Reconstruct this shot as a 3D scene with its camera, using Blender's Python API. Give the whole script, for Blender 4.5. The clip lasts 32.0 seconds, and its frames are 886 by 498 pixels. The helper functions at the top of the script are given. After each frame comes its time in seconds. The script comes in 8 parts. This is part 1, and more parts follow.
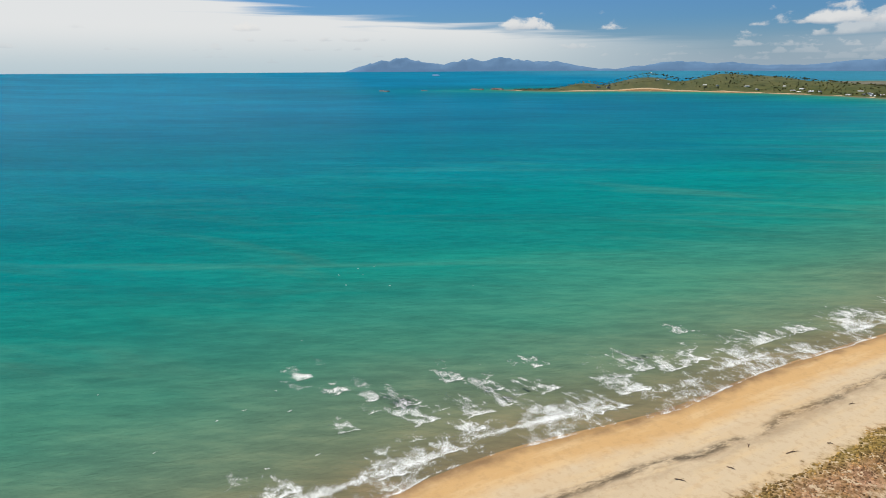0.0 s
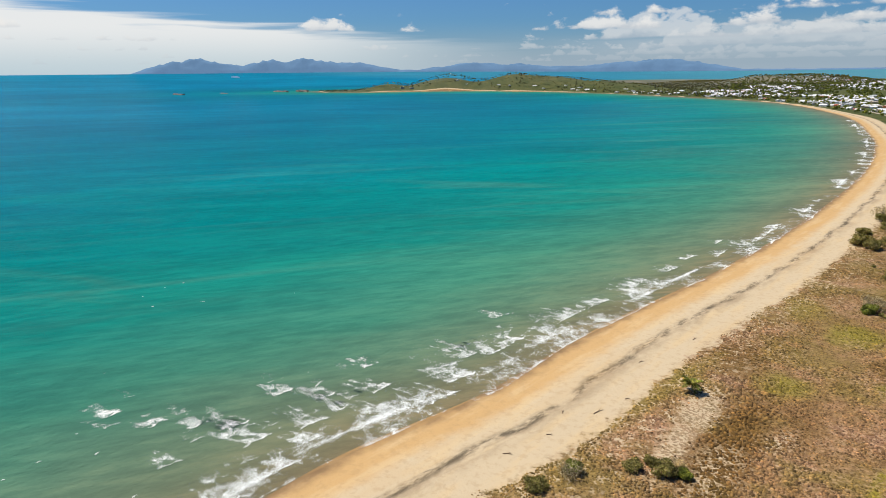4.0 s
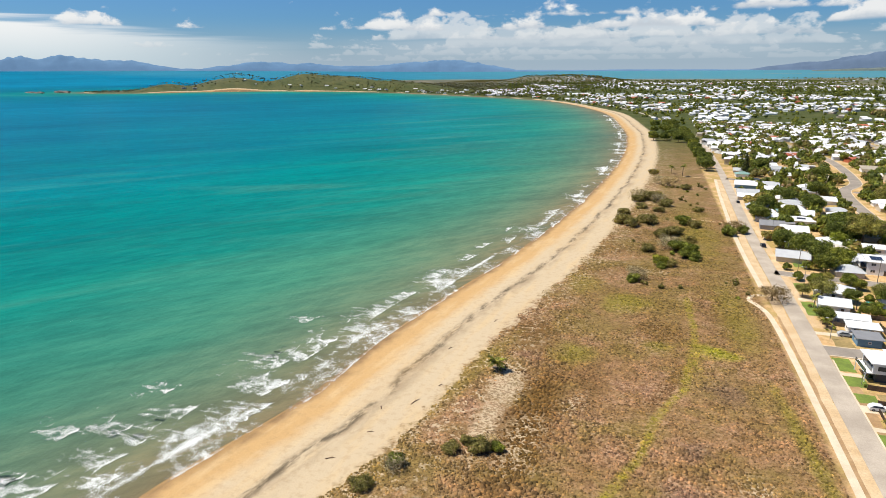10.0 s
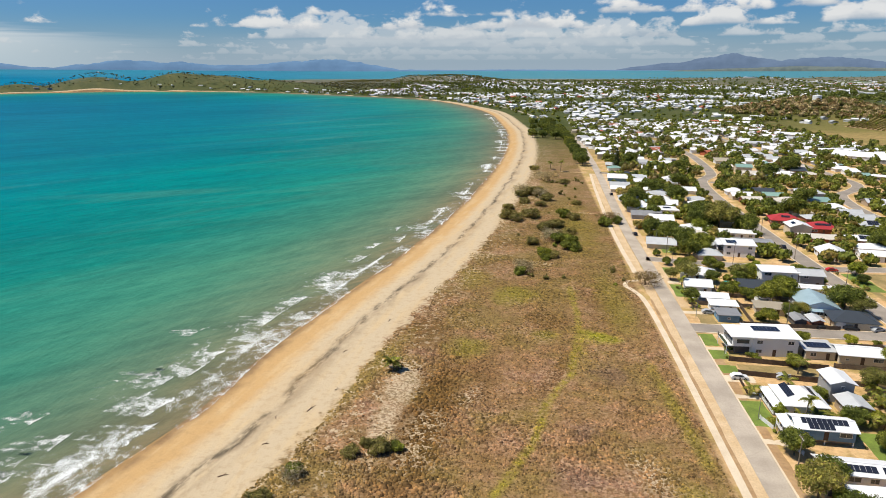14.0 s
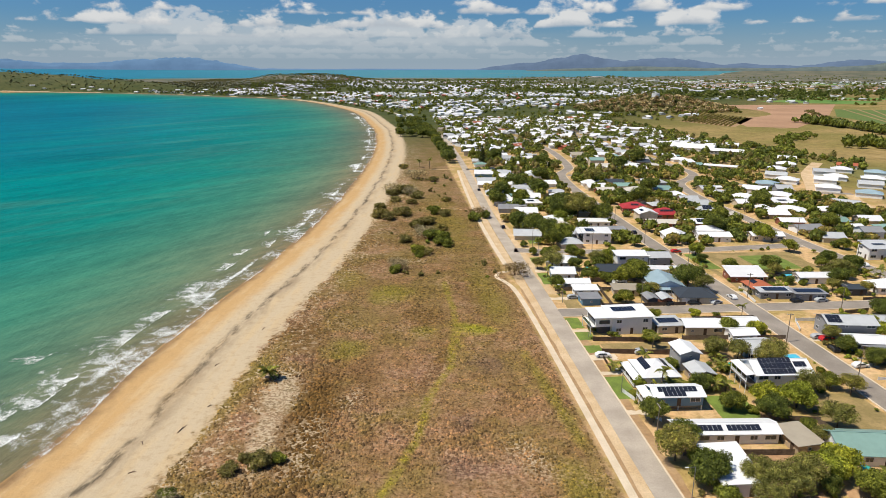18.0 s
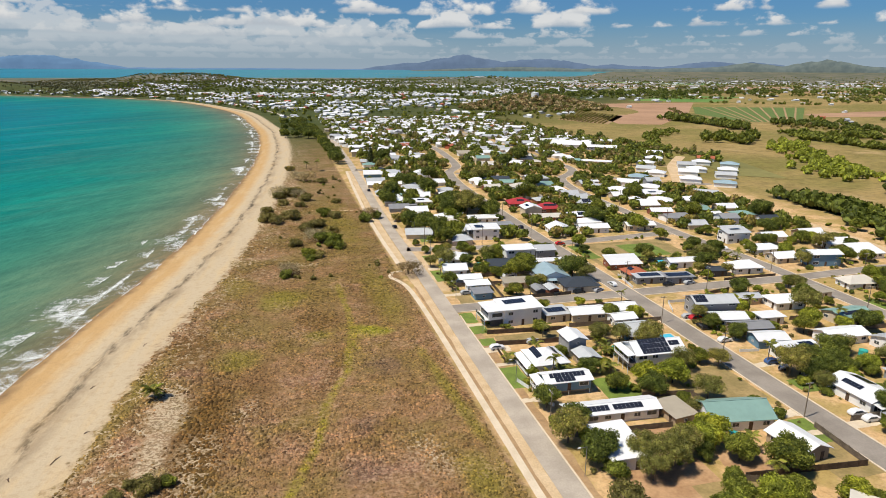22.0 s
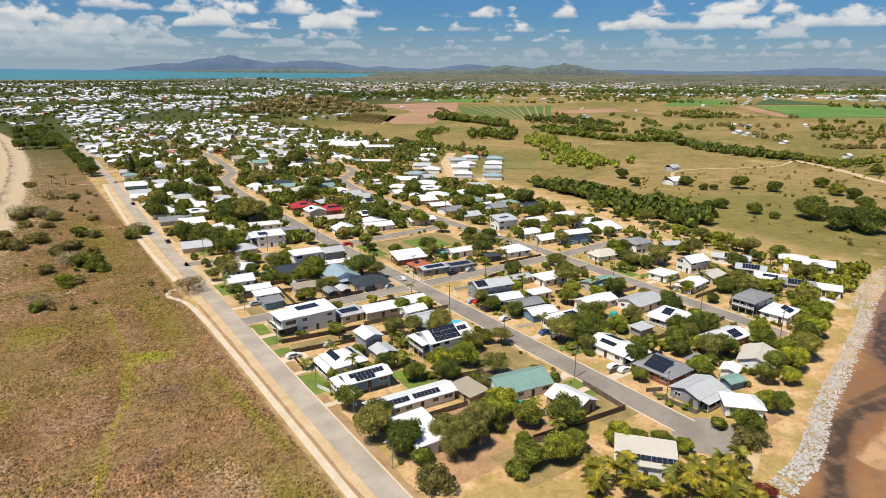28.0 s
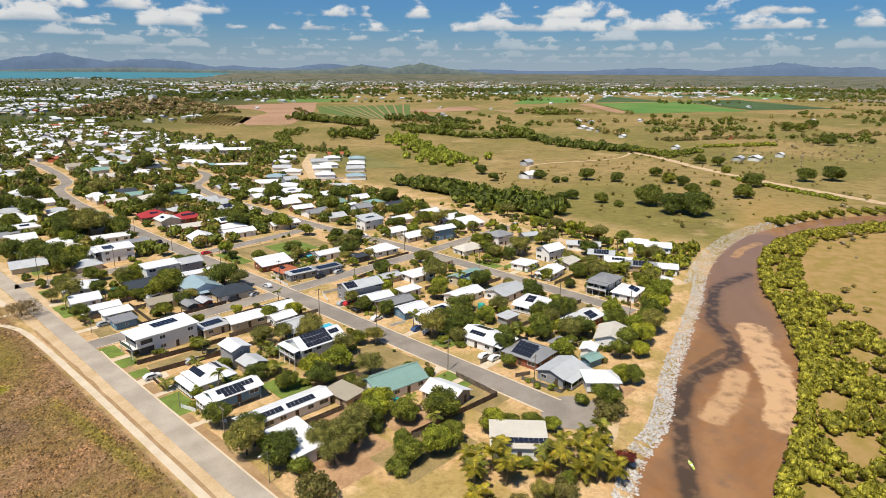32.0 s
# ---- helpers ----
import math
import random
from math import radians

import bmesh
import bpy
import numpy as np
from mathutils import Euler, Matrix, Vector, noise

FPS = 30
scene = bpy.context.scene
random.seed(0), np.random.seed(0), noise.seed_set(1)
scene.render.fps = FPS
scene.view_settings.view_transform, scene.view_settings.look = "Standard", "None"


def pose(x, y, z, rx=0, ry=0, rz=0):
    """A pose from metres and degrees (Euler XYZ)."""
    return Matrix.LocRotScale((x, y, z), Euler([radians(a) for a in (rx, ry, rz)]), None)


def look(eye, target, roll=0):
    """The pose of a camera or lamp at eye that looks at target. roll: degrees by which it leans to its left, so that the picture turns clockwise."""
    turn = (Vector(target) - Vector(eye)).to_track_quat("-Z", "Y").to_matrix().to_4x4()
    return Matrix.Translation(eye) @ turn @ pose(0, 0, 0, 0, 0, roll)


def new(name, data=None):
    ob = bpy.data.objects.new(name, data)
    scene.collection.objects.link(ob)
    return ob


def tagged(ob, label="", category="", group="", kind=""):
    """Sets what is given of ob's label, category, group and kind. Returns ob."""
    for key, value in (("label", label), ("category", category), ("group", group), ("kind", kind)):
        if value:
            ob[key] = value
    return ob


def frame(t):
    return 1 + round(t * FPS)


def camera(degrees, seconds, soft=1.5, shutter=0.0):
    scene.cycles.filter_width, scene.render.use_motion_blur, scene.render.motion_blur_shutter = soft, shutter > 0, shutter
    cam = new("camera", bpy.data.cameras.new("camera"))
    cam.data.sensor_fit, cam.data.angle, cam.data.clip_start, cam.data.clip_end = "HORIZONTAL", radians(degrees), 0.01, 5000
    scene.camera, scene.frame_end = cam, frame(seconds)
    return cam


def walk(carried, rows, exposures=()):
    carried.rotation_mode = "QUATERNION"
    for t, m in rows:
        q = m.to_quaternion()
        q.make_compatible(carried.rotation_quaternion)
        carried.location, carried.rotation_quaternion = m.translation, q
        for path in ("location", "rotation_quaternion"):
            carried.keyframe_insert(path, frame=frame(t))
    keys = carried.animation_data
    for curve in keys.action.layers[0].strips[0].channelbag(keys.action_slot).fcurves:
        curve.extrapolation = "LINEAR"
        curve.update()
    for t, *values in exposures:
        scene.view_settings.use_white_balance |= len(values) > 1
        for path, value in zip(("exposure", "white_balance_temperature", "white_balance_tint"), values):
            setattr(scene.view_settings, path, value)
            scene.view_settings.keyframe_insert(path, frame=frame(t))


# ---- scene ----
EYE = 80.0
cam = camera(70.48, 32.0, 0.5)
# seconds, heading (0 along the beach, positive inland), pitch, roll
ROWS = [
    (0, -53.50, -15.62, -0.40), (0.5, -51.40, -15.60, -0.49), (1, -49.22, -15.59, -0.57),
    (1.5, -47.16, -15.59, -0.63), (2, -45.32, -15.60, -0.67), (2.5, -43.04, -15.61, -0.69),
    (3, -40.56, -15.62, -0.68), (3.5, -38.34, -15.64, -0.65), (5.5, -32.30, -15.72, -0.56),
    (6, -31.03, -15.74, -0.53), (6.5, -29.40, -15.75, -0.51), (7, -27.53, -15.76, -0.48),
    (7.5, -25.72, -15.77, -0.47), (8, -23.95, -15.78, -0.44), (8.5, -22.26, -15.79, -0.41),
    (9, -20.76, -15.80, -0.38), (9.5, -19.43, -15.81, -0.36), (10, -18.19, -15.82, -0.34),
    (10.5, -17.15, -15.82, -0.32), (11, -16.10, -15.83, -0.30), (11.5, -15.00, -15.83, -0.28),
    (12, -13.76, -15.84, -0.26), (12.5, -12.42, -15.85, -0.24), (13, -10.98, -15.86, -0.22),
    (13.5, -9.41, -15.87, -0.19), (14, -7.82, -15.89, -0.17), (14.5, -6.12, -15.90, -0.15),
    (15, -4.40, -15.92, -0.12), (15.5, -2.74, -15.95, -0.09), (17.5, 2.85, -15.97, -0.04), (18, 4.11, -15.98, -0.02),
    (18.5, 5.40, -15.98, -0.00), (19, 6.67, -15.99, 0.02), (19.5, 7.94, -15.99, 0.04), (20, 9.19, -15.99, 0.06),
    (20.5, 10.48, -16.00, 0.09), (21, 11.73, -15.99, 0.12), (21.5, 13.00, -15.98, 0.15), (22, 14.29, -15.97, 0.19),
    (22.5, 15.57, -15.95, 0.23), (23, 16.91, -15.94, 0.27), (23.5, 18.41, -15.92, 0.30), (24, 20.10, -15.90, 0.32),
    (24.5, 21.90, -15.88, 0.33), (25, 23.74, -15.86, 0.32), (25.5, 25.57, -15.84, 0.30), (27.5, 32.50, -15.76, 0.37),
    (28, 34.20, -15.74, 0.39), (28.5, 35.87, -15.73, 0.42), (29, 37.50, -15.72, 0.43), (29.5, 39.10, -15.71, 0.45),
    (30, 40.66, -15.70, 0.45), (30.5, 42.23, -15.69, 0.45), (31, 43.75, -15.69, 0.44), (31.5, 45.24, -15.69, 0.44),
    (32, 46.71, -15.70, 0.42),
]
walk(cam, [(t, Matrix.Translation((0, 0, EYE)) @ pose(0, 0, 0, 90 + p, 0, -h) @ pose(0, 0, 0, 0, 0, r)) for t, h, p, r in ROWS],
     [(0, 0.08), (2, 0.12), (6, 0.22), (9, 0.30), (12, 0.30), (13, 0.24), (14, 0.13), (15.5, 0.04), (20, 0.02), (25, 0.05), (32, 0.08)])

# ---- light ----
SUN_DIR = Vector((-0.95, -0.20, 1.85)).normalized()
sun = new("sun", bpy.data.lights.new("sun", "SUN"))
sun.data.energy, sun.data.angle, sun.data.color = 5.0, radians(0.53), (1.0, 0.93, 0.805)
sun.matrix_world = look(SUN_DIR * 100, (0, 0, 0))
scene.view_settings.exposure = 0.0


def node(nt, kind, x=0, **kw):
    n = nt.nodes.new(kind)
    for k, v in kw.items():
        if k in n.inputs:
            s = n.inputs[k]
            if isinstance(v, bpy.types.NodeSocket):
                nt.links.new(v, s)
            else:
                s.default_value = v
    return n


def math_node(nt, op, a, b=0.0, clamp=False):
    n = nt.nodes.new("ShaderNodeMath")
    n.operation, n.use_clamp = op, clamp
    for s, v in zip(n.inputs, (a, b)):
        if isinstance(v, bpy.types.NodeSocket):
            nt.links.new(v, s)
        else:
            s.default_value = v
    return n.outputs[0]


def span(nt, value, lo, hi, a=0.0, b=1.0, smooth=True):
    n = nt.nodes.new("ShaderNodeMapRange")
    n.interpolation_type = "SMOOTHSTEP" if smooth else "LINEAR"
    nt.links.new(value, n.inputs["Value"])
    n.inputs["From Min"].default_value, n.inputs["From Max"].default_value = lo, hi
    n.inputs["To Min"].default_value, n.inputs["To Max"].default_value = a, b
    return n.outputs[0]


def mixc(nt, fac, a, b, blend="MIX"):
    n = nt.nodes.new("ShaderNodeMix")
    n.data_type, n.blend_type = "RGBA", blend
    for s, v in ((n.inputs[0], fac), (n.inputs[6], a), (n.inputs[7], b)):
        if isinstance(v, bpy.types.NodeSocket):
            nt.links.new(v, s)
        else:
            s.default_value = v if isinstance(v, (int, float)) else (*v[:3], 1)
    return n.outputs[2]


def noise_tex(nt, scale, detail=4.0, rough=0.55, vec=None, distort=0.0, stretch=None, out=0):
    n = nt.nodes.new("ShaderNodeTexNoise")
    n.inputs["Scale"].default_value, n.inputs["Detail"].default_value = scale, detail
    n.inputs["Roughness"].default_value, n.inputs["Distortion"].default_value = rough, distort
    if vec is None:
        vec = nt.nodes.new("ShaderNodeNewGeometry").outputs["Position"]
    if stretch:
        m = nt.nodes.new("ShaderNodeMapping")
        m.inputs["Scale"].default_value = stretch[:3]
        if len(stretch) > 3:
            m.vector_type = "TEXTURE"
            m.inputs["Scale"].default_value = tuple(1 / k for k in stretch[:3])
            m.inputs["Rotation"].default_value = (0, 0, stretch[3])
        nt.links.new(vec, m.inputs["Vector"])
        vec = m.outputs[0]
    nt.links.new(vec, n.inputs["Vector"])
    return n.outputs[out]


def ramp(nt, fac, stops, ease="LINEAR"):
    n = nt.nodes.new("ShaderNodeValToRGB")
    n.color_ramp.interpolation = ease
    e = n.color_ramp.elements
    while len(e) < len(stops):
        e.new(0.5)
    for k, (p, c) in zip(e, stops):
        k.position, k.color = p, (*c[:3], 1)
    nt.links.new(fac, n.inputs[0])
    return n.outputs[0]


def rgb(r, g, b, k=0.8):
    """Base colour from everyday 0 to 255 values."""
    return tuple(k * ((c / 255 + 0.055) / 1.055) ** 2.4 for c in (r, g, b))


def blot(nt, pos, wobble, cx, cy, rx, ry, rot, lo, hi):
    """A blurred, uneven patch of ground or creek bed."""
    m = nt.nodes.new("ShaderNodeMapping")
    m.vector_type = "TEXTURE"
    m.inputs["Location"].default_value, m.inputs["Rotation"].default_value, m.inputs["Scale"].default_value = (cx, cy, 0), (0, 0, rot), (rx, ry, 1)
    nt.links.new(pos, m.inputs["Vector"])
    q = node(nt, "ShaderNodeSeparateXYZ", Vector=m.outputs[0])
    r = math_node(nt, "SQRT", math_node(nt, "ADD", math_node(nt, "POWER", math_node(nt, "ABSOLUTE", q.outputs[0]), 2.0), math_node(nt, "POWER", math_node(nt, "ABSOLUTE", q.outputs[1]), 2.0)))
    return span(nt, math_node(nt, "ADD", r, math_node(nt, "MULTIPLY", math_node(nt, "SUBTRACT", wobble, 0.5), 1.6)), lo, hi, 1.0, 0.0)


def band_along(nt, pos, wobble, line, half, lo=0.45, hi=1.15):
    """A winding band of ground or creek bed along a line of points, of even width, with a wandering edge."""
    near = None
    for (x0, y0), (x1, y1) in zip(line[:-1], line[1:]):
        m = nt.nodes.new("ShaderNodeMapping")
        m.vector_type = "TEXTURE"
        m.inputs["Location"].default_value, m.inputs["Rotation"].default_value, m.inputs["Scale"].default_value = ((x0 + x1) / 2, (y0 + y1) / 2, 0), (0, 0, math.atan2(y1 - y0, x1 - x0)), (half, half, 1)
        nt.links.new(pos, m.inputs["Vector"])
        q = node(nt, "ShaderNodeSeparateXYZ", Vector=m.outputs[0])
        dx = math_node(nt, "MAXIMUM", math_node(nt, "SUBTRACT", math_node(nt, "ABSOLUTE", q.outputs[0]), math.hypot(x1 - x0, y1 - y0) / 2 / half), 0.0)
        d2 = math_node(nt, "ADD", math_node(nt, "MULTIPLY", dx, dx), math_node(nt, "MULTIPLY", q.outputs[1], q.outputs[1]))
        near = d2 if near is None else math_node(nt, "MINIMUM", near, d2)
    r = math_node(nt, "ADD", math_node(nt, "SQRT", near), math_node(nt, "MULTIPLY", math_node(nt, "SUBTRACT", wobble, 0.5), 2.6))
    return span(nt, r, lo, hi, 1.0, 0.0)


# sky: clear blue with a far bank of haze and fair-weather cumulus all round
world = bpy.data.worlds.new("sky")
scene.world = world
world.use_nodes = True
nt = world.node_tree
bg = nt.nodes["Background"]
sky = nt.nodes.new("ShaderNodeTexSky")
sky.sky_type, sky.sun_disc = "NISHITA", False
sky.sun_elevation = math.asin(SUN_DIR.z)
sky.sun_rotation = math.atan2(SUN_DIR.x, SUN_DIR.y)
sky.air_density, sky.dust_density, sky.ozone_density = 1.0, 0.6, 2.5
way = nt.nodes.new("ShaderNodeTexCoord").outputs["Generated"]
sep = node(nt, "ShaderNodeSeparateXYZ", Vector=way)
flat = math_node(nt, "SQRT", math_node(nt, "ADD", math_node(nt, "POWER", sep.outputs[0], 2.0), math_node(nt, "POWER", sep.outputs[1], 2.0)))
elev = math_node(nt, "MULTIPLY", math_node(nt, "ARCTAN2", sep.outputs[2], flat), 57.3)
head = math_node(nt, "MULTIPLY", math_node(nt, "ARCTAN2", sep.outputs[0], sep.outputs[1]), 57.3)
wrap = node(nt, "ShaderNodeCombineXYZ", X=math_node(nt, "MULTIPLY", head, 0.8), Y=math_node(nt, "MULTIPLY", elev, 2.1)).outputs[0]
clear = mixc(nt, 1.0, sky.outputs[0], (0.43, 0.79, 1.22), "MULTIPLY")
base = mixc(nt, span(nt, elev, -0.5, 4.6, 0.92, 0.0), clear, (5.1, 6.3, 7.5))
# stratus bank over the open sea, melting into haze at the horizon
streaks = noise_tex(nt, 0.3, 5.0, 0.5, wrap, 0.3, stretch=(0.25, 2.4, 1))
bank_top = math_node(nt, "ADD", span(nt, head, -95.0, -20.0, 7.8, 1.7, False), math_node(nt, "MULTIPLY", math_node(nt, "SUBTRACT", streaks, 0.5), 3.4))
veil = math_node(nt, "MULTIPLY", span(nt, math_node(nt, "SUBTRACT", bank_top, elev), -0.1, 0.9), span(nt, head, -52.0, -26.0, 1.0, 0.0))
base = mixc(nt, math_node(nt, "MULTIPLY", veil, 0.95), base, mixc(nt, span(nt, elev, 0, 4.0), (7.4, 8.9, 9.6), (11.6, 11.7, 11.6)))
# rows of fair-weather cumulus with level bases, smaller towards the horizon
over_land = span(nt, head, -44.0, -14.0, -0.14, 0.03)
bank = math_node(nt, "MULTIPLY", span(nt, head, -30.0, -17.0), span(nt, head, 4.0, 18.0, 1.0, 0.0))
base = mixc(nt, math_node(nt, "MULTIPLY", math_node(nt, "MULTIPLY", bank, math_node(nt, "MULTIPLY", span(nt, elev, 0.5, 1.9), span(nt, math_node(nt, "ADD", elev, math_node(nt, "MULTIPLY", streaks, -2.0)), 1.2, 2.2, 1.0, 0.0))), 0.4), base, (7.4, 8.2, 9.0))
for seed, (base_el, tall, size, thick, more, dim) in enumerate(((0.9, 0.35, 2.6, 0.26, 0.10, 0.75), (1.35, 0.42, 2.2, 0.32, 0.09, 0.6), (1.9, 0.6, 1.8, 0.44, 0.07, 0.42), (2.6, 0.8, 1.4, 0.62, 0.055, 0.25), (3.4, 1.05, 1.0, 0.88, 0.05, 0.08),
                                                                     (4.5, 1.4, 0.75, 0.95, 0.035, 0.0), (6.4, 1.8, 0.65, 0.9, -0.03, 0.0), (9.5, 3.0, 0.4, 0.95, -0.06, 0.0))):
    at = math_node(nt, "ADD", math_node(nt, "MULTIPLY", head, 0.8 * size), 37.0 * seed)
    gap = noise_tex(nt, 0.16, 2.0, 0.5, node(nt, "ShaderNodeCombineXYZ", X=at, Y=5.0 * seed).outputs[0])
    rise_e = math_node(nt, "SUBTRACT", elev, math_node(nt, "ADD", base_el, math_node(nt, "MULTIPLY", math_node(nt, "SUBTRACT", gap, 0.5), 0.9 * tall)))
    billow = noise_tex(nt, 0.45, 7.0, 0.55, node(nt, "ShaderNodeCombineXYZ", X=at, Y=math_node(nt, "MULTIPLY", elev, 1.3 * size)).outputs[0], 0.2)
    share = math_node(nt, "DIVIDE", rise_e, tall)
    dens = math_node(nt, "ADD", math_node(nt, "ADD", billow, math_node(nt, "ADD", over_land, math_node(nt, "ADD", more, math_node(nt, "MULTIPLY", bank, 0.20 if 1.6 < base_el < 3.0 else 0.08 if base_el < 4 else 0.0)))), math_node(nt, "SUBTRACT", math_node(nt, "MULTIPLY", math_node(nt, "SUBTRACT", gap, 0.5), 1.1), math_node(nt, "MULTIPLY", share, 0.17)))
    dens = math_node(nt, "SUBTRACT", dens, math_node(nt, "MULTIPLY", span(nt, share, -0.35, 0.12, 1.0, 0.0), 0.35))
    cover = math_node(nt, "MULTIPLY", math_node(nt, "MULTIPLY", span(nt, dens, 0.505, 0.63), span(nt, share, -0.16, 0.16)), thick)
    lit = span(nt, math_node(nt, "ADD", share, math_node(nt, "MULTIPLY", math_node(nt, "SUBTRACT", billow, 0.5), 2.2)), -0.15, 0.75)
    base = mixc(nt, cover, base, mixc(nt, dim, mixc(nt, lit, (6.9, 7.6, 8.4), (12.2, 12.0, 11.6)), (6.4, 7.3, 8.1)))
nt.links.new(base, bg.inputs["Color"])
bg.inputs["Strength"].default_value = 0.064

# ---- far distance ----
NEAR, REACH = 1500.0, 3200.0


def far(x, y, z=0.0):
    """The land past NEAR is drawn together towards the eye along its lines of sight, so that the horizon lies within reach."""
    d = math.hypot(x, y)
    if d <= NEAR:
        return Vector((x, y, z))
    k = (NEAR + REACH * (1 - 1 / (1 + (d - NEAR) / REACH))) / d
    return Vector((x * k, y * k, EYE + (z - EYE) * k + rim(x, y, d) * d * k))


def rim(x, y, d):
    """The open sea's horizon stands a little higher to the north-west."""
    a = np.clip((-np.degrees(np.arctan2(x, y)) - 12) / 34, 0, 1) * np.clip((np.degrees(np.arctan2(x, y)) + 170) / 60, 0, 1)
    b = np.clip((d - 3600) / 30000, 0, 1) ** 0.5
    return 0.0042 * a * a * (3 - 2 * a) * b


def far_np(p):
    d = np.hypot(p[:, 0], p[:, 1])
    k = np.where(d <= NEAR, 1.0, (NEAR + REACH * (1 - 1 / (1 + np.maximum(d - NEAR, 0) / REACH))) / np.maximum(d, 1e-6))
    q = p * k[:, None]
    q[:, 2] = EYE + (p[:, 2] - EYE) * k + rim(p[:, 0], p[:, 1], d) * d * k
    return q


# ---- shoreline and ground height ----
SEA = -1.2
SHORE = [(-150, -3000), (-120, -700), (-104, -120), (-97, 0), (-93, 62), (-90, 88), (-80, 126), (-76, 162), (-70, 202), (-55, 279), (-39, 405),
         (-26, 600), (-27, 780), (-41, 962), (-104, 1350), (-278, 1805), (-552, 2080), (-1150, 2480), (-1750, 2495), (-2070, 2200),
         (-2330, 2150), (-2420, 2330), (-2250, 2650), (-1780, 3150), (-1700, 3900), (-2300, 5400), (-1800, 6200), (-700, 6700), (1500, 7000),
         (4000, 8300), (6500, 12500), (9000, 17000), (34000, 61000), (60000, 110000)]


def smooth_line(pts, n):
    out = []
    p = [Vector(q) for q in pts]
    p = [2 * p[0] - p[1]] + p + [2 * p[-1] - p[-2]]
    for i in range(1, len(p) - 2):
        a, b, c, d = p[i - 1:i + 3]
        for k in range(n):
            t = k / n
            out.append(0.5 * (2 * b + (c - a) * t + (2 * a - 5 * b + 4 * c - d) * t * t + (3 * b - a - 3 * c + d) * t ** 3))
    out.append(p[-2])
    return np.array([tuple(q) for q in out])


SHORE_LINE = smooth_line(SHORE, 8)
RIVER3 = smooth_line([(70, -40, 17), (93, 18, 15), (114, 35, 12.5), (136, 39.5, 12.3), (163, 46.5, 14.6), (193, 55, 14.5), (228, 68, 11.8), (257, 80, 9.5), (303, 92, 7.5), (354, 92.5, 8), (414, 71, 12), (470, 36, 12), (560, 10, 12)], 6)
RIVER, RIVER_W = RIVER3[:, :2], RIVER3[:, 2]
RIVER_HALF = 14.0


def dist_line(xy, line, closed_sign=False):
    """Distance of points to a line; signed, positive to its right."""
    best = np.full(len(xy), 1e18)
    side = np.ones(len(xy))
    for a, b in zip(line[:-1], line[1:]):
        ab = b - a
        t = np.clip(((xy - a) @ ab) / (ab @ ab), 0, 1)
        q = xy - (a + t[:, None] * ab)
        d = (q ** 2).sum(1)
        m = d < best
        best[m] = d[m]
        side[m] = np.where(ab[0] * q[m, 1] - ab[1] * q[m, 0] > 0, -1, 1)
    return np.sqrt(best) * (side if closed_sign else 1)


HILLS = [(-2085, 2385, 110, 36), (-1860, 2620, 130, 66), (-1990, 2560, 110, 30), (-1600, 2730, 150, 68), (-1400, 2800, 150, 38), (-1230, 2760, 170, 34), (-1010, 2760, 160, 22),
         (-700, 4950, 300, 36), (-930, 4950, 150, 22), (-450, 4900, 220, 22), (500, 1235, 95, 18), (570, 1262, 80, 11), (440, 1225, 75, 9), (1250, 3900, 300, 36)]


def heights(xy, v=None):
    if v is None:
        v = dist_line(xy, SHORE_LINE, True)
        v = v * np.where(v > 0, 1 + 2.2 * np.clip((np.hypot(xy[:, 0], xy[:, 1]) - 1300) / 900, 0, 1), 1)
    z = np.where(v < 0, SEA + 0.055 * v, np.minimum(0.0, SEA + 0.055 * v + 0.10 * np.clip(v - 9, 0, 6)))
    z = np.maximum(z, -9.0)
    for hx, hy, r, h in HILLS:
        z = z + np.where(v > 0, h * np.exp(-((xy[:, 0] - hx) ** 2 + (xy[:, 1] - hy) ** 2) / (r * r)), 0) * np.clip((v - 45) / 120, 0, 1)
    near = np.hypot(xy[:, 0], xy[:, 1]) < 900
    rd = np.full(len(xy), 1e3)
    rd[near] = dist_line(xy[near], RIVER)
    k = np.array([np.argmin(((RIVER - q) ** 2).sum(1)) for q in xy[near]], int)
    rd[near] = np.maximum(rd[near] - (RIVER_W[k] - RIVER_HALF), 0) if len(k) else rd[near]
    z = np.where(rd < RIVER_HALF + 7, np.minimum(z, -2.2 + np.clip(rd - RIVER_HALF + 4, 0, 13) * 0.22), z)
    # low dune ridges behind the beach
    dune = np.exp(-((v - 42) / 9.0) ** 2) * np.clip((xy[:, 1] - 20) / 60, 0, 1) * np.clip((900 - xy[:, 1]) / 300, 0, 1)
    return z + 0.9 * dune * (0.6 + 0.4 * np.sin(xy[:, 1] * 0.11) * np.cos(xy[:, 0] * 0.07)), v, rd


def z_at(x, y):
    z, v, rd = heights(np.array([[x, y]], float))
    return float(z[0])


# ---- materials ----
def material(name, rough=0.85, metal=0.0, spec=0.3):
    m = bpy.data.materials.new(name)
    m.use_nodes = True
    b = m.node_tree.nodes["Principled BSDF"]
    b.inputs["Roughness"].default_value, b.inputs["Metallic"].default_value = rough, metal
    b.inputs["Specular IOR Level"].default_value = spec
    return m, m.node_tree, b


def bump(nt, b, height, strength=0.4, dist=0.05):
    n = node(nt, "ShaderNodeBump", Height=height, Strength=strength, Distance=dist)
    nt.links.new(n.outputs[0], b.inputs["Normal"])


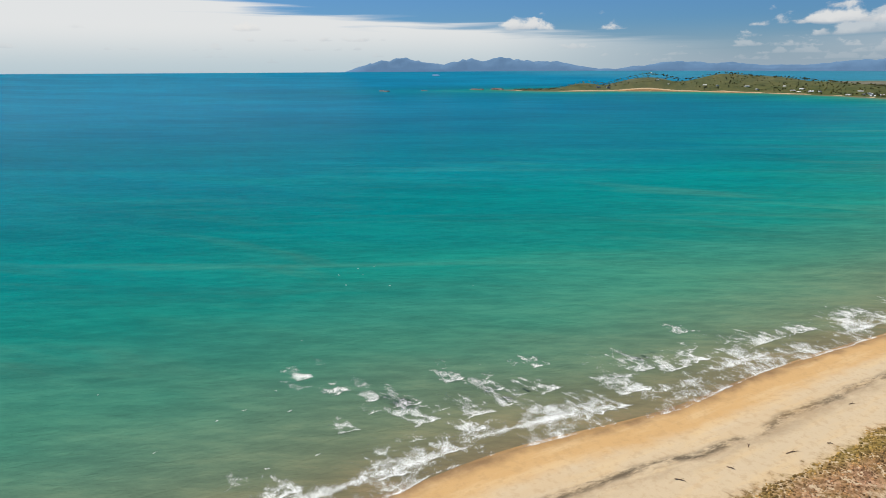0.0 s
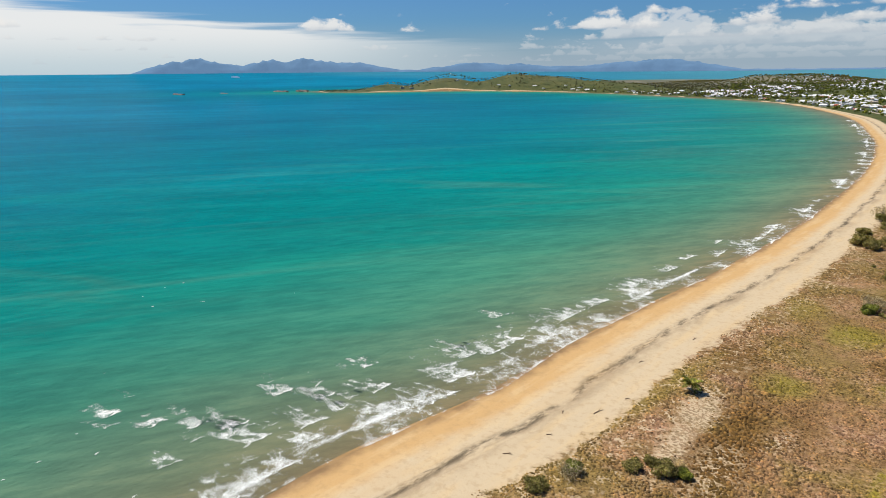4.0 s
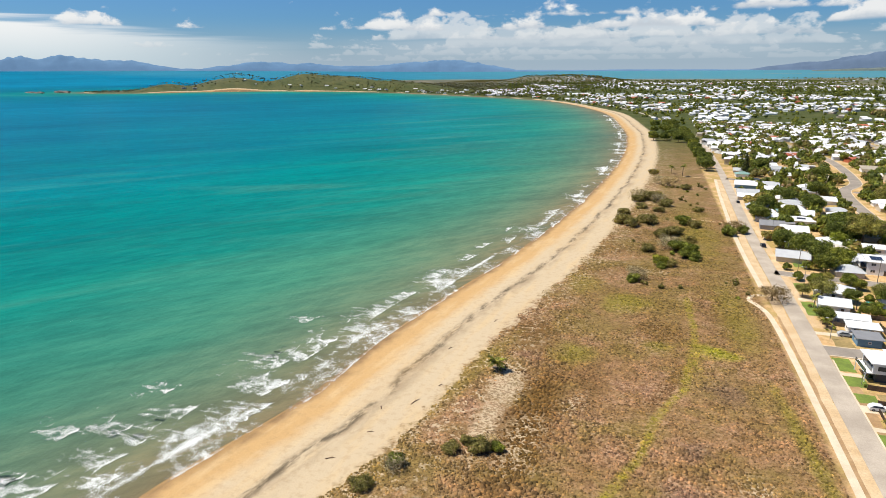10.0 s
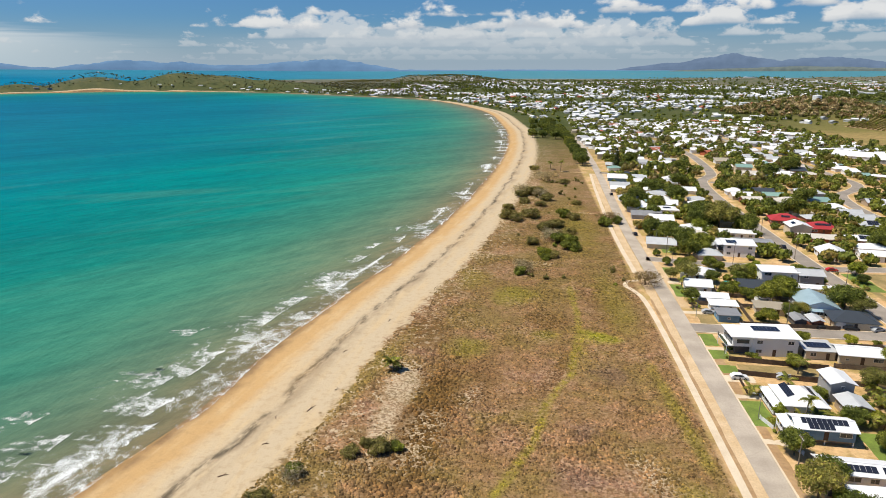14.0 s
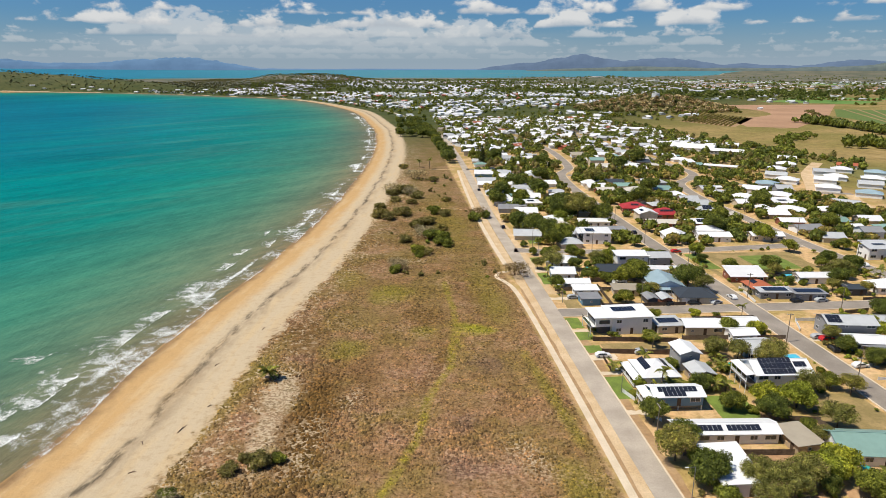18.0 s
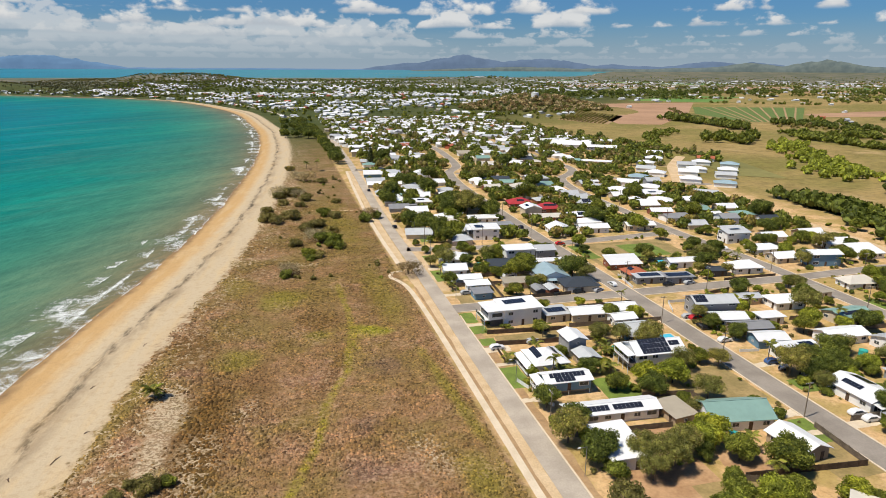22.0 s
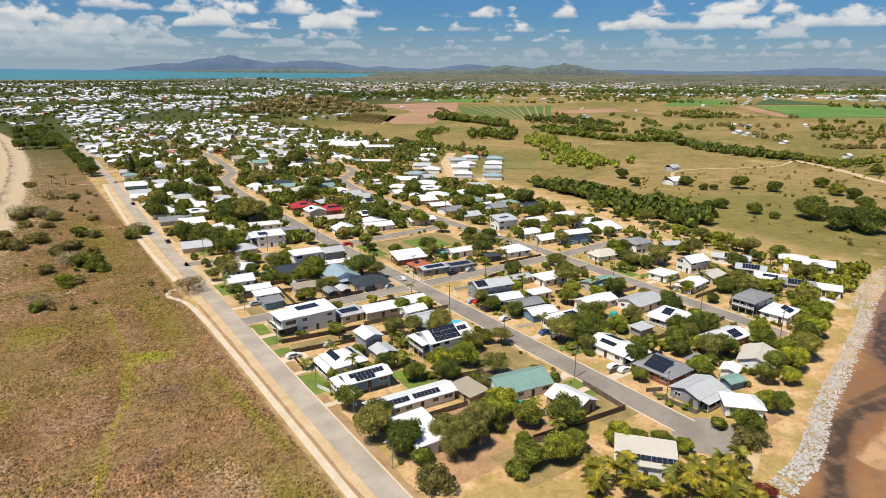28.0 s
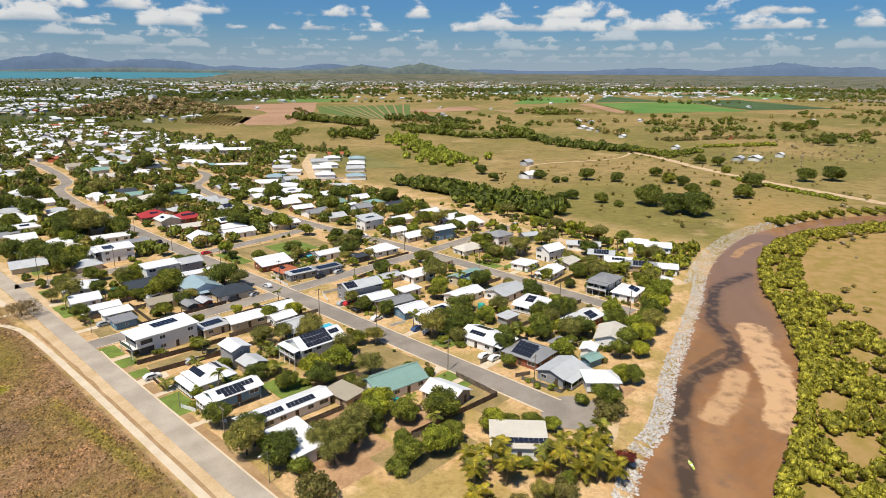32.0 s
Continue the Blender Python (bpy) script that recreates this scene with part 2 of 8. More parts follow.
def worn(name, col, col2=None, rough=0.7, metal=0.0, scale=0.6, fine=6.0, vary=0.25, relief=0.1, spec=0.3, per_object=0.0):
    """A plain painted or weathered surface: two scales of variation, and a lighter or darker tone for each object."""
    m, nt, b = material(name, rough, metal, spec)
    col2 = col2 or tuple(c * (1 - vary) for c in col)
    c = mixc(nt, span(nt, noise_tex(nt, scale, 4), 0.3, 0.7), col, col2)
    f = noise_tex(nt, fine, 3, 0.6)
    c = mixc(nt, 1.0, c, ramp(nt, f, [(0.3, (1 - vary,) * 3), (0.7, (1 + vary * 0.3,) * 3)]), "MULTIPLY")
    if per_object:
        r = nt.nodes.new("ShaderNodeObjectInfo").outputs["Random"]
        c = mixc(nt, 1.0, c, ramp(nt, r, [(0, (1 - per_object,) * 3), (1, (1 + per_object * 0.4, 1 + per_object * 0.35, 1 + per_object * 0.3))]), "MULTIPLY")
    nt.links.new(c, b.inputs["Base Color"])
    if relief:
        bump(nt, b, f, relief, 0.04)
    return m


def sheet_roof(name, col, vary=0.12, rough=0.45):
    """Ribbed steel roofing, sun-bleached and a little dirty."""
    m, nt, b = material(name, rough, 0.0, 0.35)
    g = nt.nodes.new("ShaderNodeTexCoord").outputs["Object"]
    c = mixc(nt, span(nt, noise_tex(nt, 0.35, 5, 0.6), 0.35, 0.75), col, tuple(k * (1 - vary) for k in col))
    r = nt.nodes.new("ShaderNodeObjectInfo").outputs["Random"]
    c = mixc(nt, 1.0, c, ramp(nt, r, [(0, (0.86, 0.86, 0.87)), (1, (1.0, 1.0, 1.0))]), "MULTIPLY")
    nt.links.new(c, b.inputs["Base Color"])
    bump(nt, b, noise_tex(nt, 3.0, 2, 0.5, g), 0.15, 0.02)
    return m


def foliage(name, a, b2, dead=None, rough=0.65):
    tint, gain = (1.12, 1.10, 0.76), (0.9, 1.65)
    a, b2 = tuple(gain[0] * k * w for k, w in zip(a, tint)), tuple(gain[1] * k * w for k, w in zip(b2, tint))
    m, nt, b = material(name, rough, 0.0, 0.25)
    isl = nt.nodes.new("ShaderNodeNewGeometry").outputs["Random Per Island"]
    c = mixc(nt, isl, a, b2)
    if dead:
        c = mixc(nt, span(nt, isl, 0.86, 0.9), c, dead)
    r = nt.nodes.new("ShaderNodeObjectInfo").outputs["Random"]
    c = mixc(nt, 1.0, c, ramp(nt, r, [(0, (0.72, 0.75, 0.72)), (0.5, (1, 1, 1)), (1, (1.3, 1.18, 0.95))]), "MULTIPLY")
    c = mixc(nt, span(nt, noise_tex(nt, 0.45, 3), 0.35, 0.7), c, tuple(k * 0.7 for k in a))
    nt.links.new(c, b.inputs["Base Color"])
    # sunlight also shines through thin leaves
    thin = nt.nodes.new("ShaderNodeBsdfTranslucent")
    nt.links.new(mixc(nt, 1.0, c, (1.25, 1.3, 0.8), "MULTIPLY"), thin.inputs["Color"])
    both = nt.nodes.new("ShaderNodeMixShader")
    both.inputs[0].default_value = 0.20
    nt.links.new(b.outputs[0], both.inputs[1])
    nt.links.new(thin.outputs[0], both.inputs[2])
    nt.links.new(both.outputs[0], nt.nodes["Material Output"].inputs["Surface"])
    return m

def dune_colour(nt, pos):
    """Dry dune grass: tan and mauve-brown stems, olive and dark brown zones, a bright green runnel."""
    mid = noise_tex(nt, 0.16, 5, 0.6)
    wide = noise_tex(nt, 0.035, 5, 0.65)
    wob = math_node(nt, "ADD", math_node(nt, "MULTIPLY", noise_tex(nt, 0.35, 5, 0.65), 0.6), 0.2)
    c = mixc(nt, span(nt, mid, 0.36, 0.64), rgb(164, 128, 94), rgb(142, 112, 74))
    c = mixc(nt, math_node(nt, "MULTIPLY", span(nt, noise_tex(nt, 0.05, 5, 0.65), 0.50, 0.66), 0.65), c, rgb(160, 122, 102))
    c = mixc(nt, math_node(nt, "MULTIPLY", span(nt, wide, 0.44, 0.62), 0.6), c, rgb(134, 118, 60))
    y = node(nt, "ShaderNodeSeparateXYZ", Vector=pos).outputs[1]
    c = mixc(nt, math_node(nt, "MULTIPLY", span(nt, y, 150.0, 240.0, 0.0, 0.55), span(nt, noise_tex(nt, 0.07, 6, 0.7), 0.36, 0.56)), c, rgb(122, 104, 54))
    for bx, k in (((-22, 132, 8, 40, -0.08), 0.85), ((-30, 183, 9, 18, 0.2), 0.7), ((-10, 152, 6, 14, 0.0), 0.5), ((8, 196, 9, 9, 0.0), 0.6), ((28, 212, 8, 26, 0.0), 0.5), ((10, 160, 3, 22, -0.35), 0.6)):
        c = mixc(nt, math_node(nt, "MULTIPLY", blot(nt, pos, mid, *bx, 0.25, 1.25), k), c, rgb(112, 84, 42))
    for bx, k in (((-16, 172, 8, 9, 0.0), 0.75), ((-4, 220, 10, 12, 0.0), 0.85), ((-20, 236, 8, 16, 0.2), 0.55), ((38, 140, 2.2, 34, 0.08), 0.75), ((35, 106, 5, 12, 0.0), 0.7), ((32, 216, 7, 40, 0.05), 0.55), ((7, 185, 5, 4, 0.0), 0.7), ((-42, 150, 4, 40, -0.2), 0.5), ((26, 330, 12, 70, 0.0), 0.5)):
        c = mixc(nt, math_node(nt, "MULTIPLY", blot(nt, pos, mid, *bx, 0.25, 1.25), k), c, rgb(136, 126, 48))
    for bx in ((14.6, 130, 4.5, 4, 0.3), (12, 112, 6, 5, 0.0), (24, 160, 7, 8, 0.0)):
        c = mixc(nt, math_node(nt, "MULTIPLY", blot(nt, pos, mid, *bx, 0.25, 1.25), 0.6), c, rgb(122, 96, 84))
    run = band_along(nt, pos, wob, [(17, 232), (18.1, 204), (18, 189.5), (15.4, 174.5), (13.6, 158.8), (9.4, 149.5), (6.2, 141), (4.9, 132), (3.2, 124.4), (0, 116.4), (-2.6, 109.4), (-8, 96)], 1.25, 0.2, 1.5)
    fan = band_along(nt, pos, wob, [(16.5, 172), (18, 190), (23, 186), (29, 183), (20, 181)], 2.0, 0.1, 1.6)
    c = mixc(nt, math_node(nt, "MULTIPLY", math_node(nt, "MAXIMUM", run, fan), span(nt, noise_tex(nt, 0.4, 5, 0.65), 0.36, 0.60, 0.25, 0.9)), c, rgb(150, 138, 48))
    tip = blot(nt, pos, mid, 24, 185, 7, 4, -0.35, 0.2, 1.3)
    c = mixc(nt, math_node(nt, "MULTIPLY", tip, 0.75), c, rgb(150, 152, 34))
    c = mixc(nt, 1.0, c, ramp(nt, noise_tex(nt, 0.45, 6, 0.7), [(0.34, (0.66, 0.64, 0.60)), (0.5, (1, 1, 1)), (0.66, (1.30, 1.27, 1.24))]), "MULTIPLY")
    return c


# ground: sand by the sea, dune grass, then dry lots and paddocks
SAND_DRY, SAND_GOLD, SAND_WET = rgb(206, 186, 154), rgb(203, 166, 114), rgb(140, 112, 80)
ground_mat, nt, b = material("ground_earth", 0.95, 0, 0.15)
v = node(nt, "ShaderNodeAttribute")
v.attribute_name = "shore"
pos = nt.nodes.new("ShaderNodeNewGeometry").outputs["Position"]
xyz = node(nt, "ShaderNodeSeparateXYZ", Vector=pos)
big, mid, fine = noise_tex(nt, 0.03, 5), noise_tex(nt, 0.16, 5, 0.6), noise_tex(nt, 1.1, 5, 0.65)
edge = math_node(nt, "ADD", v.outputs["Fac"], math_node(nt, "MULTIPLY", math_node(nt, "SUBTRACT", mid, 0.5), 7.0))
edge2 = math_node(nt, "ADD", v.outputs["Fac"], math_node(nt, "MULTIPLY", math_node(nt, "SUBTRACT", noise_tex(nt, 0.35, 6, 0.65), 0.5), 16.0))
streak = noise_tex(nt, 0.25, 5, 0.6, stretch=(1.0, 0.16, 1, -0.12))
sand = mixc(nt, span(nt, edge, 8.0, 15.0), SAND_GOLD, SAND_DRY)
sand = mixc(nt, math_node(nt, "MULTIPLY", span(nt, streak, 0.46, 0.7), 0.6), sand, rgb(216, 188, 144))
sand = mixc(nt, span(nt, edge, 0.0, 5.0, 1.0, 0.0), sand, SAND_WET)
sand = mixc(nt, math_node(nt, "MULTIPLY", span(nt, noise_tex(nt, 0.5, 6, 0.7), 0.5, 0.62), 0.25), sand, rgb(170, 140, 100))
# dark drift line left by the tide
drift_at = math_node(nt, "SUBTRACT", math_node(nt, "ADD", v.outputs["Fac"], math_node(nt, "MULTIPLY", math_node(nt, "SUBTRACT", noise_tex(nt, 0.05, 3), 0.5), 6.0)), 18.8)
smear = math_node(nt, "MULTIPLY", math_node(nt, "MULTIPLY", span(nt, drift_at, -1.0, 0.6), span(nt, drift_at, 1.0, 6.5, 1.0, 0.0)), span(nt, noise_tex(nt, 0.16, 6, 0.7, stretch=(1.0, 0.3, 1, -0.2)), 0.38, 0.62))
sand = mixc(nt, math_node(nt, "MULTIPLY", smear, 0.75), sand, rgb(160, 140, 112))
wrack = math_node(nt, "MULTIPLY", span(nt, math_node(nt, "ABSOLUTE", drift_at), 0.2, 2.1, 1.0, 0.0), span(nt, noise_tex(nt, 0.30, 7, 0.75, stretch=(1.0, 0.30, 1, -0.2)), 0.42, 0.60))
sand = mixc(nt, math_node(nt, "MULTIPLY", wrack, 0.85), sand, rgb(78, 69, 56))
# long pale and golden drifts along the beach
sand = mixc(nt, math_node(nt, "MULTIPLY", span(nt, noise_tex(nt, 0.12, 5, 0.6, stretch=(1.0, 0.10, 1, -0.18)), 0.5, 0.66), span(nt, v.outputs["Fac"], 3.0, 16.0, 0.55, 0.15)), sand, rgb(204, 164, 106))
dune = dune_colour(nt, pos)
# hummocks with sandy gaps between
clump = noise_tex(nt, 1.5, 3, 0.6)
dune = mixc(nt, math_node(nt, "MULTIPLY", span(nt, clump, 0.50, 0.60), 0.55), dune, rgb(84, 66, 38))
gaps = math_node(nt, "MULTIPLY", span(nt, noise_tex(nt, 0.9, 5, 0.7), 0.49, 0.56), span(nt, noise_tex(nt, 0.05, 4, 0.6), 0.42, 0.66, 0.05, 0.5))
dune = mixc(nt, gaps, dune, rgb(206, 174, 138))
bare = math_node(nt, "MULTIPLY", span(nt, noise_tex(nt, 0.5, 6, 0.7), 0.53, 0.60), span(nt, math_node(nt, "ADD", v.outputs["Fac"], math_node(nt, "MULTIPLY", big, 30.0)), 50.0, 72.0, 0.9, 0.05))
for bx in ((-31, 146, 5, 10, 0.1, 0.6, 1.2), (-31.5, 126, 3.6, 20, 0.0, 0.4, 1.2), (-32, 156, 5, 5, 0, 0.6, 1.2), (-22, 122, 8, 24, 0.0, 0.0, 0.95), (6, 261, 9, 4, 0, 0.2, 1.1), (27, 116, 6, 13, 0.3, 0.1, 1.0), (-13, 143, 4, 9, -0.3, 0.1, 0.9)):
    bare = math_node(nt, "MAXIMUM", bare, math_node(nt, "MULTIPLY", blot(nt, pos, fine, *bx), span(nt, clump, 0.40, 0.56, 0.95, 0.25)))
dune = mixc(nt, bare, dune, SAND_DRY)
LOT_A, LOT_B, LOT_G = rgb(232, 196, 148), rgb(212, 172, 120), rgb(176, 154, 88)
lot = mixc(nt, span(nt, mid, 0.3, 0.7), LOT_A, LOT_B)
lot = mixc(nt, math_node(nt, "MULTIPLY", span(nt, noise_tex(nt, 0.07, 5, 0.65), 0.43, 0.58), 0.8), lot, LOT_G)
lot = mixc(nt, math_node(nt, "MULTIPLY", span(nt, fine, 0.45, 0.7), 0.4), lot, rgb(168, 134, 90))
lot = mixc(nt, 1.0, lot, ramp(nt, noise_tex(nt, 0.5, 7, 0.75), [(0.36, (0.74, 0.72, 0.68)), (0.5, (1, 1, 1)), (0.64, (1.10, 1.09, 1.08))]), "MULTIPLY")
flats = noise_tex(nt, 0.004, 4, 0.55, stretch=(1, 1.6, 1, 0.5))
pad = mixc(nt, span(nt, flats, 0.40, 0.60), rgb(170, 146, 94), rgb(140, 130, 72))
pad = mixc(nt, math_node(nt, "MULTIPLY", span(nt, noise_tex(nt, 0.05, 6, 0.65), 0.45, 0.7), 0.55), pad, rgb(120, 104, 62))
pad = mixc(nt, span(nt, noise_tex(nt, 0.02, 5, 0.6), 0.58, 0.7), pad, rgb(186, 160, 112))
pad = mixc(nt, 1.0, pad, ramp(nt, noise_tex(nt, 0.22, 7, 0.75, stretch=(1.0, 0.6, 1, 0.6)), [(0.36, (0.70, 0.70, 0.66)), (0.5, (1, 1, 1)), (0.64, (1.18, 1.14, 1.10))]), "MULTIPLY")
land = mixc(nt, span(nt, math_node(nt, "ADD", xyz.outputs[0], math_node(nt, "MULTIPLY", mid, 3.0)), 43.0, 45.5), dune, lot)
land = mixc(nt, span(nt, xyz.outputs[0], 285.0, 320.0), land, pad)
spit = math_node(nt, "MULTIPLY", span(nt, math_node(nt, "SUBTRACT", xyz.outputs[1], math_node(nt, "MULTIPLY", xyz.outputs[0], 0.28)), 6.0, 22.0, 1.0, 0.0), math_node(nt, "MULTIPLY", span(nt, xyz.outputs[0], 60.0, 100.0), span(nt, xyz.outputs[0], 380.0, 520.0, 1.0, 0.0)))
land = mixc(nt, spit, land, mixc(nt, span(nt, mid, 0.35, 0.65), rgb(184, 150, 98), rgb(160, 138, 74)))
scrub = mixc(nt, span(nt, noise_tex(nt, 0.03, 7, 0.75), 0.42, 0.60), rgb(70, 80, 40), rgb(92, 94, 50))
scrub = mixc(nt, span(nt, noise_tex(nt, 0.008, 6, 0.65), 0.64, 0.76), scrub, rgb(124, 112, 74))
land = mixc(nt, span(nt, math_node(nt, "ADD", xyz.outputs[1], math_node(nt, "MULTIPLY", xyz.outputs[0], -0.9)), 420.0, 900.0), land, scrub)
# far plain turns grey with distance: haze painted into the ground colour
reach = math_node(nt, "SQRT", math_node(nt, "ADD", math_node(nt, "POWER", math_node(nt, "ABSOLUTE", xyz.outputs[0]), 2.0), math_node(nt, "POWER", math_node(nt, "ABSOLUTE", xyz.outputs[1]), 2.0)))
hazed_land = mixc(nt, span(nt, noise_tex(nt, 0.012, 6, 0.7), 0.4, 0.62), rgb(98, 102, 84), rgb(128, 122, 102))
land = mixc(nt, span(nt, reach, 2300.0, 3100.0), land, hazed_land)
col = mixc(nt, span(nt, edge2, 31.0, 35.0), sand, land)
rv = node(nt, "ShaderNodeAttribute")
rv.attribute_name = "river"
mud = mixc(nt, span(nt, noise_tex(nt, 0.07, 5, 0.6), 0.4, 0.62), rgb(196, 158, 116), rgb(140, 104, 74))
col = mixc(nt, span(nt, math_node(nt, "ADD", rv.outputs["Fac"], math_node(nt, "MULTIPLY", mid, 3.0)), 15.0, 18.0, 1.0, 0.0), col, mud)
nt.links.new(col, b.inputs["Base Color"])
bump(nt, b, math_node(nt, "ADD", fine, math_node(nt, "MULTIPLY", mid, 2.0)), 0.55, 0.35)


def sheet(name, r0, mat, level=None, az0=-92.0, az1=86.0, label="", category=""):
    """One polar sheet from under the camera to the horizon."""
    az = np.radians(np.r_[np.arange(az1 - 360 + 4, az0, 4.0), np.arange(az0, az1 + 0.01, 0.32)])
    rr = [r0]
    while rr[-1] < 70000:
        rr.append(rr[-1] * (1.028 if rr[-1] < 1400 else 1.05 if rr[-1] < 6000 else 1.15))
    rr = np.array(rr)
    A, R = np.meshgrid(az, rr)
    xy = np.c_[(R * np.sin(A)).ravel(), (R * np.cos(A)).ravel()]
    z, sv, rd = heights(xy)
    if level is not None:
        z = np.full(len(xy), level)
    p = far_np(np.c_[xy, z])
    n, m = len(rr), len(az)
    i, j = np.meshgrid(np.arange(n - 1), np.arange(m), indexing="ij")
    j2 = (j + 1) % m
    f = np.stack([i * m + j, (i + 1) * m + j, (i + 1) * m + j2, i * m + j2], -1).reshape(-1, 4)
    cap = len(p)
    p = np.vstack([p, [[0, 0, level if level is not None else 0.0]]])
    me = bpy.data.meshes.new(name)
    me.from_pydata(p.tolist(), [], f.tolist() + [[cap, (k), (k + 1) % m] for k in range(m)])
    for key, val in (("shore", np.r_[sv, 95.0]), ("river", np.r_[rd, 100.0])):
        me.attributes.new(key, "FLOAT", "POINT").data.foreach_set("value", val.astype(np.float32))
    me.polygons.foreach_set("use_smooth", [True] * len(me.polygons))
    me.materials.append(mat)
    return tagged(new(name, me), label, category, kind="structure")


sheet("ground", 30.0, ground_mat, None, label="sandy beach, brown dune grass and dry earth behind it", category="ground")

# sea: murky green over the shallows, teal over the bay, blue far out
sea_mat, nt, b = material("sea_water", 0.25, 0, 0.5)
b.inputs["IOR"].default_value = 1.02
v = node(nt, "ShaderNodeAttribute")
v.attribute_name = "shore"
big, band = noise_tex(nt, 0.006, 4, 0.55), noise_tex(nt, 0.012, 5, 0.6, stretch=(1.0, 0.22, 1, -0.9), distort=0.4)
out = math_node(nt, "MULTIPLY", v.outputs["Fac"], -1.0)
out = math_node(nt, "MULTIPLY", out, math_node(nt, "ADD", 0.55, math_node(nt, "MULTIPLY", band, 0.9)))
depth = math_node(nt, "POWER", math_node(nt, "DIVIDE", out, 1600.0, True), 0.5)
col = ramp(nt, depth, [(0.0, (0.180, 0.140, 0.081)), (0.07, (0.150, 0.142, 0.085)), (0.13, (0.104, 0.160, 0.104)), (0.20, (0.045, 0.176, 0.122)), (0.28, (0.008, 0.172, 0.142)), (0.38, (0.000, 0.160, 0.164)),
                       (0.52, (0.000, 0.138, 0.190)), (0.75, (0.000, 0.118, 0.200)), (1.0, (0.0, 0.15, 0.26))])
silt = span(nt, noise_tex(nt, 0.02, 5, 0.6, stretch=(1.0, 0.18, 1, -1.0), distort=0.6), 0.52, 0.72)
col = mixc(nt, math_node(nt, "MULTIPLY", silt, span(nt, out, 60.0, 420.0, 0.30, 0.0)), col, (0.09, 0.19, 0.13))
ribbons = span(nt, noise_tex(nt, 0.016, 5, 0.55, stretch=(1.0, 0.10, 1, -0.66), distort=1.4), 0.50, 0.74)
col = mixc(nt, math_node(nt, "MULTIPLY", ribbons, math_node(nt, "MULTIPLY", span(nt, out, 40.0, 140.0), span(nt, out, 200.0, 520.0, 0.30, 0.0))), col, (0.09, 0.225, 0.165))
col = mixc(nt, 1.0, col, ramp(nt, noise_tex(nt, 0.0045, 4, 0.55, stretch=(1.0, 0.4, 1, -0.66)), [(0.36, (0.86, 0.87, 0.90)), (0.62, (1.06, 1.10, 1.06))]), "MULTIPLY")
# lit and shaded sides of small waves, painted as lighter and darker streaks
ripple_shade = math_node(nt, "ADD", noise_tex(nt, 0.30, 5, 0.65, stretch=(1.0, 0.25, 1, -0.62)), math_node(nt, "MULTIPLY", noise_tex(nt, 0.035, 4, 0.6, stretch=(1.0, 0.2, 1, -0.75)), 0.8))
col = mixc(nt, 1.0, col, ramp(nt, span(nt, ripple_shade, 0.62, 1.18), [(0, (0.80, 0.82, 0.85)), (0.5, (1, 1, 1)), (1, (1.32, 1.18, 1.14))]), "MULTIPLY")
# distance haze over the far strait, painted in as a paler water colour
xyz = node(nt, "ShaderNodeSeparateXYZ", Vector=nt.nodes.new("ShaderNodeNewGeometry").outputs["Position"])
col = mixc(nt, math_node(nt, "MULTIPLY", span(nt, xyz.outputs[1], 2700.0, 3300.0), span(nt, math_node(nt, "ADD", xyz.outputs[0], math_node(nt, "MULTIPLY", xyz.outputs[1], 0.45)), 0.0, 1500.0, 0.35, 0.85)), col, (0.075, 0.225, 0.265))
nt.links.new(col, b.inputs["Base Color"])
swell = noise_tex(nt, 0.11, 4, 0.6, stretch=(1.0, 0.3, 1, -0.3))
chop = noise_tex(nt, 0.9, 4, 0.6, stretch=(1.0, 0.45, 1, -0.5))
bump(nt, b, math_node(nt, "ADD", math_node(nt, "MULTIPLY", swell, 2.0), math_node(nt, "MULTIPLY", chop, 0.6)), 0.8, 1.0)
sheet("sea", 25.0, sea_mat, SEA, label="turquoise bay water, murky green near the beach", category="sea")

# river water over the channel, shallow and brown
river_mat, nt, b = material("river_water", 0.18, 0, 0.3)
b.inputs["IOR"].default_value = 1.16
pos = nt.nodes.new("ShaderNodeNewGeometry").outputs["Position"]
xyz = node(nt, "ShaderNodeSeparateXYZ", Vector=pos)
n1 = noise_tex(nt, 0.035, 5, 0.6, distort=1.5, stretch=(0.6, 1.0, 1, 0.35))
col = mixc(nt, span(nt, n1, 0.35, 0.65), (0.25, 0.120, 0.052), (0.32, 0.170, 0.080))


def drift(line, half, lo=0.45, hi=1.15):
    return band_along(nt, pos, n2, line, half, lo, hi)


n2 = math_node(nt, "ADD", math_node(nt, "MULTIPLY", noise_tex(nt, 0.13, 6, 0.62, distort=0.8), 0.5), 0.25)
# mauve-grey deeper reach, rusty shallows, then the dark winding channel and the pale bars
col = mixc(nt, math_node(nt, "MULTIPLY", drift([(340, 96), (300, 92), (262, 82), (228, 68), (214, 60)], 13.0, 0.4, 1.3), 0.75), col, (0.20, 0.128, 0.088))
col = mixc(nt, math_node(nt, "MULTIPLY", drift([(206, 66), (190, 64), (172, 61)], 5.0, 0.5, 1.1), 0.8), col, (0.24, 0.125, 0.055))
col = mixc(nt, math_node(nt, "MULTIPLY", drift([(329, 93), (312, 95), (296, 93)], 2.6, 0.5, 1.0), 0.8), col, (0.46, 0.26, 0.10))
CHANNEL = [(272, 79), (257, 81), (244, 82.5), (224, 76), (208, 69.5), (201, 63), (192, 57), (183, 53.6), (174, 55.4), (167, 57.4), (158, 57.4), (145, 53.5), (130, 46.8), (120, 41.6), (110, 36), (98, 22)]
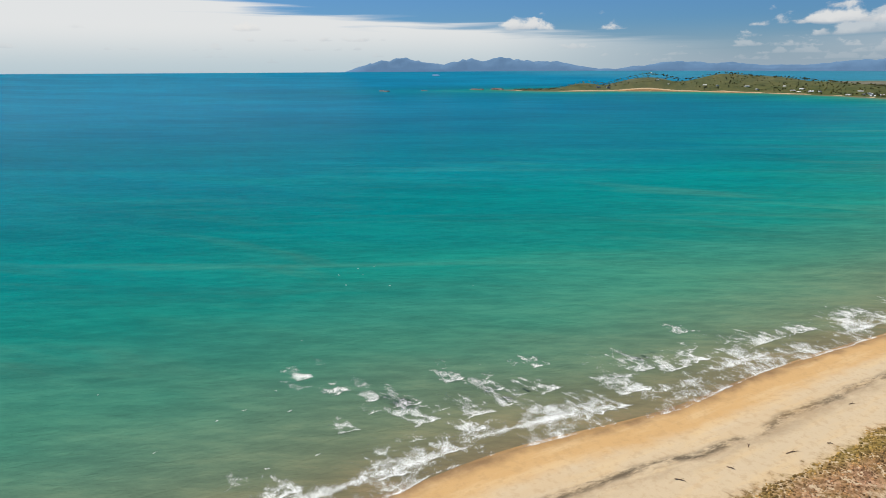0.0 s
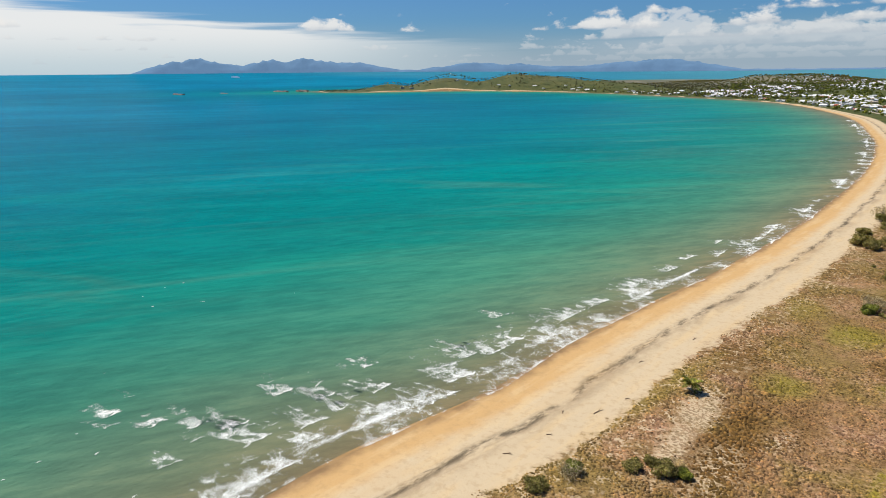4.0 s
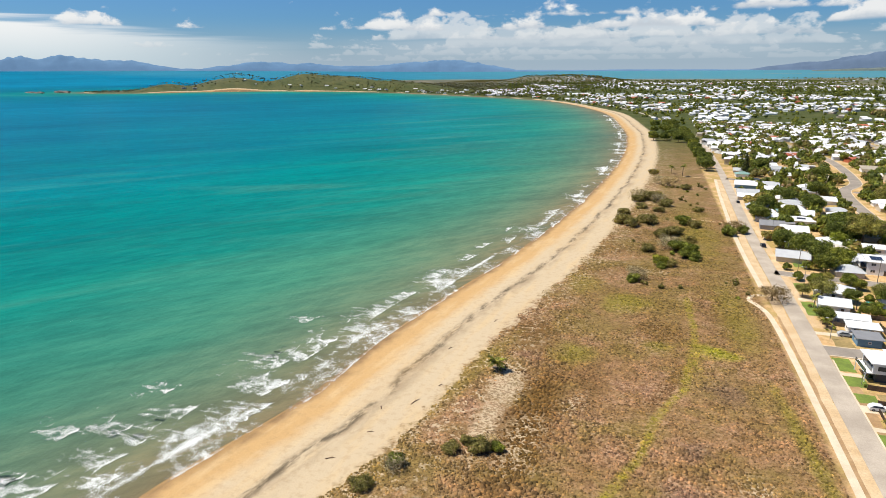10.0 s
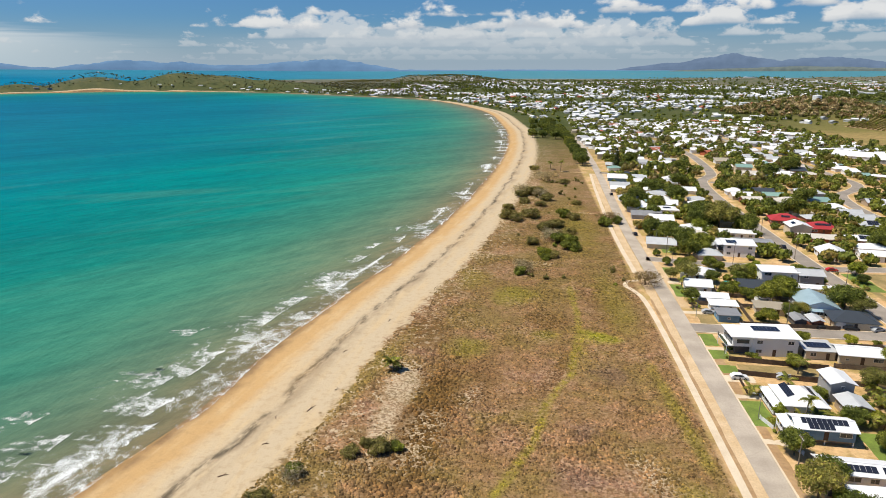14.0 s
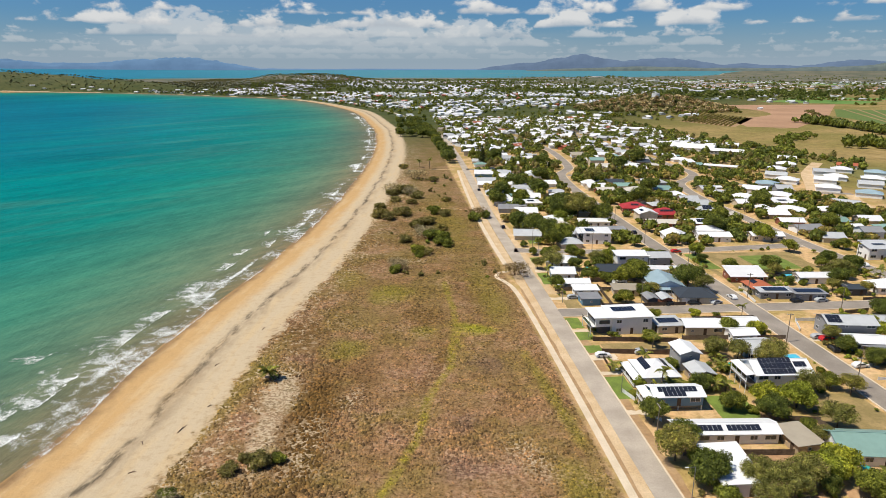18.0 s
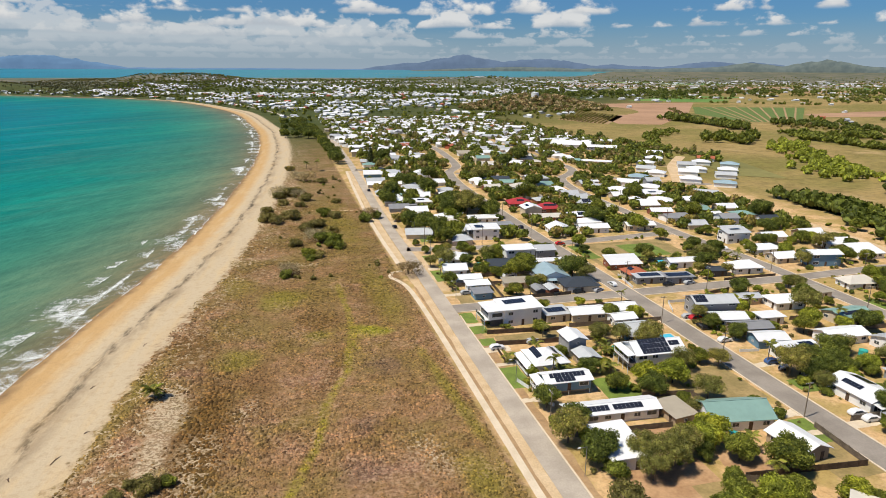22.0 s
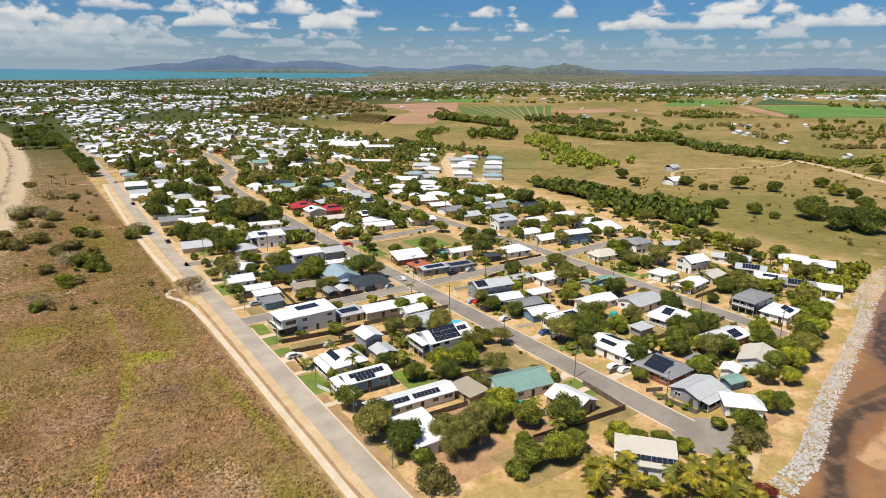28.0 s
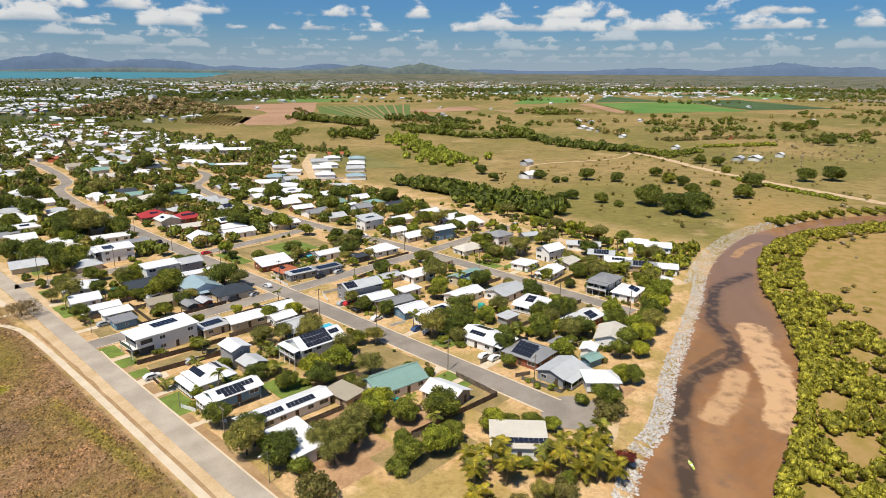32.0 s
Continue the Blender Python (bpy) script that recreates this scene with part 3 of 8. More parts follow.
col = mixc(nt, math_node(nt, "MULTIPLY", drift(CHANNEL, 4.6, 0.35, 1.25), 0.55), col, (0.14, 0.085, 0.055))
col = mixc(nt, math_node(nt, "MULTIPLY", drift(CHANNEL, 2.5, 0.45, 1.15), 0.9), col, (0.062, 0.045, 0.034))
col = mixc(nt, math_node(nt, "MULTIPLY", drift([(188, 58.5), (178, 59.5), (168, 60.5)], 1.6, 0.4, 1.1), 0.7), col, (0.075, 0.052, 0.036))
col = mixc(nt, drift([(212, 58), (203, 54), (193, 48.5), (181, 42), (167, 35.5), (154, 32)], 5.2, 0.72, 1.02), col, (0.56, 0.35, 0.185))
col = mixc(nt, math_node(nt, "MULTIPLY", drift([(174, 49.5), (162, 46.8), (146, 45.6)], 4.0, 0.6, 1.05), 0.92), col, (0.52, 0.32, 0.165))
nt.links.new(mixc(nt, span(nt, noise_tex(nt, 0.25, 5), 0.45, 0.8), col, (0.22, 0.13, 0.075)), b.inputs["Base Color"])
bump(nt, b, noise_tex(nt, 1.4, 3), 0.12, 0.2)
d = np.gradient(RIVER, axis=0)
d /= np.linalg.norm(d, axis=1)[:, None]
side = np.c_[d[:, 1], -d[:, 0]] * (RIVER_W[:, None] + 3.5)
me = bpy.data.meshes.new("river")
n = len(RIVER)
me.from_pydata([(x, y, SEA + 0.06) for x, y in np.vstack([RIVER + side, RIVER - side])], [], [(i, i + 1, n + i + 1, n + i) for i in range(n - 1)])
me.materials.append(river_mat)
tagged(new("river", me), "shallow brown tidal creek with pale sand bars", "river", kind="structure")

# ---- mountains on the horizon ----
# blue haze is painted into the colour, and a glow keeps it pale
mountain_mat, nt, b = material("distant_forest_haze_glow", 1.0, 0, 0.0)
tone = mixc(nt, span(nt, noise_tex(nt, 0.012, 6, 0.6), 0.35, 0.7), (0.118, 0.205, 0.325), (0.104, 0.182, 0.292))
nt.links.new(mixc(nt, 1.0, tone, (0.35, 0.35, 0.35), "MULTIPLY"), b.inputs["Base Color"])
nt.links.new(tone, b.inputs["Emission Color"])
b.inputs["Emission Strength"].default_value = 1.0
# inland range: a darker haze tone, also emitted by the slopes themselves
inland_mat, nt, b = material("inland_forest_haze_glow", 1.0, 0, 0.0)
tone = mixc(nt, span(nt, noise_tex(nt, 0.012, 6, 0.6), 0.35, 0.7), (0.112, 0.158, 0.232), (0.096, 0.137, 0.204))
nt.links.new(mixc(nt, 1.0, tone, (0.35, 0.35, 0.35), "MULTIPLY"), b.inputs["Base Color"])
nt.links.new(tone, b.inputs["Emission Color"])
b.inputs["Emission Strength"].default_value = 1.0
# grey-green scrub with a weaker glow added to lift the hills
near_hill_mat, nt, b = material("hill_scrub_glow", 1.0, 0, 0.0)
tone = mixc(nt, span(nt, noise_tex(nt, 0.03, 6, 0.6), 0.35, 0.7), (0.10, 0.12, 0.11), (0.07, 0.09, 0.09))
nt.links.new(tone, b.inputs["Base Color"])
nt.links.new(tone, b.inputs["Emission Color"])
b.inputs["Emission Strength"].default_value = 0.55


def mountains(name, peaks, dist, depth, mat, label, rough=0.10, seed=0.0):
    """A range of peaks, each (heading, elevation angle, half width in degrees)."""
    peaks = [(p[0], p[1], p[2] * 1.6) for p in peaks]
    a0, a1 = min(p[0] - p[2] for p in peaks), max(p[0] + p[2] for p in peaks)
    cols, rows = int((a1 - a0) / 0.12) + 2, 9
    verts, faces = [], []
    for j in range(rows):
        t = j / (rows - 1)
        for i in range(cols):
            a = a0 + (a1 - a0) * i / (cols - 1)
            e = 0.0
            for pa, pe, pw in peaks:
                u = abs(a - pa) / pw
                if u < 1:
                    e = max(e, pe * (1 - u ** 1.25))
            e *= 1 + rough * 2.2 * noise.fractal(Vector((a * 0.9 + seed, t * 3, 0.3)), 0.9, 2.1, 5)
            e *= math.sin(math.pi * min(1, 0.02 + t * 0.56)) ** 0.8
            r = dist + depth * t
            verts.append((r * math.sin(radians(a)), r * math.cos(radians(a)), EYE - (6 if j else 60) + (6 if t > 0.05 else 0) * min(1, e * 5) + r * math.tan(radians(max(e, 0.0)))))
    for j in range(rows - 1):
        for i in range(cols - 1):
            k = j * cols + i
            faces.append((k, k + 1, k + cols + 1, k + cols))
    me = bpy.data.meshes.new(name)
    me.from_pydata(verts, [], faces)
    me.polygons.foreach_set("use_smooth", [True] * len(faces))
    me.materials.append(mat)
    return tagged(new(name, me), label, "mountains", kind="structure")


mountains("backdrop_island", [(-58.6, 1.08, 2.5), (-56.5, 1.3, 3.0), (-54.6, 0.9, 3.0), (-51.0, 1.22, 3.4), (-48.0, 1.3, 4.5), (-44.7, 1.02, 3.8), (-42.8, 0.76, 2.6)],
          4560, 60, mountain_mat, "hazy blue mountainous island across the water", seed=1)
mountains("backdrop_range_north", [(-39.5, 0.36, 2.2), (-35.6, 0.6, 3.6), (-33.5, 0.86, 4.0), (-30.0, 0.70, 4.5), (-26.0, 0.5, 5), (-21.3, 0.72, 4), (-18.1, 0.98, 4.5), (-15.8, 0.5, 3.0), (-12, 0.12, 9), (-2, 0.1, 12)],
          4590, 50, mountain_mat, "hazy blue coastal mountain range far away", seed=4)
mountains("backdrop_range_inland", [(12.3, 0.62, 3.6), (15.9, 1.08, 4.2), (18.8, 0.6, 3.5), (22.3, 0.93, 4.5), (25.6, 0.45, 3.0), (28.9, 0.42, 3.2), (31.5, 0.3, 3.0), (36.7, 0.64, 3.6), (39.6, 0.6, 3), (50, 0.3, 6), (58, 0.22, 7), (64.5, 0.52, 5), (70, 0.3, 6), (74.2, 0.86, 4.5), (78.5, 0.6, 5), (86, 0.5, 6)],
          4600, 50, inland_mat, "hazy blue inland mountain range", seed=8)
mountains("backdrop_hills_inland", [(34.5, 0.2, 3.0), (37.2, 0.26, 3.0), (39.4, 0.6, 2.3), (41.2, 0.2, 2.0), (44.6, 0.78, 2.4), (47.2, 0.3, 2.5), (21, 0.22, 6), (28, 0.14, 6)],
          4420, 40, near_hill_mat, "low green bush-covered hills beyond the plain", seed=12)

# ---- roads ----
street_asphalt = worn("street_asphalt", rgb(172, 161, 148), rgb(150, 140, 128), 0.9, scale=0.12, fine=3.0, vary=0.16, relief=0.15)
asphalt = worn("asphalt", rgb(204, 190, 172), rgb(180, 167, 150), 0.9, scale=0.12, fine=3.0, vary=0.14, relief=0.15)
gravel = worn("gravel_verge", rgb(232, 204, 164), rgb(214, 182, 138), 0.95, scale=0.15, fine=2.0, vary=0.2, relief=0.3)
concrete = worn("pale_concrete", rgb(238, 220, 192), rgb(222, 202, 172), 0.9, scale=0.2, fine=3.0, vary=0.12, relief=0.1)
dirt = worn("brown_dirt", rgb(198, 164, 122), rgb(172, 136, 96), 0.95, scale=0.15, fine=1.2, vary=0.25, relief=0.3)


ROAD_LINES = []


def ribbon(name, pts, width, z, mat, label, category="road", thick=0.12, smooth=0, ragged=0.0):
    line = smooth_line(pts, smooth) if smooth else np.array([tuple(p) for p in pts], float)
    if ragged:
        fine_line = []
        for a, c in zip(line[:-1], line[1:]):
            k = max(1, int(np.linalg.norm(c - a) / 4))
            fine_line += [a + (c - a) * i / k for i in range(k)]
        line = np.array(fine_line + [line[-1]])
    if category == "road":
        ROAD_LINES.append((line, width / 2))
    d = np.gradient(line, axis=0)
    d /= np.linalg.norm(d, axis=1)[:, None]
    nrm = np.c_[d[:, 1], -d[:, 0]]
    w = np.full(len(line), width / 2)
    wl = np.array([w[i] + ragged * noise.noise(Vector((line[i][0] * 0.15, line[i][1] * 0.15, 1))) for i in range(len(line))])
    wr = np.array([w[i] + ragged * noise.noise(Vector((line[i][0] * 0.15, line[i][1] * 0.15, 7))) for i in range(len(line))])
    L, R = line - nrm * wl[:, None], line + nrm * wr[:, None]
    n = len(line)
    top = [far(*p, z) for p in L] + [far(*p, z) for p in R]
    low = [far(*p, z - thick) for p in L] + [far(*p, z - thick) for p in R]
    f = []
    for i in range(n - 1):
        f += [(i, n + i, n + i + 1, i + 1), (2 * n + i, i, i + 1, 2 * n + i + 1), (n + i, 3 * n + i, 3 * n + i + 1, n + i + 1)]
    me = bpy.data.meshes.new(name)
    me.from_pydata([tuple(q) for q in top + low], [], f)
    me.materials.append(mat)
    return tagged(new(name, me), label, category, kind="structure")


def road(name, pts, width, label, smooth=0, kerb=True):
    r = ribbon(name, pts, width, 0.07, asphalt if "esplanade" in name else street_asphalt, label, smooth=smooth)
    if kerb:
        line = smooth_line(pts, smooth) if smooth else np.array([tuple(p) for p in pts], float)
        d = np.gradient(line, axis=0)
        d /= np.linalg.norm(d, axis=1)[:, None]
        nrm = np.c_[d[:, 1], -d[:, 0]] * (width / 2 + 0.22)
        for s in (-1, 1):
            ribbon("kerb", [tuple(p) for p in line + s * nrm], 0.45, 0.19, concrete, "pale concrete kerb beside the road", "kerb", thick=0.25)
    return r


ESPLANADE = [(50.6, -40), (50.7, 99), (51.0, 180), (51.2, 225), (51.0, 270), (50.9, 310), (51.4, 355), (52.6, 400), (53.8, 450), (55.4, 517), (56.8, 620), (56.4, 733), (49.6, 860), (38, 990), (15, 1130), (-60, 1450), (-160, 1700)]
road("road_esplanade", [(x + 0.45, y) for x, y in ESPLANADE], 5.4, "grey sealed beachside road with sandy verges", kerb=False, smooth=3)
ribbon("verge_seaward", [(46.9, -40), (46.9, 99), (47.2, 180), (47.0, 225), (46.8, 270), (46.7, 310), (47.2, 355), (48.4, 400), (49.6, 450), (51.4, 512)], 3.2, 0.025, gravel, "strip of tan sandy gravel beside the road", "verge", ragged=0.8)
ribbon("footpath", [(44.2, -40), (44.4, 99), (44.2, 180), (43.2, 218), (41.0, 230), (38.6, 236), (40.2, 241.5), (44.5, 243)], 1.8, 0.05, concrete, "pale concrete footpath along the dune edge", "footpath", smooth=4)
ribbon("footpath_far", [(44.8, 252), (44.0, 290), (44.0, 340), (45.4, 400), (46.8, 450), (49.2, 512)], 2.0, 0.06, concrete, "pale concrete footpath beside the road", "footpath", smooth=3)
ribbon("footpath_beach", [(-8, 372), (10, 370), (26, 366), (42, 362)], 1.4, 0.05, gravel, "narrow sandy track through the dune scrub", "footpath", smooth=4, ragged=0.5)
ribbon("footpath_inner", [(2, 520), (24, 520), (47, 516)], 1.6, 0.05, gravel, "narrow sandy track through dune grass", "footpath", ragged=0.4)
ribbon("kerb_esplanade", [(53.95, -40), (54.05, 99), (54.3, 180), (54.6, 190)], 0.4, 0.16, concrete, "pale concrete kerb beside the beach road", "kerb", thick=0.25)
ribbon("verge_grass", [(45.75, -40), (45.75, 99), (45.8, 180), (45.6, 222)], 0.9, 0.035, dirt, "strip of dry brown grass beside the footpath", "verge", ragged=0.5)
ribbon("verge_inland", [(54.8, -40), (55.0, 99), (56, 180)], 2.2, 0.02, dirt, "strip of bare dirt beside the road", "verge", ragged=0.9)
ribbon("verge_inland_far", [(56.0, 215), (55.6, 270), (55.8, 340), (57.2, 420), (59.6, 512)], 3.0, 0.02, gravel, "strip of dry sandy verge beside the road", "verge", ragged=1.0)
road("road_second", [(121, 76), (121, 110), (121.3, 190), (120, 265), (120, 336), (121, 410), (124, 456), (129, 488), (139, 507), (146, 530), (154, 605), (155, 672), (147, 720), (139, 808)], 7.4, "grey asphalt residential street with concrete kerbs", smooth=3)
road("road_third", [(194, 92), (195, 130), (196.5, 197), (195, 240), (193, 268), (192.3, 300), (193, 336), (193.6, 374), (197, 408), (205, 440), (222, 460), (235, 485), (236, 530), (234.6, 619), (232, 715), (226, 820)], 7.0, "grey asphalt residential street with kerbs", smooth=3)
road("road_cross", [(54.2, 196.5), (80, 196.5), (117.2, 196.5)], 6.6, "grey asphalt side street between house blocks")
road("road_cross_inland", [(125, 196.5), (160, 196.5), (192.6, 196.8)], 6.6, "grey asphalt side street between house blocks")
road("road_cross_inner", [(200.4, 197), (240, 199), (266, 199.5)], 6.2, "grey asphalt side street ending at the dirt lane")
road("road_cross_far", [(52.6, 274), (66, 271), (90, 268.5), (116, 267)], 6.4, "grey asphalt side street towards the beach")
road("road_cross_park", [(124, 267), (160, 270), (189.2, 273)], 6.4, "grey asphalt side street past a small park")
road("road_cross_slant", [(133, 482), (156, 470), (178, 457), (196, 445)], 7.0, "grey asphalt street linking two streets", kerb=False)
road("road_cross_distant", [(57, 518), (89, 506), (111, 497), (126, 490)], 6.4, "grey asphalt side street further along", kerb=False)
road("road_estate_link", [(228, 456), (244, 436), (262, 408), (281, 398), (302, 392)], 6.4, "grey asphalt street to the new estate", smooth=3, kerb=False)
ribbon("dirt_lane", [(236, 92), (246, 112), (257, 142), (262, 175), (268, 214), (272, 240), (274.5, 272), (275.5, 302), (279, 330), (286, 360), (300, 392)], 6.0, 0.05, gravel, "pale dirt lane along the edge of the houses", smooth=4, ragged=0.8)
ribbon("road_estate", [(281, 400), (300, 432), (322, 470), (345, 500), (372, 532)], 9.0, 0.06, gravel, "wide unsealed estate road of pale brown dirt", smooth=4)
# turning circle at the creek end of the second street
me = bpy.data.meshes.new("cul_de_sac")
pts = [(122 + 8.2 * math.cos(a * math.pi / 16), 71 + 7.4 * math.sin(a * math.pi / 16), 0.085) for a in range(32)]
me.from_pydata(pts + [(x, y, -0.05) for x, y, z in pts], [], [tuple(range(32))] + [(i, (i + 1) % 32, 32 + (i + 1) % 32, 32 + i) for i in range(32)])
me.materials.append(street_asphalt)
tagged(new("road_turning_circle", me), "dark grey asphalt turning circle beside the creek", "road", kind="structure")

# ---- things: helpers ----
def part(name, bm, mat, parent=None, label="", m=None):
    me = bpy.data.meshes.new(name)
    if isinstance(bm, tuple):
        me.from_pydata(bm[0], [], bm[1])
    else:
        bm.to_mesh(me)
        bm.free()
    for k in (mat if isinstance(mat, (list, tuple)) else [mat]):
        me.materials.append(k)
    ob = new(name, me)
    ob.parent = parent
    if m is not None:
        ob.matrix_basis = m
    if label:
        ob["label"] = label
    return ob


def shared(name, me, parent, m):
    ob = new(name, me)
    ob.parent, ob.matrix_basis = parent, m
    return ob


def thing(name, m, label, category, group=""):
    e = new(name)
    e.empty_display_size = 0.5
    e.matrix_basis = m
    return tagged(e, label, category, group)


def box(sx, sy, sz, x=0.0, y=0.0, z=0.0, bm=None, bevel=0.0):
    bm = bm or bmesh.new()
    r = bmesh.ops.create_cube(bm, size=1, matrix=Matrix.Translation((x, y, z + sz / 2)) @ Matrix.Diagonal((sx, sy, sz, 1)))
    if bevel:
        es = list({e for q in r["verts"] for e in q.link_edges})
        bmesh.ops.bevel(bm, geom=es, offset=bevel, segments=1, affect="EDGES")
    return bm


def tube(r0, r1, h, n=8, x=0.0, y=0.0, z=0.0, bm=None):
    bm = bm or bmesh.new()
    bmesh.ops.create_cone(bm, cap_ends=True, segments=n, radius1=r0, radius2=r1, depth=h, matrix=Matrix.Translation((x, y, z + h / 2)))
    return bm


def slab(verts, faces, thick):
    """A closed sheet of even thickness from top faces."""
    bm = bmesh.new()
    vs = [bm.verts.new(q) for q in verts]
    fs = [bm.faces.new([vs[i] for i in f]) for f in faces]
    r = bmesh.ops.extrude_face_region(bm, geom=fs)
    bmesh.ops.translate(bm, vec=(0, 0, thick), verts=[g for g in r["geom"] if isinstance(g, bmesh.types.BMVert)])
    bmesh.ops.recalc_face_normals(bm, faces=bm.faces)
    return bm


ROOF = {"white": sheet_roof("roof_white", (0.80, 0.80, 0.79), 0.08), "cream": sheet_roof("roof_cream", rgb(226, 218, 202), 0.1), "pale": sheet_roof("roof_pale_grey", rgb(208, 210, 210), 0.12),
        "grey": sheet_roof("roof_grey", rgb(160, 160, 160), 0.15), "dark": sheet_roof("roof_charcoal", rgb(74, 80, 86), 0.15), "green": sheet_roof("roof_green", rgb(150, 184, 172), 0.12),
        "blue": sheet_roof("roof_blue_grey", rgb(172, 196, 204), 0.12), "red": sheet_roof("roof_red", rgb(196, 62, 66), 0.15, 0.7), "rust": sheet_roof("roof_orange", rgb(196, 112, 78), 0.15, 0.7),
        "tan": sheet_roof("roof_tan", rgb(190, 178, 156), 0.12)}
WALL = {"white": worn("wall_white", (0.84, 0.84, 0.82), vary=0.08, scale=0.3, per_object=0.06), "cream": worn("wall_cream", rgb(228, 214, 188), vary=0.1, scale=0.3, per_object=0.1),
        "grey": worn("wall_grey", rgb(170, 172, 174), vary=0.1, scale=0.3, per_object=0.12), "blue": worn("wall_blue", rgb(120, 158, 184), vary=0.1, scale=0.3), "brick": worn("wall_brick", rgb(172, 108, 82), rgb(140, 86, 66), vary=0.15, scale=2.0),
        "tan": worn("wall_tan", rgb(196, 174, 146), vary=0.12, scale=0.3, per_object=0.1), "dark": worn("wall_dark", rgb(96, 96, 98), vary=0.12, scale=0.3)}
glass, nt, b = material("window_glass", 0.06, 0, 0.6)
nt.links.new(mixc(nt, noise_tex(nt, 0.7, 2), (0.02, 0.025, 0.03), (0.07, 0.085, 0.10)), b.inputs["Base Color"])
white_paint = worn("white_paint", (0.78, 0.78, 0.76), vary=0.1, scale=1.0)
timber = worn("grey_timber", rgb(138, 124, 108), rgb(104, 92, 80), vary=0.25, scale=0.8, fine=4)
fence_dark = worn("fence_brown", rgb(112, 92, 76), rgb(84, 70, 58), vary=0.25, scale=0.8, fine=4)
steel = worn("steel_grey", rgb(150, 152, 154), rough=0.45, metal=0.6, vary=0.15)
panel_mat, nt, b = material("solar_cells", 0.15, 0, 0.5)
g = nt.nodes.new("ShaderNodeTexCoord").outputs["Object"]
nt.links.new(mixc(nt, noise_tex(nt, 2.0, 2, 0.5, g), (0.012, 0.014, 0.022), (0.03, 0.035, 0.05)), b.inputs["Base Color"])
bark = worn("bark", rgb(124, 106, 86), rgb(92, 78, 62), vary=0.3, scale=1.2, fine=5, relief=0.4)


def mesh_of(name, bm, mat):
    me = bpy.data.meshes.new(name)
    bm.to_mesh(me)
    bm.free()
    for k in (mat if isinstance(mat, (list, tuple)) else [mat]):
        me.materials.append(k)
    return me


def window_meshes(w, h):
    bm = bmesh.new()
    for sx, sz, x, z in ((w, 0.09, 0, 0), (w, 0.09, 0, h - 0.09), (0.09, h, -w / 2 + 0.045, 0), (0.09, h, w / 2 - 0.045, 0), (0.06, h, 0, 0)):
        box(sx, 0.10, sz, x, 0, z, bm)
    return mesh_of("window", bm, white_paint), mesh_of("pane", box(w - 0.1, 0.05, h - 0.1, 0, 0, 0.05), glass)


WINDOWS = {k: window_meshes(*s) for k, s in {"std": (1.7, 1.15), "wide": (2.6, 1.2), "tall": (2.4, 2.0), "small": (0.9, 0.7)}.items()}
PANEL = mesh_of("solar_panel", box(1.0, 1.65, 0.05), panel_mat)
DOOR = mesh_of("door", box(0.95, 0.08, 2.05), fence_dark)
GARAGE = mesh_of("garage_door", box(2.7, 0.08, 2.2), white_paint)
POST = mesh_of("post", box(0.12, 0.12, 1), white_paint)


def roof_shape(kind, w, l, rise, over):
    """Top verts and faces about the wall's head, ridge along the longer side."""
    turn = w > l
    a, c = (l, w) if turn else (w, l)
    x, y = a / 2 + over, c / 2 + over
    drop = -rise * over / (a / 2)
    if kind == "gable":
        vs = [(-x, -y, drop), (0, -y, rise), (x, -y, drop), (-x, y, drop), (0, y, rise), (x, y, drop)]
        fs = [(0, 1, 4, 3), (1, 2, 5, 4)]
    elif kind == "hip":
        vs = [(-x, -y, drop), (x, -y, drop), (x, y, drop), (-x, y, drop), (0, -max(y - x, 0.05), rise), (0, max(y - x, 0.05), rise)]
        fs = [(0, 1, 4), (1, 2, 5, 4), (2, 3, 5), (3, 0, 4, 5)]
    else:
        vs = [(-x, -y, 0.0), (x, -y, rise), (x, y, rise), (-x, y, 0.0)]
        fs = [(0, 1, 2, 3)]
    if turn:
        vs = [(-q[1], q[0], q[2]) for q in vs]
    return vs, fs


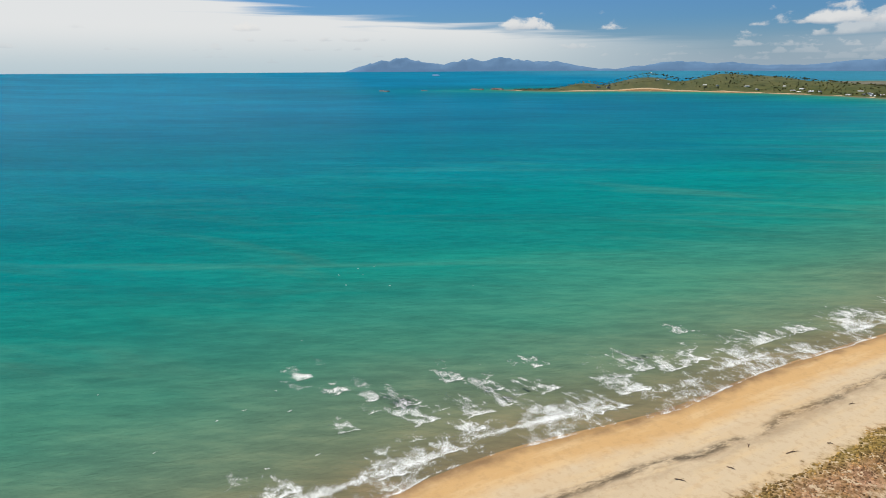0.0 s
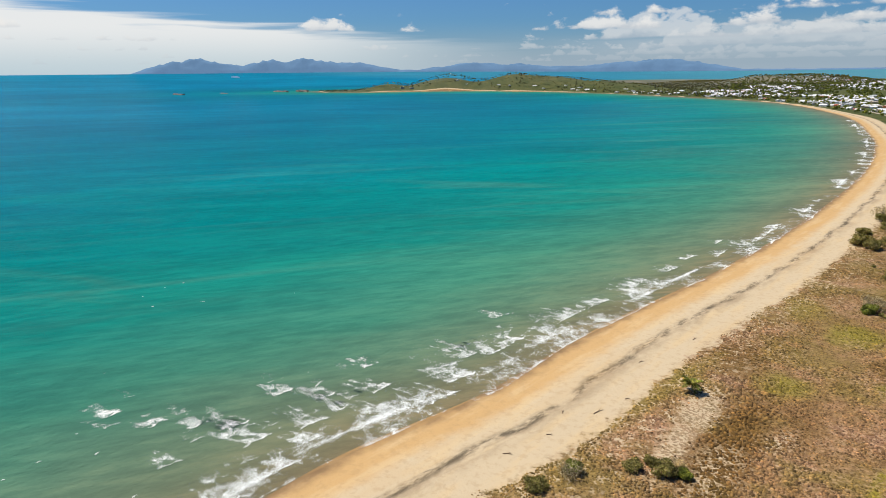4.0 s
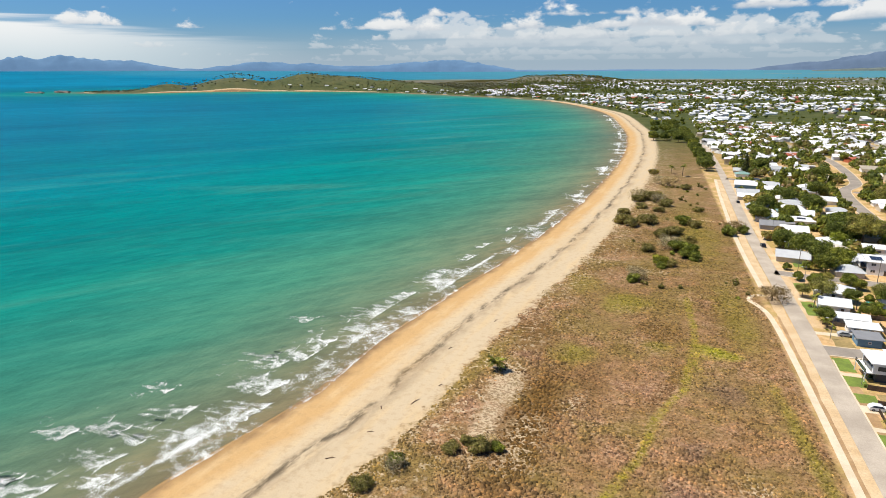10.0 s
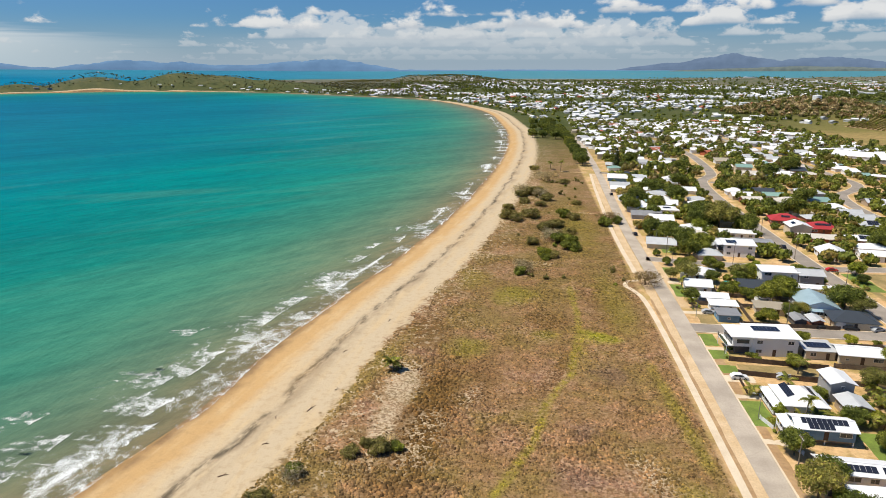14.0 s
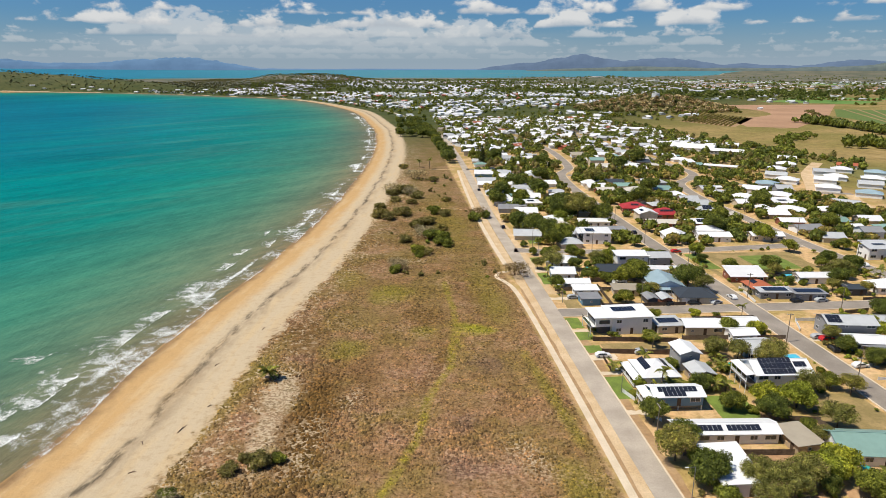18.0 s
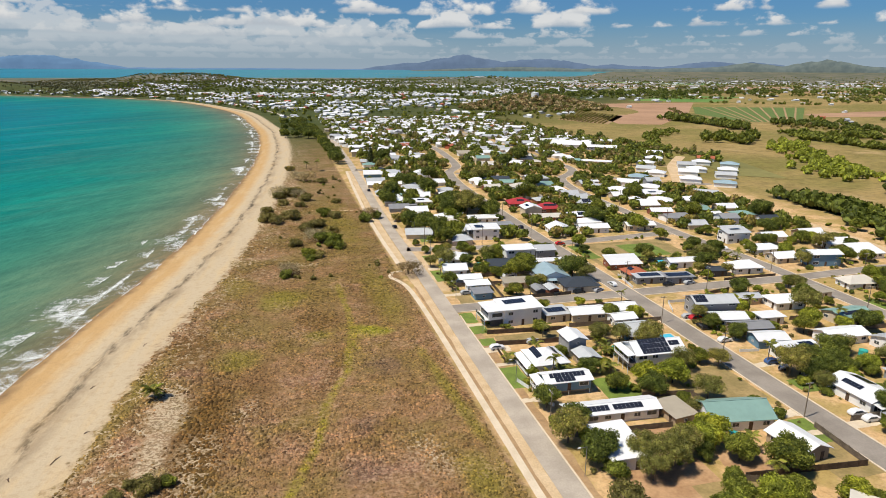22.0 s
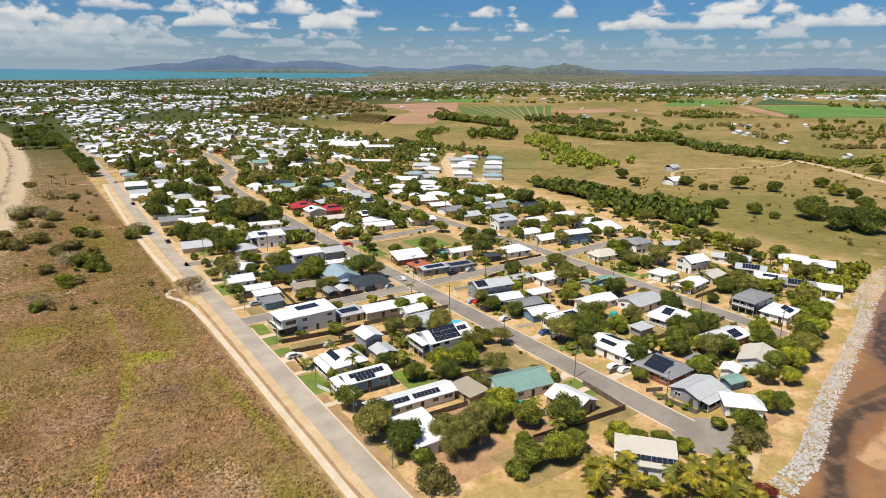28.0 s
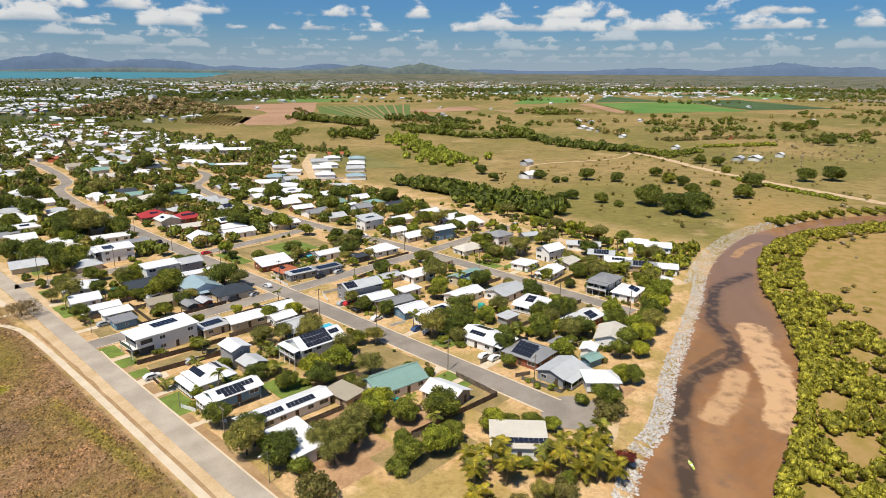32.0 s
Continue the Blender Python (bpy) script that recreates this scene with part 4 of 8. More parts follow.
def house(x, y, w, l, h=2.8, kind="gable", roof="white", wall="white", rot=0.0, rise=None, over=0.6, solar=None, stilts=0.0, deck=None, garage=None, label="", windows=True, z=None, rear=True):
    """solar: (plane, rows, columns, shift along, shift up). deck: side with a verandah. garage: side with a roller door."""
    base = z if z is not None else 0.0
    storeys = "two-storey " if h + stilts > 4.5 else "raised " if stilts > 1.2 else ""
    names = {"white": "white", "cream": "cream", "pale": "pale grey", "grey": "grey", "dark": "charcoal", "green": "green", "blue": "blue-grey", "red": "red", "rust": "orange", "tan": "tan"}
    label = label or "%s%s-walled house with a %s metal %s roof" % (storeys, wall, names[roof], {"gable": "gable", "hip": "hipped", "flat": "low-pitched"}[kind])
    ob = thing("house", pose(x, y, base, 0, 0, rot), label, "house", "houses of the beach suburb")
    short = min(w, l)
    rise = rise if rise is not None else (short / 2 * 0.32 if kind != "flat" else short * 0.05)
    f0 = stilts
    bm = bmesh.new()
    box(w, l, h + 0.02, 0, 0, f0, bm)
    if kind == "gable":
        turn = w > l
        s = (w if turn else l) / 2
        for sg in (-1, 1):
            tri = [(-short / 2, sg * (s - 0.02), f0 + h), (short / 2, sg * (s - 0.02), f0 + h), (0, sg * (s - 0.02), f0 + h + rise - 0.05)]
            tri += [(q[0], q[1] - sg * 0.2, q[2]) for q in tri]
            if turn:
                tri = [(-q[1], q[0], q[2]) for q in tri]
            vs = [bm.verts.new(q) for q in tri]
            for f in ((0, 1, 2), (3, 5, 4), (0, 3, 4, 1), (1, 4, 5, 2), (2, 5, 3, 0)):
                bm.faces.new([vs[i] for i in f])
    part("wall", bm, WALL[wall], ob)
    vs, fs = roof_shape(kind, w, l, rise, over)
    part("roof", slab([(q[0], q[1], q[2] + f0 + h + 0.01) for q in vs], fs, 0.14), ROOF[roof], ob)
    if kind == "gable":
        long_w = w > l
        part("ridge_cap", box(*((max(w, l) + 2 * over, 0.35, 0.08) if long_w else (0.35, max(w, l) + 2 * over, 0.08)), 0, 0, f0 + h + rise + 0.12), ROOF[roof], ob)
    if stilts > 0.5:
        nx, ny = max(2, int(w / 3.5)), max(2, int(l / 3.5))
        for i in range(nx):
            for j in range(ny):
                if i in (0, nx - 1) or j in (0, ny - 1):
                    shared("post", POST, ob, Matrix.Translation((-w / 2 + 0.2 + (w - 0.4) * i / (nx - 1), -l / 2 + 0.2 + (l - 0.4) * j / (ny - 1), 0)) @ Matrix.Diagonal((1.6, 1.6, stilts, 1)))
        # block under the floor; dark on high stilts for the shade of the open space
        part("lower_storey", box(w - 1.6, l - 1.6, stilts - 0.02, 0.4, 0.4, 0), WALL["dark" if stilts > 1.5 else "tan"], ob)
    if windows:
        for face, ln, off, a in (("-x", l, w / 2, -90), ("-y", w, l / 2, 0), ("+x", l, w / 2, 90), ("+y", w, l / 2, 180)):
            n = max(1, int(ln / 3.4))
            if face[0] == "+" and not rear:
                continue
            if face[0] == "+":
                n = min(n, 2)
            for k in range(n):
                u = -ln / 2 + ln * (k + 0.5) / n
                m = pose(0, 0, 0, 0, 0, a) @ Matrix.Translation((u, -off - 0.02, f0))
                if garage == face and k == 0:
                    shared("garage_door", GARAGE, ob, m @ Matrix.Translation((0, 0, 0.03)))
                elif k == n // 2 and n > 1 and face in ("-x", "-y") and face != deck:
                    shared("door", DOOR, ob, m @ Matrix.Translation((0, 0, 0.05)))
                else:
                    kd = "tall" if face == deck else ("std", "wide", "std", "small")[(k + int(x)) % 4]
                    if kd == "wide" and ln / n < 3.2:
                        kd = "std"
                    wz = 0.15 if kd == "tall" else 1.0
                    for lev in ([0, 2.8] if h > 4.5 else [0]):
                        if h > 4.5 and lev == 0 and face == deck:
                            continue
                        wd = shared("window", WINDOWS[kd][0], ob, m @ Matrix.Translation((0, 0, wz + lev)))
                        shared("pane", WINDOWS[kd][1], wd, Matrix.Identity(4))
    if deck:
        a, ln, off = {"-x": (-90, l, w / 2), "-y": (0, w, l / 2), "+x": (90, l, w / 2), "+y": (180, w, l / 2)}[deck]
        M = pose(0, 0, 0, 0, 0, a)
        fz = f0 + (2.8 if h > 4.5 else 0)
        part("verandah_floor", box(ln, 2.6, 0.18, 0, -off - 1.32, fz - 0.12 if fz > 0.3 else 0.02), timber, ob, m=M)
        part("verandah_roof", slab([(-ln / 2 - 0.2, -off - 2.9, fz + 2.35), (ln / 2 + 0.2, -off - 2.9, fz + 2.35), (ln / 2 + 0.2, -off - over - 0.02, fz + 2.6), (-ln / 2 - 0.2, -off - over - 0.02, fz + 2.6)], [(0, 1, 2, 3)], 0.1), ROOF[roof], ob, m=M)
        for k in range(4):
            u = -ln / 2 + 0.15 + (ln - 0.3) * k / 3
            shared("post", POST, ob, M @ Matrix.Translation((u, -off - 2.5, 0.0)) @ Matrix.Diagonal((1, 1, fz + 2.35, 1)))
        part("railing", box(ln - 0.2, 0.05, 0.12, 0, -off - 2.55, fz + 0.95, box(ln - 0.2, 0.03, 0.5, 0, -off - 2.55, fz + 0.25)), white_paint, ob, m=M)
    if solar:
        for plane, nr, nc, su, sv in (solar if isinstance(solar, list) else [solar]):
            turn = w > l
            tilt = math.atan2(rise, short / 2) if kind != "flat" else 0.05
            if kind == "flat":
                M = Matrix.Translation((su, sv, f0 + h + rise * 0.5 + 0.28)) @ Matrix.Rotation(-tilt if not turn else 0, 4, "Y")
            else:
                sg = -1 if plane[0] == "-" else 1
                mid = Vector((sg * short / 4, 0, f0 + h + rise / 2 + 0.24))
                M = Matrix.Translation(mid) @ Matrix.Rotation(sg * tilt, 4, "Y") @ Matrix.Rotation(sg * math.pi / 2, 4, "Z") @ Matrix.Translation((su, sv, 0))
                if turn:
                    M = Matrix.Rotation(math.pi / 2, 4, "Z") @ M
            for i in range(nr):
                for j in range(nc):
                    shared("solar_panel", PANEL, ob, M @ Matrix.Translation(((j - (nc - 1) / 2) * 1.07, (i - (nr - 1) / 2) * 1.76, 0)))
    return ob


# ---- plants ----
LEAF = {"dark": foliage("leaves_dark_green", (0.07, 0.092, 0.02), (0.15, 0.17, 0.038)), "mid": foliage("leaves_green", (0.105, 0.125, 0.022), (0.21, 0.225, 0.045)),
        "lime": foliage("leaves_light_green", (0.16, 0.185, 0.026), (0.30, 0.32, 0.05)), "olive": foliage("leaves_olive", (0.15, 0.135, 0.05), (0.27, 0.23, 0.09), (0.34, 0.23, 0.12)),
        "palm": foliage("leaves_palm", (0.10, 0.12, 0.026), (0.23, 0.235, 0.05), (0.36, 0.26, 0.09)), "gold": foliage("leaves_palm_yellow", (0.15, 0.15, 0.02), (0.36, 0.29, 0.035), (0.36, 0.24, 0.06)),
        "twig": foliage("twigs_brown", (0.15, 0.10, 0.06), (0.26, 0.19, 0.12)), "grey": foliage("twigs_grey", (0.26, 0.21, 0.17), (0.40, 0.34, 0.29)), "red": foliage("leaves_red", (0.16, 0.03, 0.03), (0.30, 0.07, 0.05), (0.15, 0.11, 0.04)),
        "mangrove": foliage("leaves_mangrove", (0.16, 0.155, 0.024), (0.36, 0.335, 0.06)), "gum": foliage("leaves_gum", (0.145, 0.148, 0.045), (0.27, 0.255, 0.085), (0.26, 0.18, 0.09)), "headland": foliage("headland_scrub", (0.055, 0.062, 0.028), (0.095, 0.098, 0.045), (0.15, 0.12, 0.08)), "bushland": foliage("bushland", (0.11, 0.115, 0.035), (0.20, 0.18, 0.065), (0.28, 0.21, 0.12))}


def leaf_cloud(rng, lobes, n, size, flat=0.5):
    """Quads of leaf spread over the skins of a few lobes (x, y, z, rx, rz): a crown with gaps and an uneven outline."""
    k = rng.choice(len(lobes), n, p=np.array([q[3] ** 2 for q in lobes]) / sum(q[3] ** 2 for q in lobes))
    L = np.array(lobes)[k]
    d = rng.normal(size=(n, 3))
    d[:, 2] += 0.25
    d /= np.linalg.norm(d, axis=1)[:, None]
    rad = rng.uniform(0.70, 1.18, n)[:, None]
    c = L[:, :3] + d * np.c_[L[:, 3], L[:, 3], L[:, 4]] * rad
    nrm = d + rng.normal(scale=flat, size=(n, 3))
    nrm /= np.linalg.norm(nrm, axis=1)[:, None]
    t = np.cross(nrm, rng.normal(size=(n, 3)))
    t /= np.linalg.norm(t, axis=1)[:, None]
    s = np.cross(nrm, t)
    a = (size * rng.uniform(0.6, 1.35, n))[:, None]
    b2 = a * rng.uniform(0.5, 0.9, n)[:, None]
    v = np.stack([c - t * a - s * b2 * 0.3, c + s * b2 - t * a * 0.1, c + t * a + s * b2 * 0.2, c - s * b2 + t * a * 0.15], 1).reshape(-1, 3)
    f = np.arange(4 * n).reshape(-1, 4)
    return v, f


def crown_mesh(name, rng, lobes, n, size, mat, core=0.72):
    v, f = leaf_cloud(rng, lobes, n, size, 0.85)
    bm = bmesh.new()
    for q in lobes:
        bmesh.ops.create_icosphere(bm, subdivisions=2, radius=1, matrix=Matrix.Translation(q[:3]) @ Matrix.Diagonal((q[3] * core, q[3] * core, q[4] * core, 1)))
    bm.verts.ensure_lookup_table()
    for q in bm.verts:
        q.co += Vector(rng.normal(scale=0.05, size=3)) * max(0.5, lobes[0][3])
    cv, cf = [tuple(q.co) for q in bm.verts], [[w.index for w in fc.verts] for fc in bm.faces]
    bm.free()
    m = len(v)
    me = bpy.data.meshes.new(name)
    me.from_pydata([tuple(q) for q in v] + cv, [], f.tolist() + [[i + m for i in q] for q in cf])
    me.materials.append(mat)
    return me


def lobes_for(rng, r, h, n, spread=0.62, low=0.42):
    out = [(0, 0, h * 0.68, r * 0.66, h * 0.27)]
    for i in range(n):
        a = 2 * math.pi * i / n + rng.uniform(-0.4, 0.4)
        q = r * spread * rng.uniform(0.75, 1.1)
        s = r * rng.uniform(0.34, 0.52)
        out.append((q * math.cos(a), q * math.sin(a), h * rng.uniform(low, 0.78), s, s * rng.uniform(0.65, 0.95)))
    return out


def limb(bm, a, b2, r0, r1, n=6):
    a, b2 = Vector(a), Vector(b2)
    q = (b2 - a).to_track_quat("Z", "Y").to_matrix().to_4x4()
    bmesh.ops.create_cone(bm, cap_ends=True, segments=n, radius1=r0, radius2=r1, depth=(b2 - a).length, matrix=Matrix.Translation((a + b2) / 2) @ q)


def trunk_mesh(rng, h, r, spread, n=5):
    bm = bmesh.new()
    limb(bm, (0, 0, -0.2), (0.1, 0.05, h * 0.42), r, r * 0.7, 8)
    for i in range(n):
        a = 2 * math.pi * i / n + rng.uniform(-0.4, 0.4)
        limb(bm, (0.1, 0.05, h * 0.38), (spread * math.cos(a), spread * math.sin(a), h * rng.uniform(0.58, 0.74)), r * 0.5, r * 0.18, 5)
    return mesh_of("trunk", bm, bark)


PLANTS = {}


def plant_kind(key, r, h, n_lobes, leaves, size, mat, seed, core=0.62, low=0.42, spread=0.62, trunk=0.22):
    rng = np.random.default_rng(seed)
    lobes = lobes_for(rng, r, h, n_lobes, spread, low)
    PLANTS[key] = (crown_mesh("crown", rng, lobes, leaves, size, LEAF[mat], core), trunk_mesh(rng, h, trunk, r * 0.55), r, h)


for i in range(3):
    plant_kind("shade%d" % i, 4.0, 7.0, 9, 6460, 0.194, "dark", 10 + i)
    plant_kind("round%d" % i, 3.6, 6.2, 8, 5700, 0.187, "mid", 20 + i)
    plant_kind("lime%d" % i, 3.4, 6.0, 8, 5320, 0.187, "lime", 30 + i)
    plant_kind("gum%d" % i, 4.2, 9.5, 12, 6080, 0.173, "gum", 40 + i, 0.5, 0.5, 0.75, 0.26)
    plant_kind("bush%d" % i, 2.2, 2.6, 7, 2280, 0.166, "mid", 50 + i, 0.75, 0.25, 0.6, 0.12)
    plant_kind("scrub%d" % i, 2.2, 2.2, 7, 2090, 0.151, "olive", 60 + i, 0.6, 0.22, 0.7, 0.1)
    plant_kind("mangrove%d" % i, 2.8, 3.4, 9, 2660, 0.180, "mangrove", 70 + i, 0.75, 0.25, 0.7, 0.12)
rng_p = np.random.default_rng(93)
tiers = [(0, 0, 1.6 + 0.95 * k, 3.0 * (1 - k / 13) + 0.2, 0.62) for k in range(13)]
PLANTS["pine"] = (crown_mesh("crown", rng_p, tiers, 5200, 0.16, foliage("leaves_pine", (0.030, 0.040, 0.016), (0.055, 0.07, 0.028)), 0.6), trunk_mesh(rng_p, 13.0, 0.28, 0.8), 3.0, 14.0)
plant_kind("red", 2.6, 3.6, 7, 2280, 0.173, "red", 90, 0.7, 0.3)
plant_kind("bare", 2.8, 3.0, 8, 1300, 0.13, "grey", 91, 0.2, 0.3, 0.7, 0.1)
plant_kind("bare_big", 5.2, 5.2, 11, 3200, 0.15, "twig", 92, 0.15, 0.35, 0.75, 0.28)
TREE_LABEL = {"shade": "dense dark green shade tree with a spreading crown", "round": "rounded mid-green garden tree", "lime": "light green leafy garden tree", "gum": "tall olive-green gum tree with an open crown",
              "bush": "low green garden shrub", "scrub": "low olive-brown coastal scrub bush", "pine": "tall dark conical pine", "mangrove": "yellow-green mangrove bush beside the creek", "red": "dark red-leaved bush beside the rocks", "bare": "nearly leafless grey twiggy bush"}


def plant(key, x, y, s=1.0, z=None, label="", sz=None):
    crown, trunk, r, h = PLANTS[key]
    word = key.rstrip("0123456789").split("_")[0]
    low = word in ("bush", "scrub", "mangrove", "red") or key == "bare"
    rot = (x * 37.7 + y * 11.3) % 360
    ob = thing("shrub" if low else "tree", pose(x, y, (z if z is not None else z_at(x, y)) - 0.05, 0, 0, rot) @ Matrix.Diagonal((s, s, sz or s, 1)), label or TREE_LABEL[word], "bush" if low else "tree", "trees and shrubs of the suburb")
    shared("trunk", trunk, ob, Matrix.Identity(4))
    shared("crown", crown, ob, Matrix.Identity(4))
    return ob


def frond_mesh(mat, ln=2.6, droop=1.0, seed=0):
    """An arching rib with leaflets down both sides."""
    rng = np.random.default_rng(seed)
    vs, fs = [], []
    n = 9
    pts = [(ln * t * (1 - 0.12 * t * droop), 0.0, ln * (0.42 * t - 0.72 * droop * t * t)) for t in np.linspace(0, 1, n)]
    for i in range(n - 1):
        (x0, _, z0), (x1, _, z1) = pts[i], pts[i + 1]
        wd = 0.06 * (1 - i / n)
        k = len(vs)
        vs += [(x0, -wd, z0), (x0, wd, z0), (x1, wd, z1), (x1, -wd, z1)]
        fs.append((k, k + 1, k + 2, k + 3))
        for sg in (-1, 1):
            for q in range(2):
                u = (q + 0.5) / 2
                bx, bz = x0 + (x1 - x0) * u, z0 + (z1 - z0) * u
                w = ln * (0.30 - 0.17 * abs(2 * (i + u) / n - 0.8)) * rng.uniform(0.8, 1.15)
                k = len(vs)
                vs += [(bx - 0.09, 0, bz), (bx + 0.09, 0, bz), (bx + 0.34 * w + 0.05, sg * w, bz - 0.38 * w), (bx + 0.34 * w - 0.05, sg * w, bz - 0.40 * w)]
                fs.append((k, k + 1, k + 2, k + 3))
    me = bpy.data.meshes.new("frond")
    me.from_pydata(vs, [], fs)
    me.materials.append(mat)
    return me


FRONDS = {k: [frond_mesh(LEAF[k], 2.7, 0.75, 1), frond_mesh(LEAF[k], 2.5, 1.15, 2)] for k in ("palm", "gold")}
palm_bark = worn("palm_bark", rgb(150, 132, 108), rgb(112, 98, 80), vary=0.3, scale=2.0, fine=6, relief=0.3)


def palm_trunk(h, lean):
    bm = bmesh.new()
    n = 5
    for i in range(n):
        t0, t1 = i / n, (i + 1) / n
        limb(bm, (lean * t0 * t0, 0, h * t0 - (0.15 if i == 0 else 0)), (lean * t1 * t1, 0, h * t1), 0.19 - 0.06 * t0, 0.19 - 0.06 * t1, 7)
    return mesh_of("trunk", bm, palm_bark)


PALM_TRUNKS = {h: palm_trunk(h, 0.35) for h in (2.2, 4.5, 6.5)}


def palm(x, y, h=4.5, s=1.0, kind="palm", n=13, label="", z=None):
    rng = np.random.default_rng(int(abs(x * 91 + y * 17)))
    ob = thing("palm_tree", pose(x, y, z if z is not None else z_at(x, y), 0, 0, rng.uniform(0, 360)) @ Matrix.Diagonal((s, s, s, 1)),
               label or ("yellow-green coconut palm with drooping fronds" if kind == "gold" else "green garden palm with a slim trunk"), "palm tree", "palms of the suburb")
    shared("trunk", PALM_TRUNKS[h], ob, Matrix.Identity(4))
    for i in range(n):
        m = Matrix.Translation((0.35, 0, h - 0.05)) @ pose(0, 0, 0, 0, rng.uniform(-48, 22), 360 * i * 0.381966 + rng.uniform(-12, 12))
        shared("frond", FRONDS[kind][i % 2], ob, m)
    return ob

# ---- houses ----
TAKEN = []  # x, y, half diagonal


def lot(x, y, w, l, *a, **k):
    TAKEN.append((x, y, 0.5 * math.hypot(w, l) * 0.92))
    return house(x, y, w - 1.1, l - 1.1, *a, **k)  # sizes are taken at the eaves


# beachfront block, creek end
beach_house = lot(72, 182, 14.0, 10.0, 5.7, "flat", "white", "white", 2, rise=0.5, solar=("-", 2, 7, -1.0, 1.5), label="modern white two-storey beach house with balcony and solar panels")
part("wing", box(5.6, 8.0, 3.0, -8.9, -0.2, 2.7), WALL["white"], beach_house)
part("wing_roof", box(7.2, 9.6, 0.22, -8.9, -0.2, 5.75), ROOF["white"], beach_house)
part("glazing", box(0.06, 6.6, 2.1, -11.76, -0.2, 3.1), glass, beach_house)
part("glazing", box(3.4, 0.06, 1.2, -8.9, -4.26, 3.7), glass, beach_house)
# dark block painted for the shade of the open recess below the wing
part("lower_storey", box(4.2, 6.6, 2.68, -8.3, 0.3, 0), WALL["dark"], beach_house)
part("balcony", box(1.6, 8.0, 0.2, -12.6, -0.2, 2.7), white_paint, beach_house)
part("railing", box(0.06, 8.0, 1.0, -13.35, -0.2, 2.9), glass, beach_house)
for k in (-4.0, 3.6):
    shared("post", POST, beach_house, Matrix.Translation((-13.2, k, 0)) @ Matrix.Diagonal((1.5, 1.5, 2.7, 1)))
lot(84.5, 180.5, 9, 8, 2.7, "flat", "pale", "cream", solar=("-", 2, 6, 0, 0))
lot(95, 178.5, 13, 8, 2.8, "gable", "white", "cream", -4)
lot(108.5, 179, 9.5, 8, 2.8, "gable", "white", "white", -3, solar=None)
lot(104, 171, 8.5, 6.5, 2.8, "gable", "white", "white")
lot(103, 162, 10, 8, 2.9, "gable", "pale", "blue", deck="-y", label="white and blue house with a pale metal roof and deck")
lot(79, 155.5, 6.5, 8, 5.2, "gable", "white", "grey", label="tall white metal shed with a gable roof")
lot(79.5, 147.2, 6.5, 7, 2.9, "gable", "pale", "tan", label="low grey metal shed beside a taller one")
lot(67.5, 148.5, 10.5, 11, 3.2, "hip", "white", "white", solar=[("-", 1, 6, -0.5, -0.6), ("+", 1, 4, 0, 0)], rise=2.3, deck="-x")
lot(67, 134.5, 13, 6.8, 2.7, "gable", "white", "blue", -2, stilts=1.3, deck="-x", solar=[("-", 1, 9, 0, 0.5), ("-", 1, 5, -1, -1.0)])
lot(72, 119.8, 23.5, 6.6, 2.8, "gable", "white", "white", -3, solar=[("-", 1, 8, -5.5, -0.2), ("-", 1, 7, 3.6, -0.2)], label="long narrow white house with solar panels")
lot(66, 106, 8.5, 14, 2.9, "flat", "white", "white", -5, rise=0.6, label="white flat-roofed house half hidden by trees")
lot(87, 116, 6.5, 9, 2.4, "flat", "tan", "tan", 4, rise=0.3, label="brown low-pitched carport beside the long house")
lot(99.5, 111.5, 16, 10.5, 2.9, "gable", "green", "white", -8, rise=2.2, label="white house with a wide green gable roof")
lot(105, 97.5, 8.5, 10.5, 2.8, "gable", "white", "tan", 6, rise=1.5)
lot(97.5, 142.5, 15.5, 9.5, 5.4, "gable", "white", "white", -2, deck="-x", solar=[("-", 3, 8, -1.2, 0), ("-", 1, 3, 5.0, 0.4)], rise=2.0, label="large white two-storey house covered in solar panels")
lot(100.2, 71.2, 12.7, 10, 3.2, "flat", "cream", "white", -49, rise=0.8, solar=("-", 1, 9, 1.5, -2.6), label="white house with a pale low roof and solar panels")
# beachfront block past the first side street
lot(68, 249.5, 13.5, 10, 2.9, "hip", "white", "white", -12, rise=1.9)
lot(64.5, 234.5, 10, 9.5, 2.9, "gable", "white", "white", -6)
lot(67, 222.5, 10, 6.5, 2.5, "gable", "white", "grey", -4)
lot(68, 214.2, 9.5, 6, 2.5, "flat", "white", "white", -3)
lot(67, 205.5, 7.5, 6.5, 2.5, "flat", "grey", "blue")
lot(99.5, 219, 12.5, 14, 3.0, "gable", "blue", "white", -5, deck="-y", rise=2.1)
lot(105.5, 206, 14, 10.5, 2.7, "hip", "dark", "cream", -6, rise=2.0, garage="-y")
lot(97, 247, 14, 8, 5.4, "flat", "white", "white", -3, rise=0.4, label="long two-storey white building with a flat roof")
lot(108, 246, 9.5, 9, 5.0, "gable", "pale", "grey", -3)
lot(104, 235.5, 19, 5, 2.6, "flat", "white", "white", -7)
lot(88.5, 204, 4.5, 6.5, 2.5, "gable", "grey", "dark", garage="-y", label="small grey metal garage", windows=False)
lot(93.6, 203.6, 4.5, 6.5, 2.5, "gable", "pale", "brick", garage="-y", label="small pink-red garage with a pale roof", windows=False)
lot(83, 214, 10, 7, 2.4, "flat", "tan", "cream", -6, label="low cream-walled shed with a flat roof")
